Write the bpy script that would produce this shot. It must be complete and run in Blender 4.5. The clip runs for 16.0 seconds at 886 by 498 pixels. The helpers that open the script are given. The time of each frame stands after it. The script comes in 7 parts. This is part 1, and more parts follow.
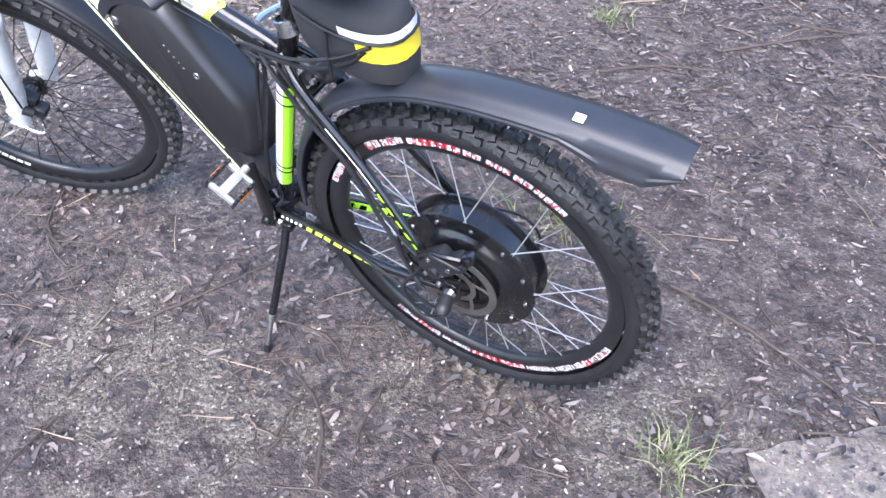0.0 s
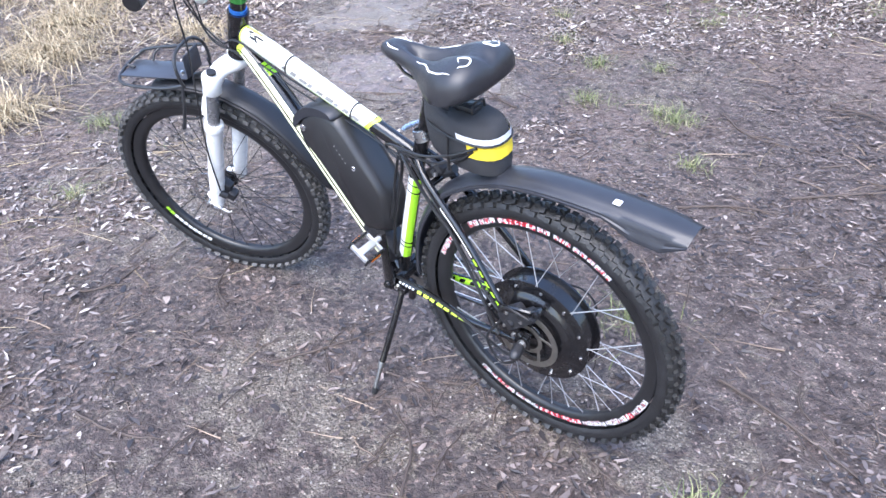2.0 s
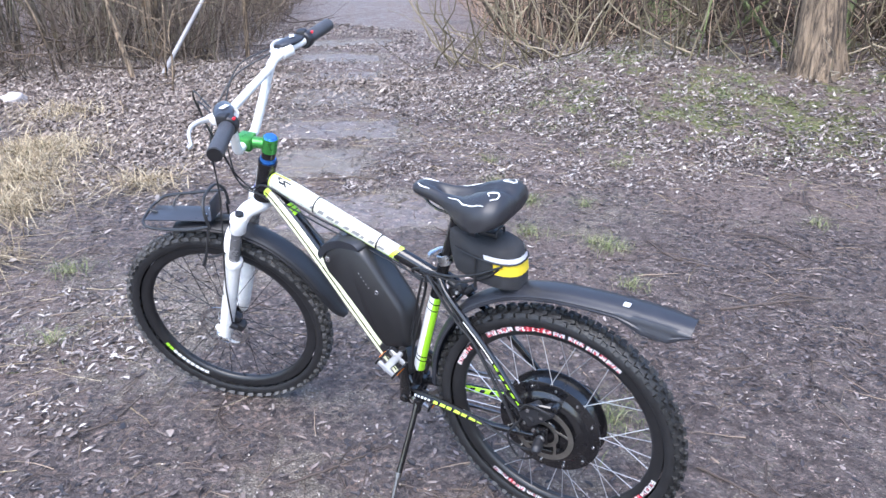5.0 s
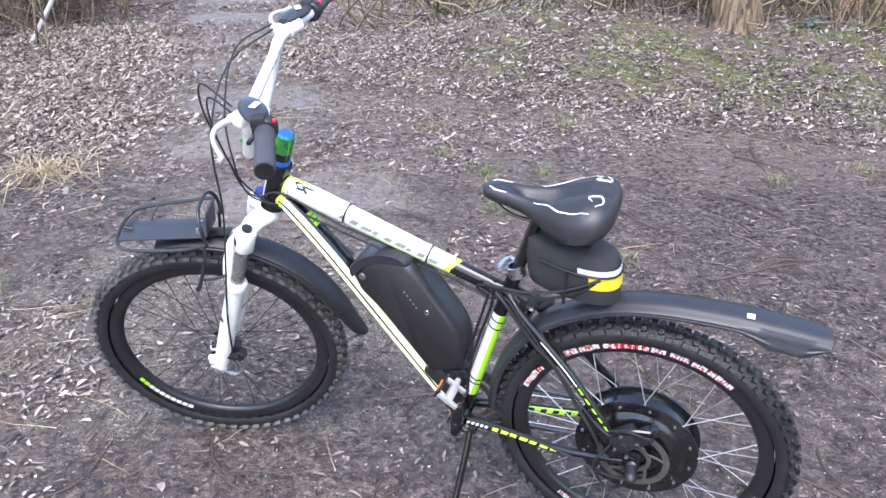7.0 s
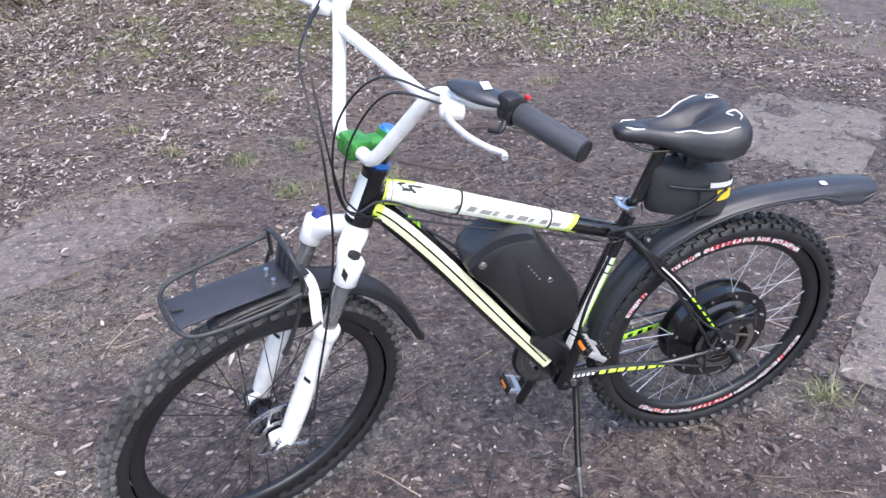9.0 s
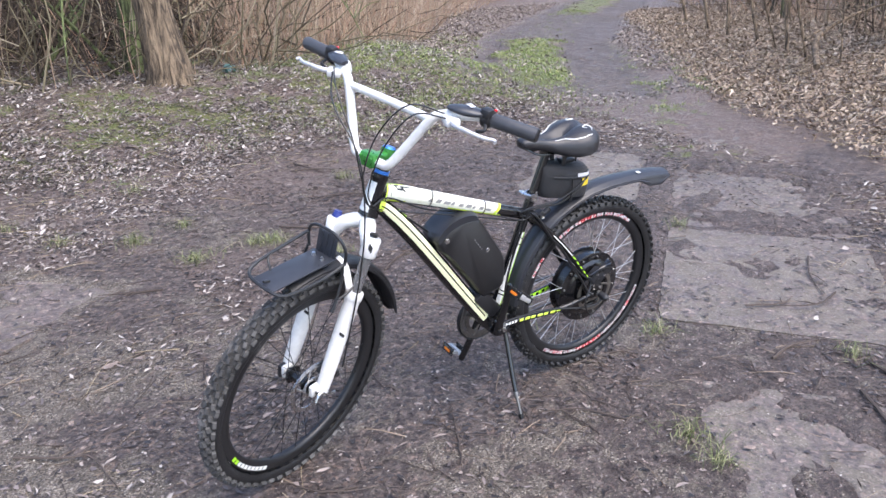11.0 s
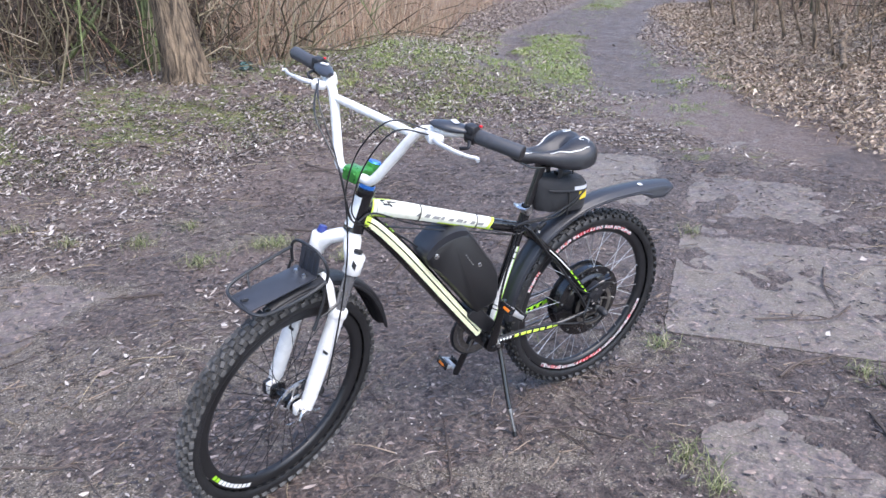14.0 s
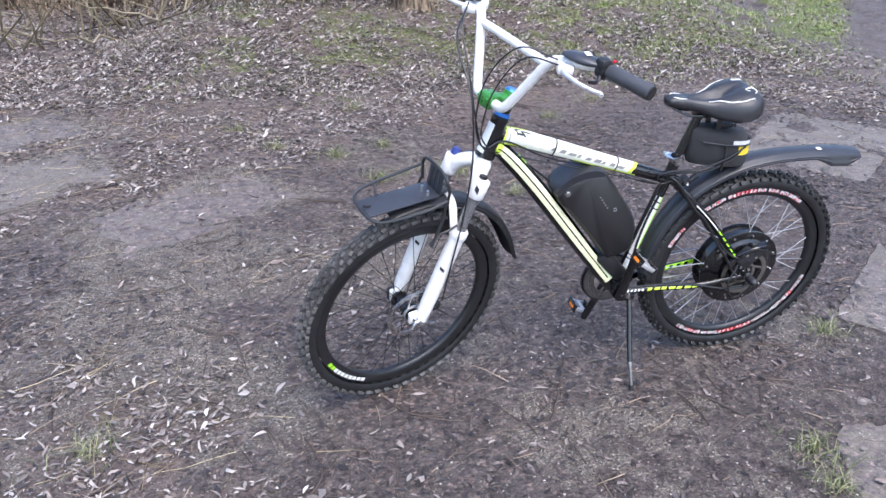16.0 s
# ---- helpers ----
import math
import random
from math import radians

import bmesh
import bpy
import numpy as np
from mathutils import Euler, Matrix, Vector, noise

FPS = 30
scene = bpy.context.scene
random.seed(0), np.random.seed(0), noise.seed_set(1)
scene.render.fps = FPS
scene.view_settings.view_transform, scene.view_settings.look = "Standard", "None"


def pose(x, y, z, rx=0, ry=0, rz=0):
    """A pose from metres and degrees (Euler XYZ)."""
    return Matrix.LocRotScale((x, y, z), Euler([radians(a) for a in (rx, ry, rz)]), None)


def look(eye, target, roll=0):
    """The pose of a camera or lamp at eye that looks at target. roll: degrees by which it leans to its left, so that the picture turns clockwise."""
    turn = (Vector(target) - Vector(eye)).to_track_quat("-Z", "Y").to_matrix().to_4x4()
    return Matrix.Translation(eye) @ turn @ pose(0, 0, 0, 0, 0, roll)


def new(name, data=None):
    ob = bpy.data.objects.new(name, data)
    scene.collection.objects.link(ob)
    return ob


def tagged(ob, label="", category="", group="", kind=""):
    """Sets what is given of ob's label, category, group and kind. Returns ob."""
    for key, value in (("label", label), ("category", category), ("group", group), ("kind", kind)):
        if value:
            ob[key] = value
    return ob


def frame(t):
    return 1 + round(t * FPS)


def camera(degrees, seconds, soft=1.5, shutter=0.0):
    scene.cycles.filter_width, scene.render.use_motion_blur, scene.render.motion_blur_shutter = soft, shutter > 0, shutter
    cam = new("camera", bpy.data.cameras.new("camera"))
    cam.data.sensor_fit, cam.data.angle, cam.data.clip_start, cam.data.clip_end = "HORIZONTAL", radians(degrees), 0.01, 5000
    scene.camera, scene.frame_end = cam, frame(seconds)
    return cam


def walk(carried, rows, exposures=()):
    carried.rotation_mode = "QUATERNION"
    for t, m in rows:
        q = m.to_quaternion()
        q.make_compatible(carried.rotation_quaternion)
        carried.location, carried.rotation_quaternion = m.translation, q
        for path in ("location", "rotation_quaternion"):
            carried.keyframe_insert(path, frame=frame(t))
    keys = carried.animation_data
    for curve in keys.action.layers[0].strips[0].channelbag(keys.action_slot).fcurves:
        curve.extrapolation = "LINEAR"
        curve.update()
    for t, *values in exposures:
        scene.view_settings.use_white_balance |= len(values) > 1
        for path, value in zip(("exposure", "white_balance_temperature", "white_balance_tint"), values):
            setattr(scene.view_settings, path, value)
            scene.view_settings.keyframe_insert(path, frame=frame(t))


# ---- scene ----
cam = camera(61.0, 16.0)
PATH = [
    (0, (-0.445, 0.744, 1.315), (0.279, -0.457, -0.112), -0.2),
    (0.5, (-0.455, 0.791, 1.336), (0.254, -0.447, -0.065), -0.1),
    (1, (-0.495, 0.863, 1.367), (0.316, -0.399, 0.044), -0.6),
    (1.5, (-0.611, 0.942, 1.394), (0.385, -0.286, 0.169), -1.9),
    (2, (-0.722, 1.065, 1.444), (0.376, -0.18, 0.327), -1.4),
    (2.5, (-0.724, 1.182, 1.471), (0.39, -0.143, 0.469), -0.1),
    (3, (-0.686, 1.337, 1.478), (0.376, -0.057, 0.513), -0.3),
    (3.5, (-0.665, 1.406, 1.487), (0.403, -0.022, 0.58), 0.2),
    (4, (-0.652, 1.431, 1.511), (0.377, -0.069, 0.678), 0.3),
    (4.2, (-0.652, 1.434, 1.515), (0.362, -0.085, 0.701), 0.2),
    (6.3, (-0.385, 1.409, 1.512), (0.538, -0.178, 0.719), -0.0),
    (6.5, (-0.303, 1.376, 1.513), (0.556, -0.238, 0.702), -1.2),
    (7, (-0.119, 1.349, 1.507), (0.574, -0.3, 0.612), 0.5),
    (7.5, (0.123, 1.404, 1.5), (0.569, -0.33, 0.607), 0.7),
    (8, (0.402, 1.44, 1.497), (0.672, -0.317, 0.58), -1.2),
    (8.5, (0.727, 1.341, 1.471), (0.685, -0.394, 0.477), -3.0),
    (9, (1.018, 1.312, 1.462), (0.622, -0.391, 0.492), -0.8),
    (9.2, (1.161, 1.368, 1.449), (0.558, -0.296, 0.517), -1.4),
    (9.5, (1.283, 1.371, 1.443), (0.482, -0.205, 0.506), 0.4),
    (9.7, (1.349, 1.411, 1.429), (0.527, -0.169, 0.518), 0.5),
    (11.8, (1.815, 1.972, 1.544), (0.781, 0.412, 0.841), -0.6),
    (12, (1.813, 1.98, 1.547), (0.769, 0.425, 0.845), -0.3),
    (12.5, (1.797, 1.979, 1.542), (0.734, 0.439, 0.836), -0.3),
    (13, (1.78, 1.934, 1.542), (0.729, 0.387, 0.831), -0.2),
    (13.5, (1.708, 1.871, 1.538), (0.693, 0.304, 0.821), -0.6),
    (14, (1.597, 1.809, 1.535), (0.704, 0.189, 0.775), -1.1),
    (14.5, (1.506, 1.783, 1.527), (0.739, 0.111, 0.742), -1.9),
    (15, (1.458, 1.771, 1.513), (0.791, 0.064, 0.713), -2.1),
    (15.5, (1.428, 1.839, 1.493), (0.843, 0.123, 0.649), -0.2),
    (16, (1.371, 1.939, 1.503), (1.033, 0.179, 0.614), 0.0),
]
walk(cam, [(t, look(eye, target, roll)) for t, eye, target, roll in PATH],
     [(0.0, 2.26, 6150, 15), (2.2, 2.24, 6100, 14), (3.5, 2.05, 6050, 13.5), (8.0, 1.9, 6480, 14.5), (9.5, 1.66, 6560, 15), (12.5, 1.66, 6680, 14.5), (14.2, 1.67, 6380, 14.5), (16.0, 1.66, 6280, 14.5)])

# ---- world, sun ----
world = bpy.data.worlds.new("sky")
world.use_nodes = True
scene.world = world
_wn = world.node_tree.nodes
_sky = _wn.new("ShaderNodeTexSky")
_sky.sky_type = "NISHITA"
_sky.sun_disc = False
_sky.sun_elevation = radians(58)
_sky.sun_rotation = radians(343)
_sky.dust_density = 1.2
_sky.air_density = 1.0
_sky.ozone_density = 1.0
_wn["Background"].inputs["Strength"].default_value = 0.15
world.node_tree.links.new(_sky.outputs["Color"], _wn["Background"].inputs["Color"])
sun_data = bpy.data.lights.new("sun", "SUN")
sun_data.energy = 1.4
sun_data.angle = radians(50)
sun_data.color = (1.0, 0.96, 0.9)
sun = new("sun", sun_data)
sun.matrix_basis = look((0, 0, 20), (Vector((0, 0, 20)) - Vector((-0.15, 0.5, 0.85))), 0)


# ---- materials ----
def material(name, colour, rough=0.5, metal=0.0, spread=0.15, scale=40.0, bump=0.0, bump_scale=200.0, island=0.0, coat=0.0, spec=0.5, random_object=0.0):
    """A surface whose colour and roughness vary at two scales, with fine relief."""
    m = bpy.data.materials.new(name)
    m.use_nodes = True
    n, l = m.node_tree.nodes, m.node_tree.links
    b = n["Principled BSDF"]
    b.inputs["Roughness"].default_value = rough
    b.inputs["Metallic"].default_value = metal
    b.inputs["Specular IOR Level"].default_value = spec
    b.inputs["Coat Weight"].default_value = coat
    tc = n.new("ShaderNodeTexCoord")
    big = n.new("ShaderNodeTexNoise")
    big.inputs["Scale"].default_value = scale * 0.2
    big.inputs["Detail"].default_value = 4
    small = n.new("ShaderNodeTexNoise")
    small.inputs["Scale"].default_value = scale
    small.inputs["Detail"].default_value = 6
    add = n.new("ShaderNodeMath")
    add.operation = "ADD"
    l.new(tc.outputs["Object"], big.inputs["Vector"])
    l.new(tc.outputs["Object"], small.inputs["Vector"])
    l.new(big.outputs["Fac"], add.inputs[0])
    l.new(small.outputs["Fac"], add.inputs[1])
    rng = n.new("ShaderNodeMapRange")
    rng.inputs["From Min"].default_value = 0.6
    rng.inputs["From Max"].default_value = 1.4
    rng.inputs["To Min"].default_value = 1.0 - spread
    rng.inputs["To Max"].default_value = 1.0 + spread
    l.new(add.outputs[0], rng.inputs["Value"])
    value = rng.outputs[0]
    if island or random_object:
        src = n.new("ShaderNodeNewGeometry").outputs["Random Per Island"] if island else n.new("ShaderNodeObjectInfo").outputs["Random"]
        k = island or random_object
        r2 = n.new("ShaderNodeMapRange")
        r2.inputs["To Min"].default_value = 1.0 - k
        r2.inputs["To Max"].default_value = 1.0 + k
        l.new(src, r2.inputs["Value"])
        mul = n.new("ShaderNodeMath")
        mul.operation = "MULTIPLY"
        l.new(value, mul.inputs[0])
        l.new(r2.outputs[0], mul.inputs[1])
        value = mul.outputs[0]
    vm = n.new("ShaderNodeVectorMath")
    vm.operation = "SCALE"
    vm.inputs[0].default_value = colour[:3]
    l.new(value, vm.inputs["Scale"])
    l.new(vm.outputs[0], b.inputs["Base Color"])
    rr = n.new("ShaderNodeMapRange")
    rr.inputs["To Min"].default_value = max(0.02, rough - 0.12)
    rr.inputs["To Max"].default_value = min(1.0, rough + 0.12)
    l.new(small.outputs["Fac"], rr.inputs["Value"])
    l.new(rr.outputs[0], b.inputs["Roughness"])
    if bump:
        bn = n.new("ShaderNodeTexNoise")
        bn.inputs["Scale"].default_value = bump_scale
        bn.inputs["Detail"].default_value = 5
        l.new(tc.outputs["Object"], bn.inputs["Vector"])
        bp = n.new("ShaderNodeBump")
        bp.inputs["Strength"].default_value = bump
        bp.inputs["Distance"].default_value = 0.01
        l.new(bn.outputs["Fac"], bp.inputs["Height"])
        l.new(bp.outputs[0], b.inputs["Normal"])
    return m


def ramp_island(name, stops, rough=0.7, spec=0.3, scale=30.0, translucent=False):
    """A surface for many small loose pieces; each piece takes its own colour from the stops."""
    m = material(name, (1, 1, 1), rough, spec=spec, spread=0.25, scale=scale)
    n, l = m.node_tree.nodes, m.node_tree.links
    g = n.new("ShaderNodeNewGeometry")
    r = n.new("ShaderNodeValToRGB")
    while len(r.color_ramp.elements) < len(stops):
        r.color_ramp.elements.new(0.5)
    for e, (p, c) in zip(r.color_ramp.elements, stops):
        e.position, e.color = p, (*c, 1)
    l.new(g.outputs["Random Per Island"], r.inputs["Fac"])
    vm = next(x for x in n if x.type == "VECT_MATH")
    l.new(r.outputs["Color"], vm.inputs[0])
    return m


M_RUBBER = material("tyre_rubber", (0.016, 0.016, 0.017), 0.45, spread=0.35, scale=30, bump=0.15, bump_scale=300)
M_RUBBER_REAR = material("wet_tread_rubber", (0.018, 0.0178, 0.0175), 0.42, spread=0.8, scale=25, bump=0.3, bump_scale=250)
M_RUBBER_DUSTY = material("muddy_tread_rubber", (0.07, 0.067, 0.064), 0.7, spread=0.85, scale=25, bump=0.3, bump_scale=250)
M_TREAD_DUST = material("muddy_tyre_grooves", (0.04, 0.038, 0.036), 0.75, spread=0.8, scale=30, bump=0.4, bump_scale=200)
M_BLACK = material("black_gloss_paint", (0.007, 0.007, 0.008), 0.2, spread=0.3, scale=60, coat=0.4)
M_RIM = material("black_anodised_rim", (0.014, 0.014, 0.015), 0.35, metal=0.0, spread=0.3, scale=60)
M_PLASTIC = material("matt_black_plastic", (0.015, 0.015, 0.017), 0.46, spread=0.2, scale=50, bump=0.06, bump_scale=900)
M_FENDER = material("grey_black_fender_plastic", (0.022, 0.0235, 0.029), 0.4, spread=0.2, scale=30, bump=0.05, bump_scale=700)
M_DISC = material("worn_brake_steel", (0.2, 0.185, 0.165), 0.42, metal=0.8, spread=0.3, scale=80)
M_BATTERY = material("black_battery_plastic", (0.012, 0.012, 0.013), 0.4, spec=0.6, spread=0.15, scale=40, bump=0.06, bump_scale=1200)
M_WHITE = material("white_gloss_paint", (0.76, 0.75, 0.72), 0.28, spread=0.05, scale=30, coat=0.3)
M_TUBE_WHITE = material("ivory_tube_decal", (0.8, 0.8, 0.66), 0.3, spread=0.08, scale=40)
M_CREAM = material("pale_yellow_decal", (0.82, 0.82, 0.52), 0.3, spread=0.06, scale=40)
M_DECAL_WHITE = material("white_decal", (0.8, 0.8, 0.76), 0.3, spread=0.06, scale=40)
M_LIME = material("lime_decal", (0.36, 0.74, 0.03), 0.32, spread=0.1, scale=40)
M_YELLOW = material("yellow_lime_decal", (0.6, 0.78, 0.08), 0.32, spread=0.1, scale=40)
M_RED = material("red_decal", (0.62, 0.03, 0.04), 0.35, spread=0.1, scale=60)
M_STEEL = material("bare_steel", (0.62, 0.62, 0.62), 0.28, metal=1.0, spread=0.2, scale=80)
M_STANCHION = material("grey_stanchion", (0.24, 0.24, 0.245), 0.25, metal=0.6, spread=0.1, scale=40)
M_SPOKE = material("silver_spoke", (0.5, 0.49, 0.49), 0.34, metal=0.7, spread=0.15, scale=60)
M_SPOKE_BLACK = material("black_spoke", (0.03, 0.03, 0.03), 0.35, metal=0.6, spread=0.2, scale=60)
M_MOTOR = material("black_motor_casting", (0.006, 0.006, 0.007), 0.24, spread=0.25, scale=50, coat=0.35, bump=0.04, bump_scale=500)
M_SADDLE = material("black_saddle_vinyl", (0.022, 0.022, 0.025), 0.38, spread=0.12, scale=60, bump=0.12, bump_scale=700)
M_FABRIC = material("black_nylon_fabric", (0.025, 0.025, 0.027), 0.75, spread=0.25, scale=120, bump=0.35, bump_scale=1500)
M_BAG_YELLOW = material("yellow_nylon_fabric", (0.75, 0.55, 0.03), 0.6, spread=0.12, scale=90, bump=0.2, bump_scale=1500)
M_REFLECT = material("grey_reflective_tape", (0.62, 0.62, 0.64), 0.35, spread=0.1, scale=90)
M_GREEN_ANOD = material("green_anodised_metal", (0.07, 0.32, 0.07), 0.3, metal=0.6, spread=0.15, scale=60)
M_BLUE_ANOD = material("blue_anodised_metal", (0.05, 0.22, 0.7), 0.3, metal=0.6, spread=0.15, scale=60)
M_BLUE = material("blue_plastic_cap", (0.03, 0.045, 0.22), 0.35, spread=0.15, scale=60)
M_ORANGE = material("orange_reflector", (0.75, 0.2, 0.02), 0.2, spread=0.15, scale=200)
M_GRIP = material("grey_rubber_grip", (0.05, 0.051, 0.056), 0.5, spread=0.15, scale=80, bump=0.1, bump_scale=500)
M_CABLE = material("black_cable_sheath", (0.012, 0.012, 0.013), 0.38, spread=0.15, scale=60)
M_CHAIN = material("oily_chain_steel", (0.22, 0.21, 0.2), 0.4, metal=0.9, spread=0.4, scale=120)
M_RACK = material("black_powder_coat", (0.02, 0.021, 0.023), 0.36, spread=0.2, scale=60)
M_RACK_PLATE = material("dark_blue_grey_plate", (0.032, 0.035, 0.043), 0.33, spread=0.15, scale=60)
M_REDPLASTIC = material("red_plastic_button", (0.7, 0.02, 0.03), 0.35, spread=0.1, scale=60)
M_LETTER = material("dark_grey_print", (0.24, 0.24, 0.23), 0.4, spread=0.3, scale=90)
M_STICKER = material("paper_sticker", (0.75, 0.75, 0.74), 0.5, spread=0.05, scale=90)


def bark(name, dark, pale, moss=0.0):
    """Furrowed bark: ridges run up the trunk."""
    m = material(name, pale, 0.9, spread=0.2, scale=6)
    n, l = m.node_tree.nodes, m.node_tree.links
    b = n["Principled BSDF"]
    tc = n.new("ShaderNodeTexCoord")
    mp = n.new("ShaderNodeMapping")
    mp.inputs["Scale"].default_value = (1, 1, 0.13)
    l.new(tc.outputs["Object"], mp.inputs["Vector"])
    t = n.new("ShaderNodeTexNoise")
    t.inputs["Scale"].default_value, t.inputs["Detail"].default_value, t.inputs["Roughness"].default_value, t.inputs["Distortion"].default_value = 26, 6, 0.65, 0.6
    l.new(mp.outputs[0], t.inputs["Vector"])
    r = n.new("ShaderNodeValToRGB")
    r.color_ramp.elements[0].position, r.color_ramp.elements[0].color = 0.4, (*dark, 1)
    r.color_ramp.elements[1].position, r.color_ramp.elements[1].color = 0.6, (*pale, 1)
    l.new(t.outputs["Fac"], r.inputs["Fac"])
    vm = next(x for x in n if x.type == "VECT_MATH")
    l.new(r.outputs["Color"], vm.inputs[0])
    bp = n.new("ShaderNodeBump")
    bp.inputs["Strength"].default_value, bp.inputs["Distance"].default_value = 1.0, 0.05
    l.new(t.outputs["Fac"], bp.inputs["Height"])
    l.new(bp.outputs[0], b.inputs["Normal"])
    return m


M_BARK = bark("willow_bark", (0.05, 0.037, 0.026), (0.29, 0.215, 0.142))
M_BARK_GREEN = bark("mossy_bark", (0.05, 0.055, 0.025), (0.21, 0.25, 0.1))
M_LEVER = material("silver_painted_lever", (0.6, 0.6, 0.61), 0.3, metal=0.2, spread=0.08, scale=60)
M_STEM = ramp_island("dry_stems", [(0.0, (0.33, 0.19, 0.125)), (0.25, (0.45, 0.31, 0.22)), (0.5, (0.19, 0.135, 0.1)), (0.7, (0.52, 0.4, 0.29)), (0.85, (0.27, 0.22, 0.15)), (1.0, (0.7, 0.58, 0.44))], 0.85, scale=8)
# near-black stem colours: the thicket's deep shade is put into them
M_SHADE_STEM = ramp_island("shade_dark_stems", [(0.0, (0.035, 0.028, 0.024)), (0.5, (0.075, 0.055, 0.042)), (1.0, (0.15, 0.115, 0.08))], 0.9, scale=8)
M_WOOD = ramp_island("far_trunks", [(0.0, (0.07, 0.06, 0.045)), (0.4, (0.13, 0.11, 0.075)), (0.7, (0.1, 0.11, 0.06)), (1.0, (0.2, 0.16, 0.11))], 0.9, scale=3)
M_STONE = material("pale_stone", (0.46, 0.41, 0.38), 0.8, spread=0.25, scale=20, bump=0.4, bump_scale=90)
M_TWIG = ramp_island("twig_bark", [(0.0, (0.045, 0.0348, 0.0312)), (0.45, (0.09, 0.0708, 0.0612)), (0.8, (0.155, 0.118, 0.092)), (1.0, (0.3, 0.23, 0.17))], 0.8, scale=20)
M_LEAF = ramp_island("dead_leaves", [(0.0, (0.035, 0.028, 0.026)), (0.22, (0.085, 0.067, 0.06)), (0.46, (0.19, 0.154, 0.134)), (0.7, (0.29, 0.247, 0.22)), (0.9, (0.4, 0.354, 0.318)), (1.0, (0.5, 0.46, 0.42))], 0.52, spec=0.45, scale=40)
M_LEAF_MUD = ramp_island("muddy_dead_leaves", [(0.0, (0.03, 0.024, 0.024)), (0.45, (0.065, 0.049, 0.045)), (0.75, (0.115, 0.09, 0.079)), (0.92, (0.2, 0.162, 0.143)), (1.0, (0.34, 0.29, 0.26))], 0.5, spec=0.4, scale=40)
M_LEAF_SIDE = ramp_island("matted_dead_leaves", [(0.0, (0.1, 0.08, 0.07)), (0.4, (0.2, 0.16, 0.135)), (0.75, (0.3, 0.25, 0.21)), (1.0, (0.46, 0.4, 0.34))], 0.65, scale=40)
M_STEM_GREY = ramp_island("grey_brush", [(0.0, (0.1, 0.08, 0.065)), (0.3, (0.2, 0.155, 0.125)), (0.6, (0.28, 0.22, 0.175)), (0.85, (0.2, 0.18, 0.12)), (1.0, (0.42, 0.34, 0.26))], 0.88, scale=8)
M_STEM_DARK = ramp_island("dark_brown_brush", [(0.0, (0.06, 0.048, 0.039)), (0.3, (0.12, 0.093, 0.075)), (0.6, (0.168, 0.132, 0.105)), (0.85, (0.12, 0.108, 0.072)), (1.0, (0.252, 0.204, 0.156))], 0.88, scale=8)
M_POLE = material("grey_weathered_pole", (0.36, 0.35, 0.35), 0.6, spread=0.25, scale=20)
M_PEDAL = material("cast_alloy", (0.45, 0.45, 0.45), 0.34, metal=0.4, spread=0.2, scale=60)
M_TEAL = material("teal_plastic", (0.06, 0.13, 0.12), 0.4, spread=0.2, scale=30)
M_PALE_LEAF = material("pale_dead_leaf", (0.19, 0.145, 0.12), 0.5, spread=0.35, scale=60, random_object=0.35)
M_OLIVE = ramp_island("olive_shoots", [(0.0, (0.08, 0.066, 0.045)), (0.4, (0.17, 0.145, 0.09)), (0.7, (0.26, 0.22, 0.14)), (1.0, (0.38, 0.32, 0.23))], 0.8, scale=8)
M_MUSH = ramp_island("rotting_leaves", [(0.0, (0.022, 0.019, 0.02)), (0.45, (0.055, 0.045, 0.044)), (0.8, (0.13, 0.105, 0.098)), (1.0, (0.26, 0.21, 0.188))], 0.5, spec=0.5, scale=40)
M_CHIPS = ramp_island("chips_and_grit", [(0.0, (0.0444, 0.037, 0.0355)), (0.35, (0.118, 0.0999, 0.0888)), (0.65, (0.22, 0.188, 0.16)), (0.88, (0.33, 0.29, 0.25)), (1.0, (0.48, 0.445, 0.4))], 0.6, scale=40)
M_LEAF_TAN = ramp_island("dry_tan_leaves", [(0.0, (0.11, 0.078, 0.056)), (0.3, (0.21, 0.155, 0.112)), (0.6, (0.32, 0.245, 0.183)), (0.85, (0.41, 0.33, 0.255)), (1.0, (0.52, 0.445, 0.36))], 0.7, scale=40)
M_GRASS = ramp_island("grass_blades", [(0.0, (0.095, 0.145, 0.04)), (0.4, (0.185, 0.25, 0.068)), (0.75, (0.29, 0.34, 0.115)), (1.0, (0.48, 0.44, 0.25))], 0.6, scale=40)
M_MOSS = ramp_island("low_moss_blades", [(0.0, (0.11, 0.15, 0.065)), (0.4, (0.175, 0.225, 0.1)), (0.75, (0.26, 0.295, 0.155)), (1.0, (0.42, 0.38, 0.27))], 0.65, scale=40)
M_TUFT = ramp_island("tuft_blades", [(0.0, (0.085, 0.1, 0.045)), (0.4, (0.15, 0.18, 0.07)), (0.75, (0.24, 0.25, 0.12)), (1.0, (0.4, 0.36, 0.24))], 0.6, scale=40)
M_STRAW = ramp_island("straw_blades", [(0.0, (0.13, 0.1, 0.06)), (0.35, (0.26, 0.2, 0.12)), (0.7, (0.4, 0.32, 0.2)), (1.0, (0.55, 0.47, 0.32))], 0.7, scale=40)


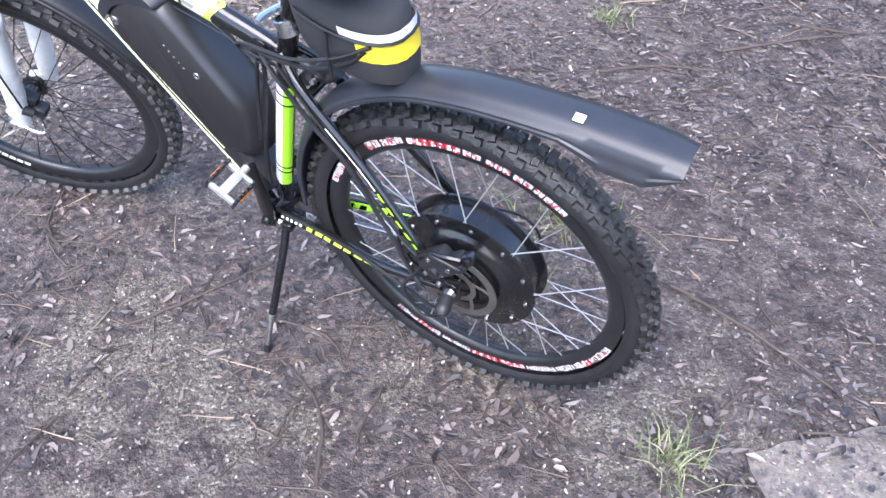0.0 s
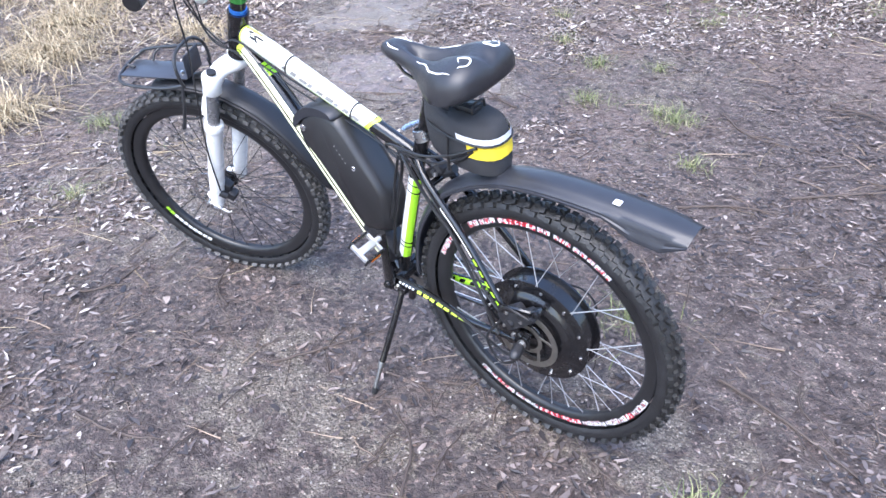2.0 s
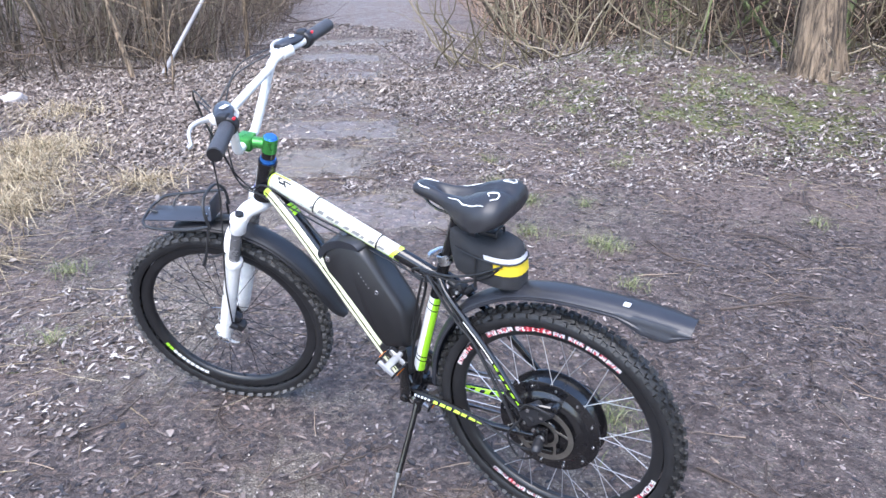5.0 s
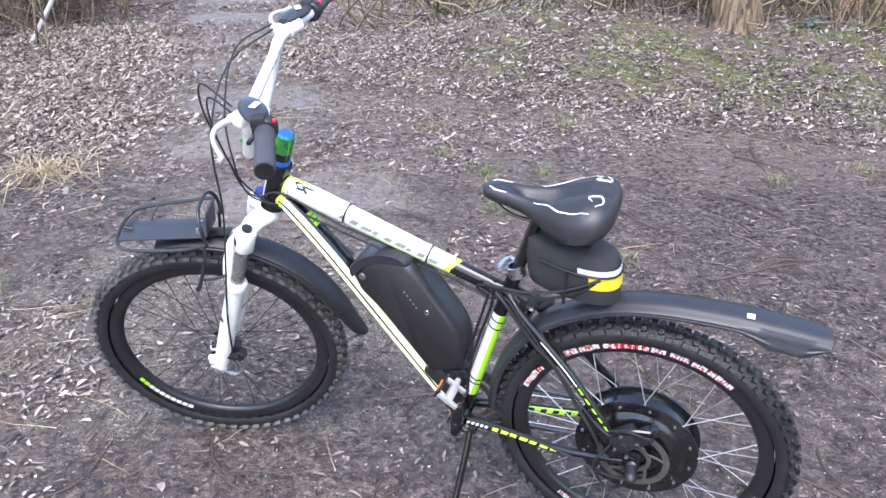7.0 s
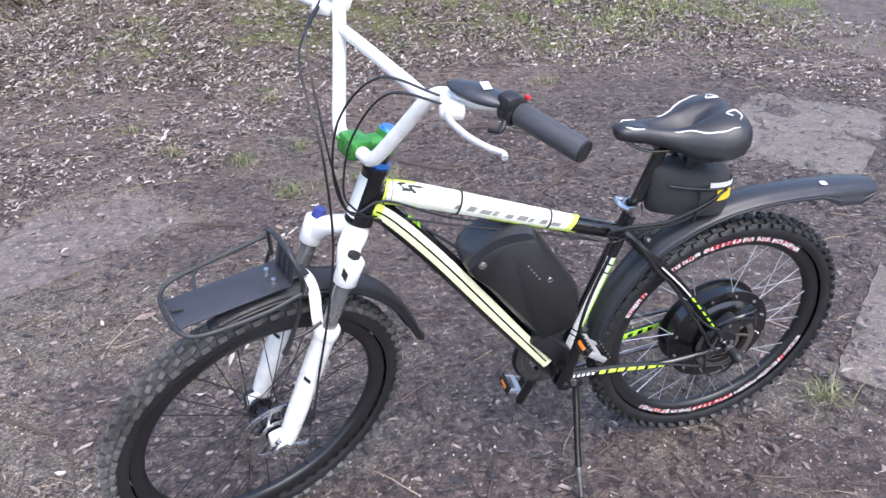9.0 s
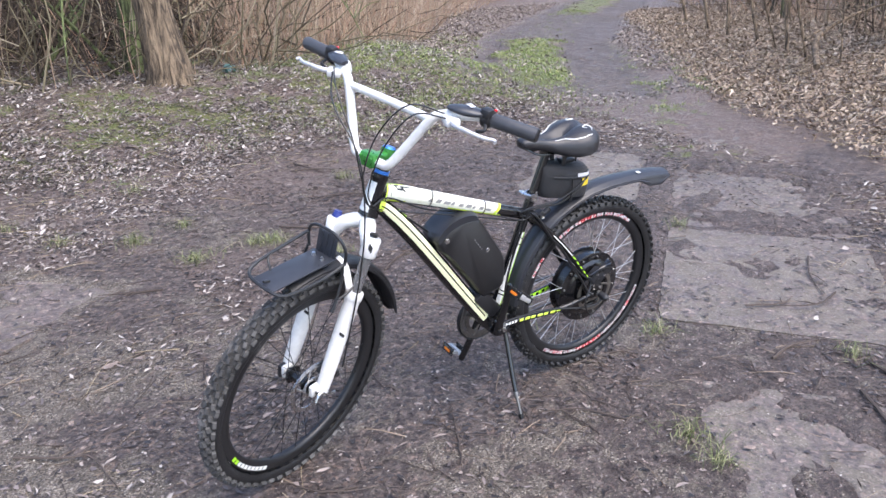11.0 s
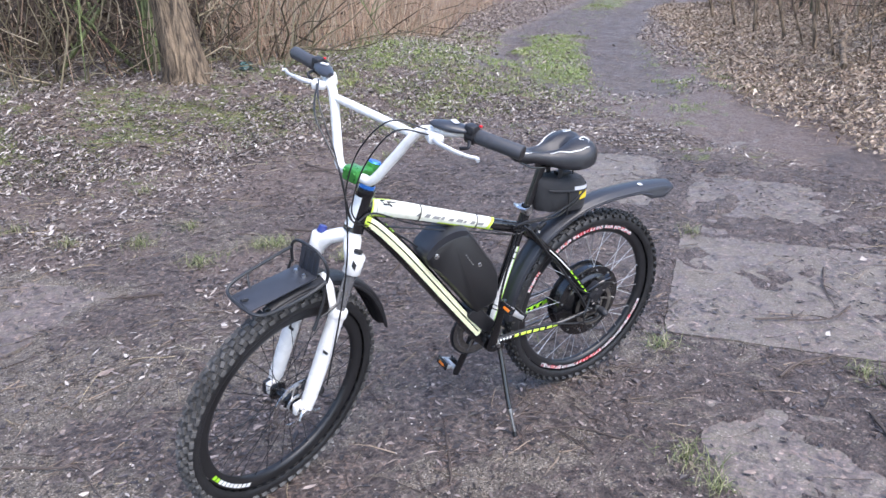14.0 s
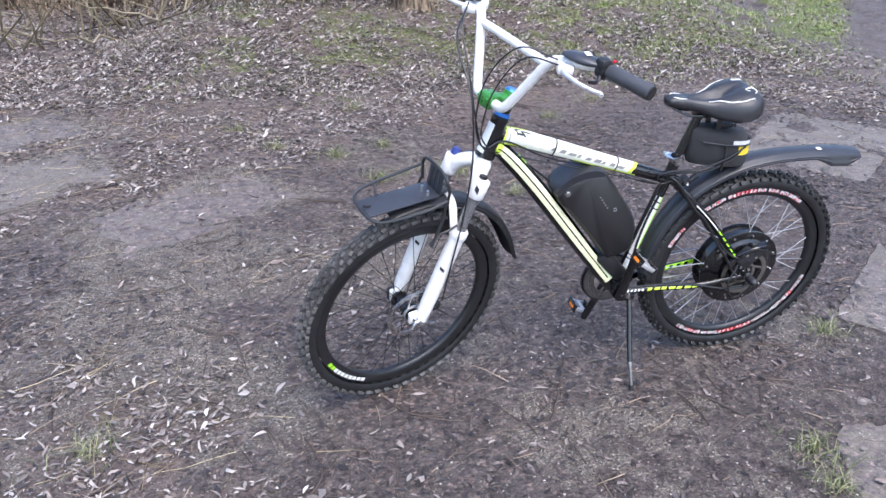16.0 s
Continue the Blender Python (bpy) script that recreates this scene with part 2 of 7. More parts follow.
def ground_material(slab=False):
    """Wet earth in layers: gritty sand, dark leaf mush, mulch and moss; or a slab with mud trodden over it."""
    m = bpy.data.materials.new("weathered_concrete" if slab else "muddy_earth")
    m.use_nodes = True
    n, l = m.node_tree.nodes, m.node_tree.links
    b = n["Principled BSDF"]
    tc = n.new("ShaderNodeNewGeometry").outputs["Position"]

    def noise_tex(scale, detail=6, rough=0.6, twist=0.0):
        t = n.new("ShaderNodeTexNoise")
        t.inputs["Scale"].default_value, t.inputs["Detail"].default_value, t.inputs["Roughness"].default_value, t.inputs["Distortion"].default_value = scale, detail, rough, twist
        l.new(tc, t.inputs["Vector"])
        return t.outputs["Fac"]

    def cells(scale):
        v = n.new("ShaderNodeTexVoronoi")
        v.inputs["Scale"].default_value = scale
        l.new(tc, v.inputs["Vector"])
        c = n.new("ShaderNodeSeparateColor")
        l.new(v.outputs["Color"], c.inputs[0])
        return c.outputs[0], v.outputs["Distance"]

    def ramp(fac, stops):
        r = n.new("ShaderNodeValToRGB")
        while len(r.color_ramp.elements) < len(stops):
            r.color_ramp.elements.new(0.5)
        for e, (p, c) in zip(r.color_ramp.elements, stops):
            e.position, e.color = p, (*c, 1)
        l.new(fac, r.inputs["Fac"])
        return r.outputs["Color"]

    def mix(fac, a, c, blend="MIX"):
        x = n.new("ShaderNodeMix")
        x.data_type = "RGBA"
        x.blend_type = blend
        if blend == "MIX":
            l.new(fac, x.inputs[0])
        else:
            x.inputs[0].default_value = fac
        l.new(a, x.inputs[6])
        l.new(c, x.inputs[7])
        return x.outputs[2]

    def span(value, lo, hi, out_lo=0.0, out_hi=1.0):
        z = n.new("ShaderNodeMapRange")
        z.inputs["From Min"].default_value, z.inputs["From Max"].default_value = lo, hi
        z.inputs["To Min"].default_value, z.inputs["To Max"].default_value = out_lo, out_hi
        l.new(value, z.inputs["Value"])
        return z.outputs[0]

    def join(op, a, c, k=None):
        x = n.new("ShaderNodeMath")
        x.operation = op
        l.new(a, x.inputs[0])
        if k is None:
            l.new(c, x.inputs[1])
        else:
            x.inputs[1].default_value = k
            l.new(c, x.inputs[2])
        return x.outputs[0]

    patch = join("MULTIPLY_ADD", noise_tex(4.5, 12, 0.78 if slab else 0.72, 0.5), noise_tex(16, 10, 0.8 if slab else 0.72, 0.6), 0.7)
    pebble, round_ = cells(210)
    crumb, crumb_round = cells(75)
    if slab:
        grit = ramp(pebble, [(0.0, (0.092, 0.079, 0.064)), (0.25, (0.138, 0.119, 0.098)), (0.8, (0.172, 0.15, 0.125)), (0.95, (0.22, 0.194, 0.163)), (1.0, (0.35, 0.32, 0.275))])
    else:
        grit = ramp(pebble, [(0.0, (0.087, 0.0742, 0.0673)), (0.3, (0.174, 0.151, 0.13)), (0.7, (0.261, 0.226, 0.191)), (0.9, (0.36, 0.312, 0.262)), (0.97, (0.46, 0.41, 0.352)), (1.0, (0.56, 0.51, 0.45))])
    if slab:
        tint = ramp(noise_tex(6, 10, 0.7), [(0.3, (0.68, 0.67, 0.66)), (0.5, (0.95, 0.94, 0.93)), (0.68, (1.15, 1.14, 1.12))])
    else:
        tint = ramp(noise_tex(11, 10, 0.75), [(0.3, (0.5, 0.48, 0.46)), (0.5, (0.9, 0.88, 0.85)), (0.68, (1.2, 1.18, 1.14))])
    grit = mix(1.0, grit, tint, "MULTIPLY")
    film = ramp(noise_tex(24, 12, 0.8, 0.8), [(0.32, (0.03, 0.025, 0.026)), (0.46, (0.108, 0.091, 0.088)), (0.56, (0.178, 0.149, 0.138)), (0.68, (0.36, 0.31, 0.283))])
    bits = ramp(crumb, [(0.0, (0.5, 0.49, 0.5)), (0.25, (0.85, 0.83, 0.83)), (0.8, (1.08, 1.02, 0.98)), (0.95, (1.5, 1.3, 1.15)), (1.0, (2.1, 1.95, 1.8))])
    film = mix(1.0, film, bits, "MULTIPLY")
    if slab:
        info = n.new("ShaderNodeObjectInfo").outputs["Random"]
        lay = join("MULTIPLY_ADD", info, patch, 0.1)
        muddy = span(lay, 0.86, 0.97, 0.0, 0.95)
        col = mix(muddy, grit, film)
    else:
        at = n.new("ShaderNodeAttribute")
        at.attribute_name = "cover"
        sep = n.new("ShaderNodeSeparateColor")
        l.new(at.outputs["Color"], sep.inputs[0])
        mulch = ramp(noise_tex(42, 9, 0.78, 0.5), [(0.3, (0.0562, 0.0413, 0.0387)), (0.47, (0.15, 0.112, 0.1)), (0.6, (0.275, 0.219, 0.188)), (0.72, (0.475, 0.4, 0.338))])
        moss = ramp(noise_tex(38, 9, 0.78), [(0.3, (0.075, 0.07, 0.035)), (0.5, (0.15, 0.165, 0.06)), (0.7, (0.27, 0.28, 0.12))])

        def blurred(ch, gain=1.5):
            return span(join("ADD", ch, span(patch, 0.45, 1.25, -0.5 * gain, 0.5 * gain)), 0.4, 0.6)

        muddy = blurred(span(sep.outputs["Blue"], 0, 1, 0.72, 0.3))
        col = mix(muddy, grit, film)
        wet = ramp(noise_tex(14, 10, 0.78), [(0.33, (0.03, 0.024, 0.024)), (0.5, (0.12, 0.096, 0.09)), (0.66, (0.27, 0.226, 0.206))])
        speck, _ = cells(150)
        wet = mix(1.0, wet, ramp(speck, [(0.0, (0.6, 0.58, 0.58)), (0.3, (0.95, 0.94, 0.93)), (0.88, (1.05, 1.03, 1.0)), (0.96, (1.7, 1.55, 1.45)), (1.0, (3.2, 3.0, 2.8))]), "MULTIPLY")
        col = mix(blurred(span(at.outputs["Alpha"], 0, 1, -0.15, 0.66)), col, wet)
        col = mix(blurred(span(sep.outputs["Green"], 0, 1, -0.1, 0.85)), col, mulch)
        col = mix(blurred(span(sep.outputs["Red"], 0, 1, -0.3, 0.76), 1.9), col, moss)
    l.new(col, b.inputs["Base Color"])
    rough = span(noise_tex(7, 8, 0.7), 0.35, 0.65, 0.45, 0.8)
    l.new(join("MULTIPLY_ADD", muddy, rough, -0.12), b.inputs["Roughness"])
    b.inputs["Specular IOR Level"].default_value = 0.45 if slab else 0.26
    relief = join("MULTIPLY_ADD", noise_tex(60, 9, 0.75), join("MULTIPLY_ADD", round_, join("MULTIPLY_ADD", crumb_round, noise_tex(22, 9, 0.72), -0.3), -0.22), 0.5)
    bp = n.new("ShaderNodeBump")
    bp.inputs["Strength"].default_value = 0.5 if slab else 1.0
    bp.inputs["Distance"].default_value = 0.008 if slab else 0.03
    l.new(relief, bp.inputs["Height"])
    l.new(bp.outputs[0], b.inputs["Normal"])
    return m


def broken_decal(name, main, other):
    """A printed rim decal, scuffed and broken up by small print."""
    m = material(name, main, 0.4, spread=0.15, scale=80)
    n, l = m.node_tree.nodes, m.node_tree.links
    tc = n.new("ShaderNodeTexCoord")
    v = n.new("ShaderNodeTexVoronoi")
    v.inputs["Scale"].default_value = 150
    l.new(tc.outputs["Object"], v.inputs["Vector"])
    r = n.new("ShaderNodeValToRGB")
    r.color_ramp.interpolation = "CONSTANT"
    r.color_ramp.elements[0].color = (*main, 1)
    r.color_ramp.elements[1].position, r.color_ramp.elements[1].color = 0.8, (*other, 1)
    sp = n.new("ShaderNodeSeparateColor")
    l.new(v.outputs["Color"], sp.inputs[0])
    l.new(sp.outputs[0], r.inputs["Fac"])
    vm = next(x for x in n if x.type == "VECT_MATH")
    l.new(r.outputs["Color"], vm.inputs[0])
    return m


M_RIM_WHITE = broken_decal("white_rim_decal", (0.66, 0.63, 0.62), (0.42, 0.12, 0.14))
M_RIM_RED = broken_decal("red_rim_decal", (0.6, 0.03, 0.05), (0.75, 0.6, 0.6))
M_GROUND = ground_material()
M_CONCRETE = ground_material(True)


# ---- mesh helpers ----
def finish(me, mat, smooth=38):
    me.materials.append(mat)
    if smooth:
        me.polygons.foreach_set("use_smooth", [True] * len(me.polygons))
        me.set_sharp_from_angle(angle=radians(smooth))
    return me


def part(name, bm, mat, parent=None, label="", m=None, smooth=38):
    """Links a bmesh as one mesh object under a thing or a part."""
    me = bpy.data.meshes.new(name)
    bmesh.ops.recalc_face_normals(bm, faces=bm.faces[:])
    bm.to_mesh(me)
    bm.free()
    finish(me, mat, smooth)
    ob = new(name, me)
    ob.parent = parent
    if m is not None:
        ob.matrix_basis = m
    if label:
        tagged(ob, label)
    return ob


def soup(name, verts, faces, mat, smooth=0):
    me = bpy.data.meshes.new(name)
    me.from_pydata(verts.tolist(), [], faces.tolist())
    finish(me, mat, smooth)
    return new(name, me)


def spline(pts, n=8):
    """Catmull-Rom points through pts."""
    p = [Vector(q) for q in pts]
    p = [p[0] * 2 - p[1]] + p + [p[-1] * 2 - p[-2]]
    out = []
    for i in range(1, len(p) - 2):
        for k in range(n):
            t = k / n
            a, b, c, d = p[i - 1], p[i], p[i + 1], p[i + 2]
            out.append(0.5 * ((2 * b) + (c - a) * t + (2 * a - 5 * b + 4 * c - d) * t * t + (3 * b - a - 3 * c + d) * t ** 3))
    return out + [p[-2]]


class Tube:
    """A pipe along points; radii are numbers or (across, in plane). Angle 0 is the bike's left side, 90 its upper side."""

    def __init__(self, pts, radii, side=(0, 1, 0)):
        self.p = [Vector(q) for q in pts]
        n = len(self.p)
        if not isinstance(radii, list):
            radii = [radii] * n
        if len(radii) != n:
            radii = [tuple(np.interp(i / (n - 1) * (len(radii) - 1), range(len(radii)), [(r if isinstance(r, tuple) else (r, r))[k] for r in radii]) for k in (0, 1)) for i in range(n)]
        self.r = [r if isinstance(r, tuple) else (r, r) for r in radii]
        self.f = []
        prev = Vector(side)
        for i in range(n):
            t = (self.p[min(i + 1, n - 1)] - self.p[max(i - 1, 0)]).normalized()
            s = (prev - t * prev.dot(t))
            s = s.normalized() if s.length > 1e-6 else t.orthogonal().normalized()
            prev = s
            u = s.cross(t)
            self.f.append((s, u))

    def at(self, u, ang, off=0.0):
        x = min(max(u, 0), 1) * (len(self.p) - 1)
        i = min(int(x), len(self.p) - 2)
        k = x - i
        c = self.p[i].lerp(self.p[i + 1], k)
        s = self.f[i][0].lerp(self.f[i + 1][0], k)
        w = self.f[i][1].lerp(self.f[i + 1][1], k)
        a = self.r[i][0] * (1 - k) + self.r[i + 1][0] * k + off
        b = self.r[i][1] * (1 - k) + self.r[i + 1][1] * k + off
        return c + s * (a * math.cos(ang)) + w * (b * math.sin(ang))

    def add(self, bm, seg=14, caps=True):
        rings = []
        n = len(self.p)
        for i in range(n):
            rings.append([bm.verts.new(self.at(i / (n - 1), 2 * math.pi * k / seg)) for k in range(seg)])
        for a, b in zip(rings, rings[1:]):
            for k in range(seg):
                bm.faces.new((a[k], a[(k + 1) % seg], b[(k + 1) % seg], b[k]))
        if caps:
            bm.faces.new(rings[0][::-1])
            bm.faces.new(rings[-1])
        return bm

    def patch(self, bm, u0, u1, a0, a1, off=0.0008, nu=16, na=6, slant=0.0):
        """A thin decal on the pipe's skin, ends slanted by a share of its length."""
        g = []
        for i in range(nu + 1):
            row = []
            for k in range(na + 1):
                v = k / na
                u = u0 + (u1 - u0) * i / nu + slant * (v - 0.5)
                row.append(bm.verts.new(self.at(u, radians(a0 + (a1 - a0) * v), off)))
            g.append(row)
        for i in range(nu):
            for k in range(na):
                bm.faces.new((g[i][k], g[i + 1][k], g[i + 1][k + 1], g[i][k + 1]))
        return bm


def pipe(bm, pts, r, seg=10, n=0, side=(0, 1, 0), caps=True):
    Tube(spline(pts, n) if n else pts, r, side).add(bm, seg, caps)
    return bm


def turned(bm, profile, seg=48, closed=False):
    """A profile of (radius, y) turned about the y axis."""
    rings = []
    for k in range(seg):
        a = 2 * math.pi * k / seg
        rings.append([bm.verts.new((r * math.cos(a), y, r * math.sin(a))) for r, y in profile])
    m = len(profile)
    for k in range(seg):
        a, b = rings[k], rings[(k + 1) % seg]
        for i in range(m if closed else m - 1):
            j = (i + 1) % m
            va = [a[i], a[j], b[j], b[i]]
            bm.faces.new(va)
    return bm


def block(bm, c, size, bevel=0.002, m=None, seg=2):
    """A rounded block."""
    r = bmesh.ops.create_cube(bm, size=1.0)
    vs = r["verts"]
    for v in vs:
        v.co = Vector((v.co.x * size[0], v.co.y * size[1], v.co.z * size[2]))
    if bevel:
        es = list({e for v in vs for e in v.link_edges})
        out = bmesh.ops.bevel(bm, geom=es, offset=bevel, segments=seg, affect="EDGES", profile=0.5)
        vs = list({v for f in out["faces"] for v in f.verts} | {v for v in vs if v.is_valid})
    mm = Matrix.Translation(c) @ (m or Matrix())
    bmesh.ops.transform(bm, matrix=mm, verts=vs)
    return bm


def bolt(bm, c, axis, r=0.005, h=0.005):
    z = Vector(axis).normalized()
    q = z.to_track_quat("Z", "Y").to_matrix().to_4x4()
    bmesh.ops.create_cone(bm, cap_ends=True, segments=8, radius1=r, radius2=r * 0.8, depth=h, matrix=Matrix.Translation(Vector(c) + z * h / 2) @ q)
    return bm


def loft(bm, rings, close_ends=True, closed=True):
    g = [[bm.verts.new(p) for p in r] for r in rings]
    m = len(g[0])
    for a, b in zip(g, g[1:]):
        for k in range(m if closed else m - 1):
            bm.faces.new((a[k], a[(k + 1) % m], b[(k + 1) % m], b[k]))
    if close_ends and closed:
        bm.faces.new(g[0][::-1])
        bm.faces.new(g[-1])
    return bm


B = bmesh.new
WHEEL_R = 0.343


# ---- ground ----
rs = np.random.RandomState(7)
LATTICE = rs.rand(256, 256)


def value_noise(x, y):
    xi, yi = np.floor(x).astype(int), np.floor(y).astype(int)
    fx, fy = x - xi, y - yi
    fx, fy = fx * fx * (3 - 2 * fx), fy * fy * (3 - 2 * fy)
    g = lambda i, j: LATTICE[i & 255, j & 255]
    return (g(xi, yi) * (1 - fx) + g(xi + 1, yi) * fx) * (1 - fy) + (g(xi, yi + 1) * (1 - fx) + g(xi + 1, yi + 1) * fx) * fy


def fbm(x, y, octaves=5):
    out, amp, s = 0.0, 0.5, 1.0
    for k in range(octaves):
        out = out + amp * value_noise(x * s + 13.7 * k, y * s - 7.3 * k)
        amp, s = amp * 0.5, s * 2.03
    return out


def line_distance(x, y, pts):
    """Distance to a polyline, the side (positive: to its left) and how far along it."""
    best, side, along, run = np.full(np.shape(x), 1e9), np.zeros(np.shape(x)), np.zeros(np.shape(x)), 0.0
    for (ax, ay), (bx, by) in zip(pts, pts[1:]):
        dx, dy = bx - ax, by - ay
        ln = math.hypot(dx, dy)
        t = np.clip(((x - ax) * dx + (y - ay) * dy) / ln ** 2, 0, 1)
        d = np.hypot(x - ax - t * dx, y - ay - t * dy)
        s = np.sign(dx * (y - ay) - dy * (x - ax))
        near = d < best
        best, side, along = np.where(near, d, best), np.where(near, s, side), np.where(near, run + t * ln, along)
        run += ln
    return best, side, along


def smooth(a, b, x):
    t = np.clip((x - a) / (b - a), 0, 1)
    return t * t * (3 - 2 * t)


TRACK = [(0.6, -0.4), (-1.6, -2.9), (-3.2, -4.4), (-6.45, -8.75), (-10.5, -12.4), (-15, -16.2), (-21, -19.5), (-40, -24)]
LANE = [(0.3, 0.6), (1.6, -1.0), (2.4, -1.9), (3.3, -3.2), (4.5, -4.6), (6.5, -7.2), (12, -14), (22, -27)]
BRUSH_SOUTH = [(14, -22), (9, -14.5), (5.4, -9.2), (3.2, -6.6), (1.8, -6.0), (0.2, -5.85), (-1.2, -6.2), (-3.4, -7.9), (-5.6, -10.6), (-8.9, -14.4), (-14, -19.2), (-22, -24.5), (-40, -30)]
BRUSH_WEST = [(-5.6, 3.0), (-6.3, -0.6), (-7.6, -2.6), (-9.4, -5.6), (-11.4, -9.6), (-14.0, -12.6), (-18, -15.4), (-24, -17.2), (-40, -20)]
BRUSH_EAST = [(7.6, 2.5), (7.7, -0.5), (7.3, -3.2), (6.3, -4.7), (7.3, -6.4), (10, -10), (16, -17), (26, -28)]
BANK_EDGE = [(-2.7, 2.6), (-2.95, 1.2), (-3.25, -0.23), (-3.78, -1.75), (-4.15, -2.95), (-7.5, -7.2), (-11.2, -11.65), (-16, -15), (-24, -17.3), (-40, -21)]
SLABS = [  # centre, turn, length, width, sunk
    (-1.33, -0.2, 41.0, 1.18, 1.0, 0.0), (-2.3, -1.05, 41.5, 1.28, 1.0, 0.012), (-0.3, 0.92, 41.0, 0.92, 0.98, 0.004), (-3.27, -1.9, 41.5, 1.25, 1.0, 0.024),
    (-1.83, -2.1, 41.0, 1.15, 0.78, 0.006), (1.98, -1.74, -54.0, 0.62, 1.02, 0.011), (2.86, -2.32, -54.0, 0.64, 0.72, 0.005), (3.3, -3.12, -54.0, 0.58, 1.05, 0.005), (4.17, -4.1, -54.0, 0.74, 0.74, 0.005), (4.86, -4.85, -54.0, 0.55, 1.05, 0.005),
    (5.6, -5.95, -54.0, 0.6, 1.0, 0.006), (6.3, -7.0, -54.0, 0.6, 1.05, 0.006)]


def slab_mask(x, y, grow=0.0):
    out = np.zeros(np.shape(x))
    for cx, cy, a, ln, wd, sunk in SLABS:
        c, s = math.cos(radians(a)), math.sin(radians(a))
        u, v = (x - cx) * c + (y - cy) * s, -(x - cx) * s + (y - cy) * c
        d = np.maximum(np.abs(u) - ln / 2, np.abs(v) - wd / 2) - grow
        if cx > 0:
            d = d + 0.03 + (fbm(x * 5 + 2, y * 5 + 9, 4) - 0.5) * 0.32
        out = np.maximum(out, smooth(0.06, -0.1, d) * (1 - sunk * 9))
    return out


def covers(x, y):
    """How much grass, leaf litter and grit lies at a place."""
    n1, n2, n3 = fbm(x * 0.8, y * 0.8), fbm(x * 1.9 + 40, y * 1.9), fbm(x * 0.45 + 9, y * 0.45 + 3)
    dt, st, al = line_distance(x, y, TRACK)
    dl, sl, al2 = line_distance(x, y, LANE)
    far_track = smooth(5.2, 6.4, al)
    n4 = fbm(x * 5.5 + 3, y * 5.5 + 21)
    median = smooth(0.52, 0.3, dt + (n2 - 0.5) * 0.7 + (n4 - 0.5) * 0.5) * far_track
    median = median * (1 - 0.92 * smooth(10.6, 11.6, al) * smooth(17.0, 15.8, al))
    edge = np.where(st > 0, 0.9, 1.35)
    rut = smooth(edge + 0.15, edge - 0.2, dt) * far_track * (1 - median)
    verge = smooth(edge - 0.15, edge + 0.15, dt + (n4 - 0.5) * 0.5) * smooth(3.4, 1.9, dt) * far_track * (st > 0) * smooth(13, 9, al)
    fringe = smooth(1.0, 1.3, dt) * smooth(2.6, 1.6, dt) * (st < 0) * smooth(2.6, 3.6, al) * smooth(11, 7, al)
    grass = np.maximum(median, np.maximum(verge * smooth(0.34, 0.54, n1 * 0.5 + n4 * 0.5 + 0.08), fringe * 0.75 * smooth(0.46, 0.62, n4)))
    meadow = smooth(-2.9, -4.8, y) * smooth(3.6, 1.6, x) * smooth(-4.4, -2.6, x)
    grass = np.maximum(grass, meadow * smooth(0.47, 0.65, n1 * 0.3 + n2 * 0.35 + n4 * 0.35 + 0.11) * 0.85)
    spots = smooth(0.62, 0.72, n2) * smooth(0.4, 0.55, n3) * 0.7
    open_mud = smooth(1.35, 0.7, np.hypot((x - 0.0) * 0.75, (y + 0.1) * 0.9))
    grass = np.maximum(grass, spots * (1 - open_mud) * (1 - rut) * smooth(3.0, 1.0, np.abs(x - 0.5)))
    db, sb, _ = line_distance(x, y, BANK_EDGE)
    bank = smooth(0.0, 0.5, np.where(sb < 0, db, -db) - 0.5 * (n1 - 0.5))
    leaf = np.maximum(smooth(0.4, 0.56, n1 * 0.6 + n2 * 0.4 + 0.25 * smooth(-0.9, -3.0, y) - 0.1 * open_mud) * (1 - rut), bank)
    leaf = leaf * (1 - 0.85 * np.maximum(smooth(2.1, 1.1, np.hypot(x + 1.2, y + 1.6)), smooth(1.5, 0.7, np.hypot(x + 0.3, y + 0.6))))
    lane_sand = np.maximum(smooth(0.8, 0.45, dl) * smooth(0.5, 0.6, n2 * 0.6 + n1 * 0.4) * smooth(-7.0, -5.5, y), slab_mask(x, y, 0.1) * smooth(-0.6, -0.9, y) * (x > 0))
    leaf = leaf * (1 - 0.8 * lane_sand) * (1 - 0.7 * median)
    bald = np.maximum(smooth(0.75, 0.35, np.hypot((x - 0.35) * 0.8, y - 0.1)), smooth(0.6, 0.25, np.hypot(x - 0.72, y + 2.45)))
    bald = np.maximum(bald, np.maximum(smooth(0.7, 0.35, np.hypot(x - 1.4, y + 0.45)), smooth(0.95, 0.45, np.hypot(x - 2.05, y + 1.25))))
    grit = np.maximum(smooth(0.47, 0.6, n2 * 0.7 + n3 * 0.3), bald * smooth(0.4, 0.52, n2)) * (1 - leaf * 0.5)
    sandy = smooth(1.0, 0.45, np.hypot((x - 1.55) * 0.8, y + 0.55)) * smooth(0.3, 0.45, n2)
    grit = np.maximum(np.maximum(grit, lane_sand), 0.95 * sandy)
    leaf = leaf * (1 - 0.15 * sandy)
    leaf = leaf * (1 - 0.7 * bald)
    leaf = np.maximum(leaf, 0.8 * smooth(0.95, 0.45, np.hypot(x - 2.15, y - 0.4)) * smooth(0.35, 0.5, n4))
    dark = smooth(2.0, 1.0, np.hypot((x + 1.9) * 0.9, y + 1.6)) * smooth(0.38, 0.52, n1 * 0.5 + n2 * 0.5)
    dark = np.maximum(dark, smooth(0.75, 0.35, np.hypot(x + 0.35, y - 0.25)) * 0.6)
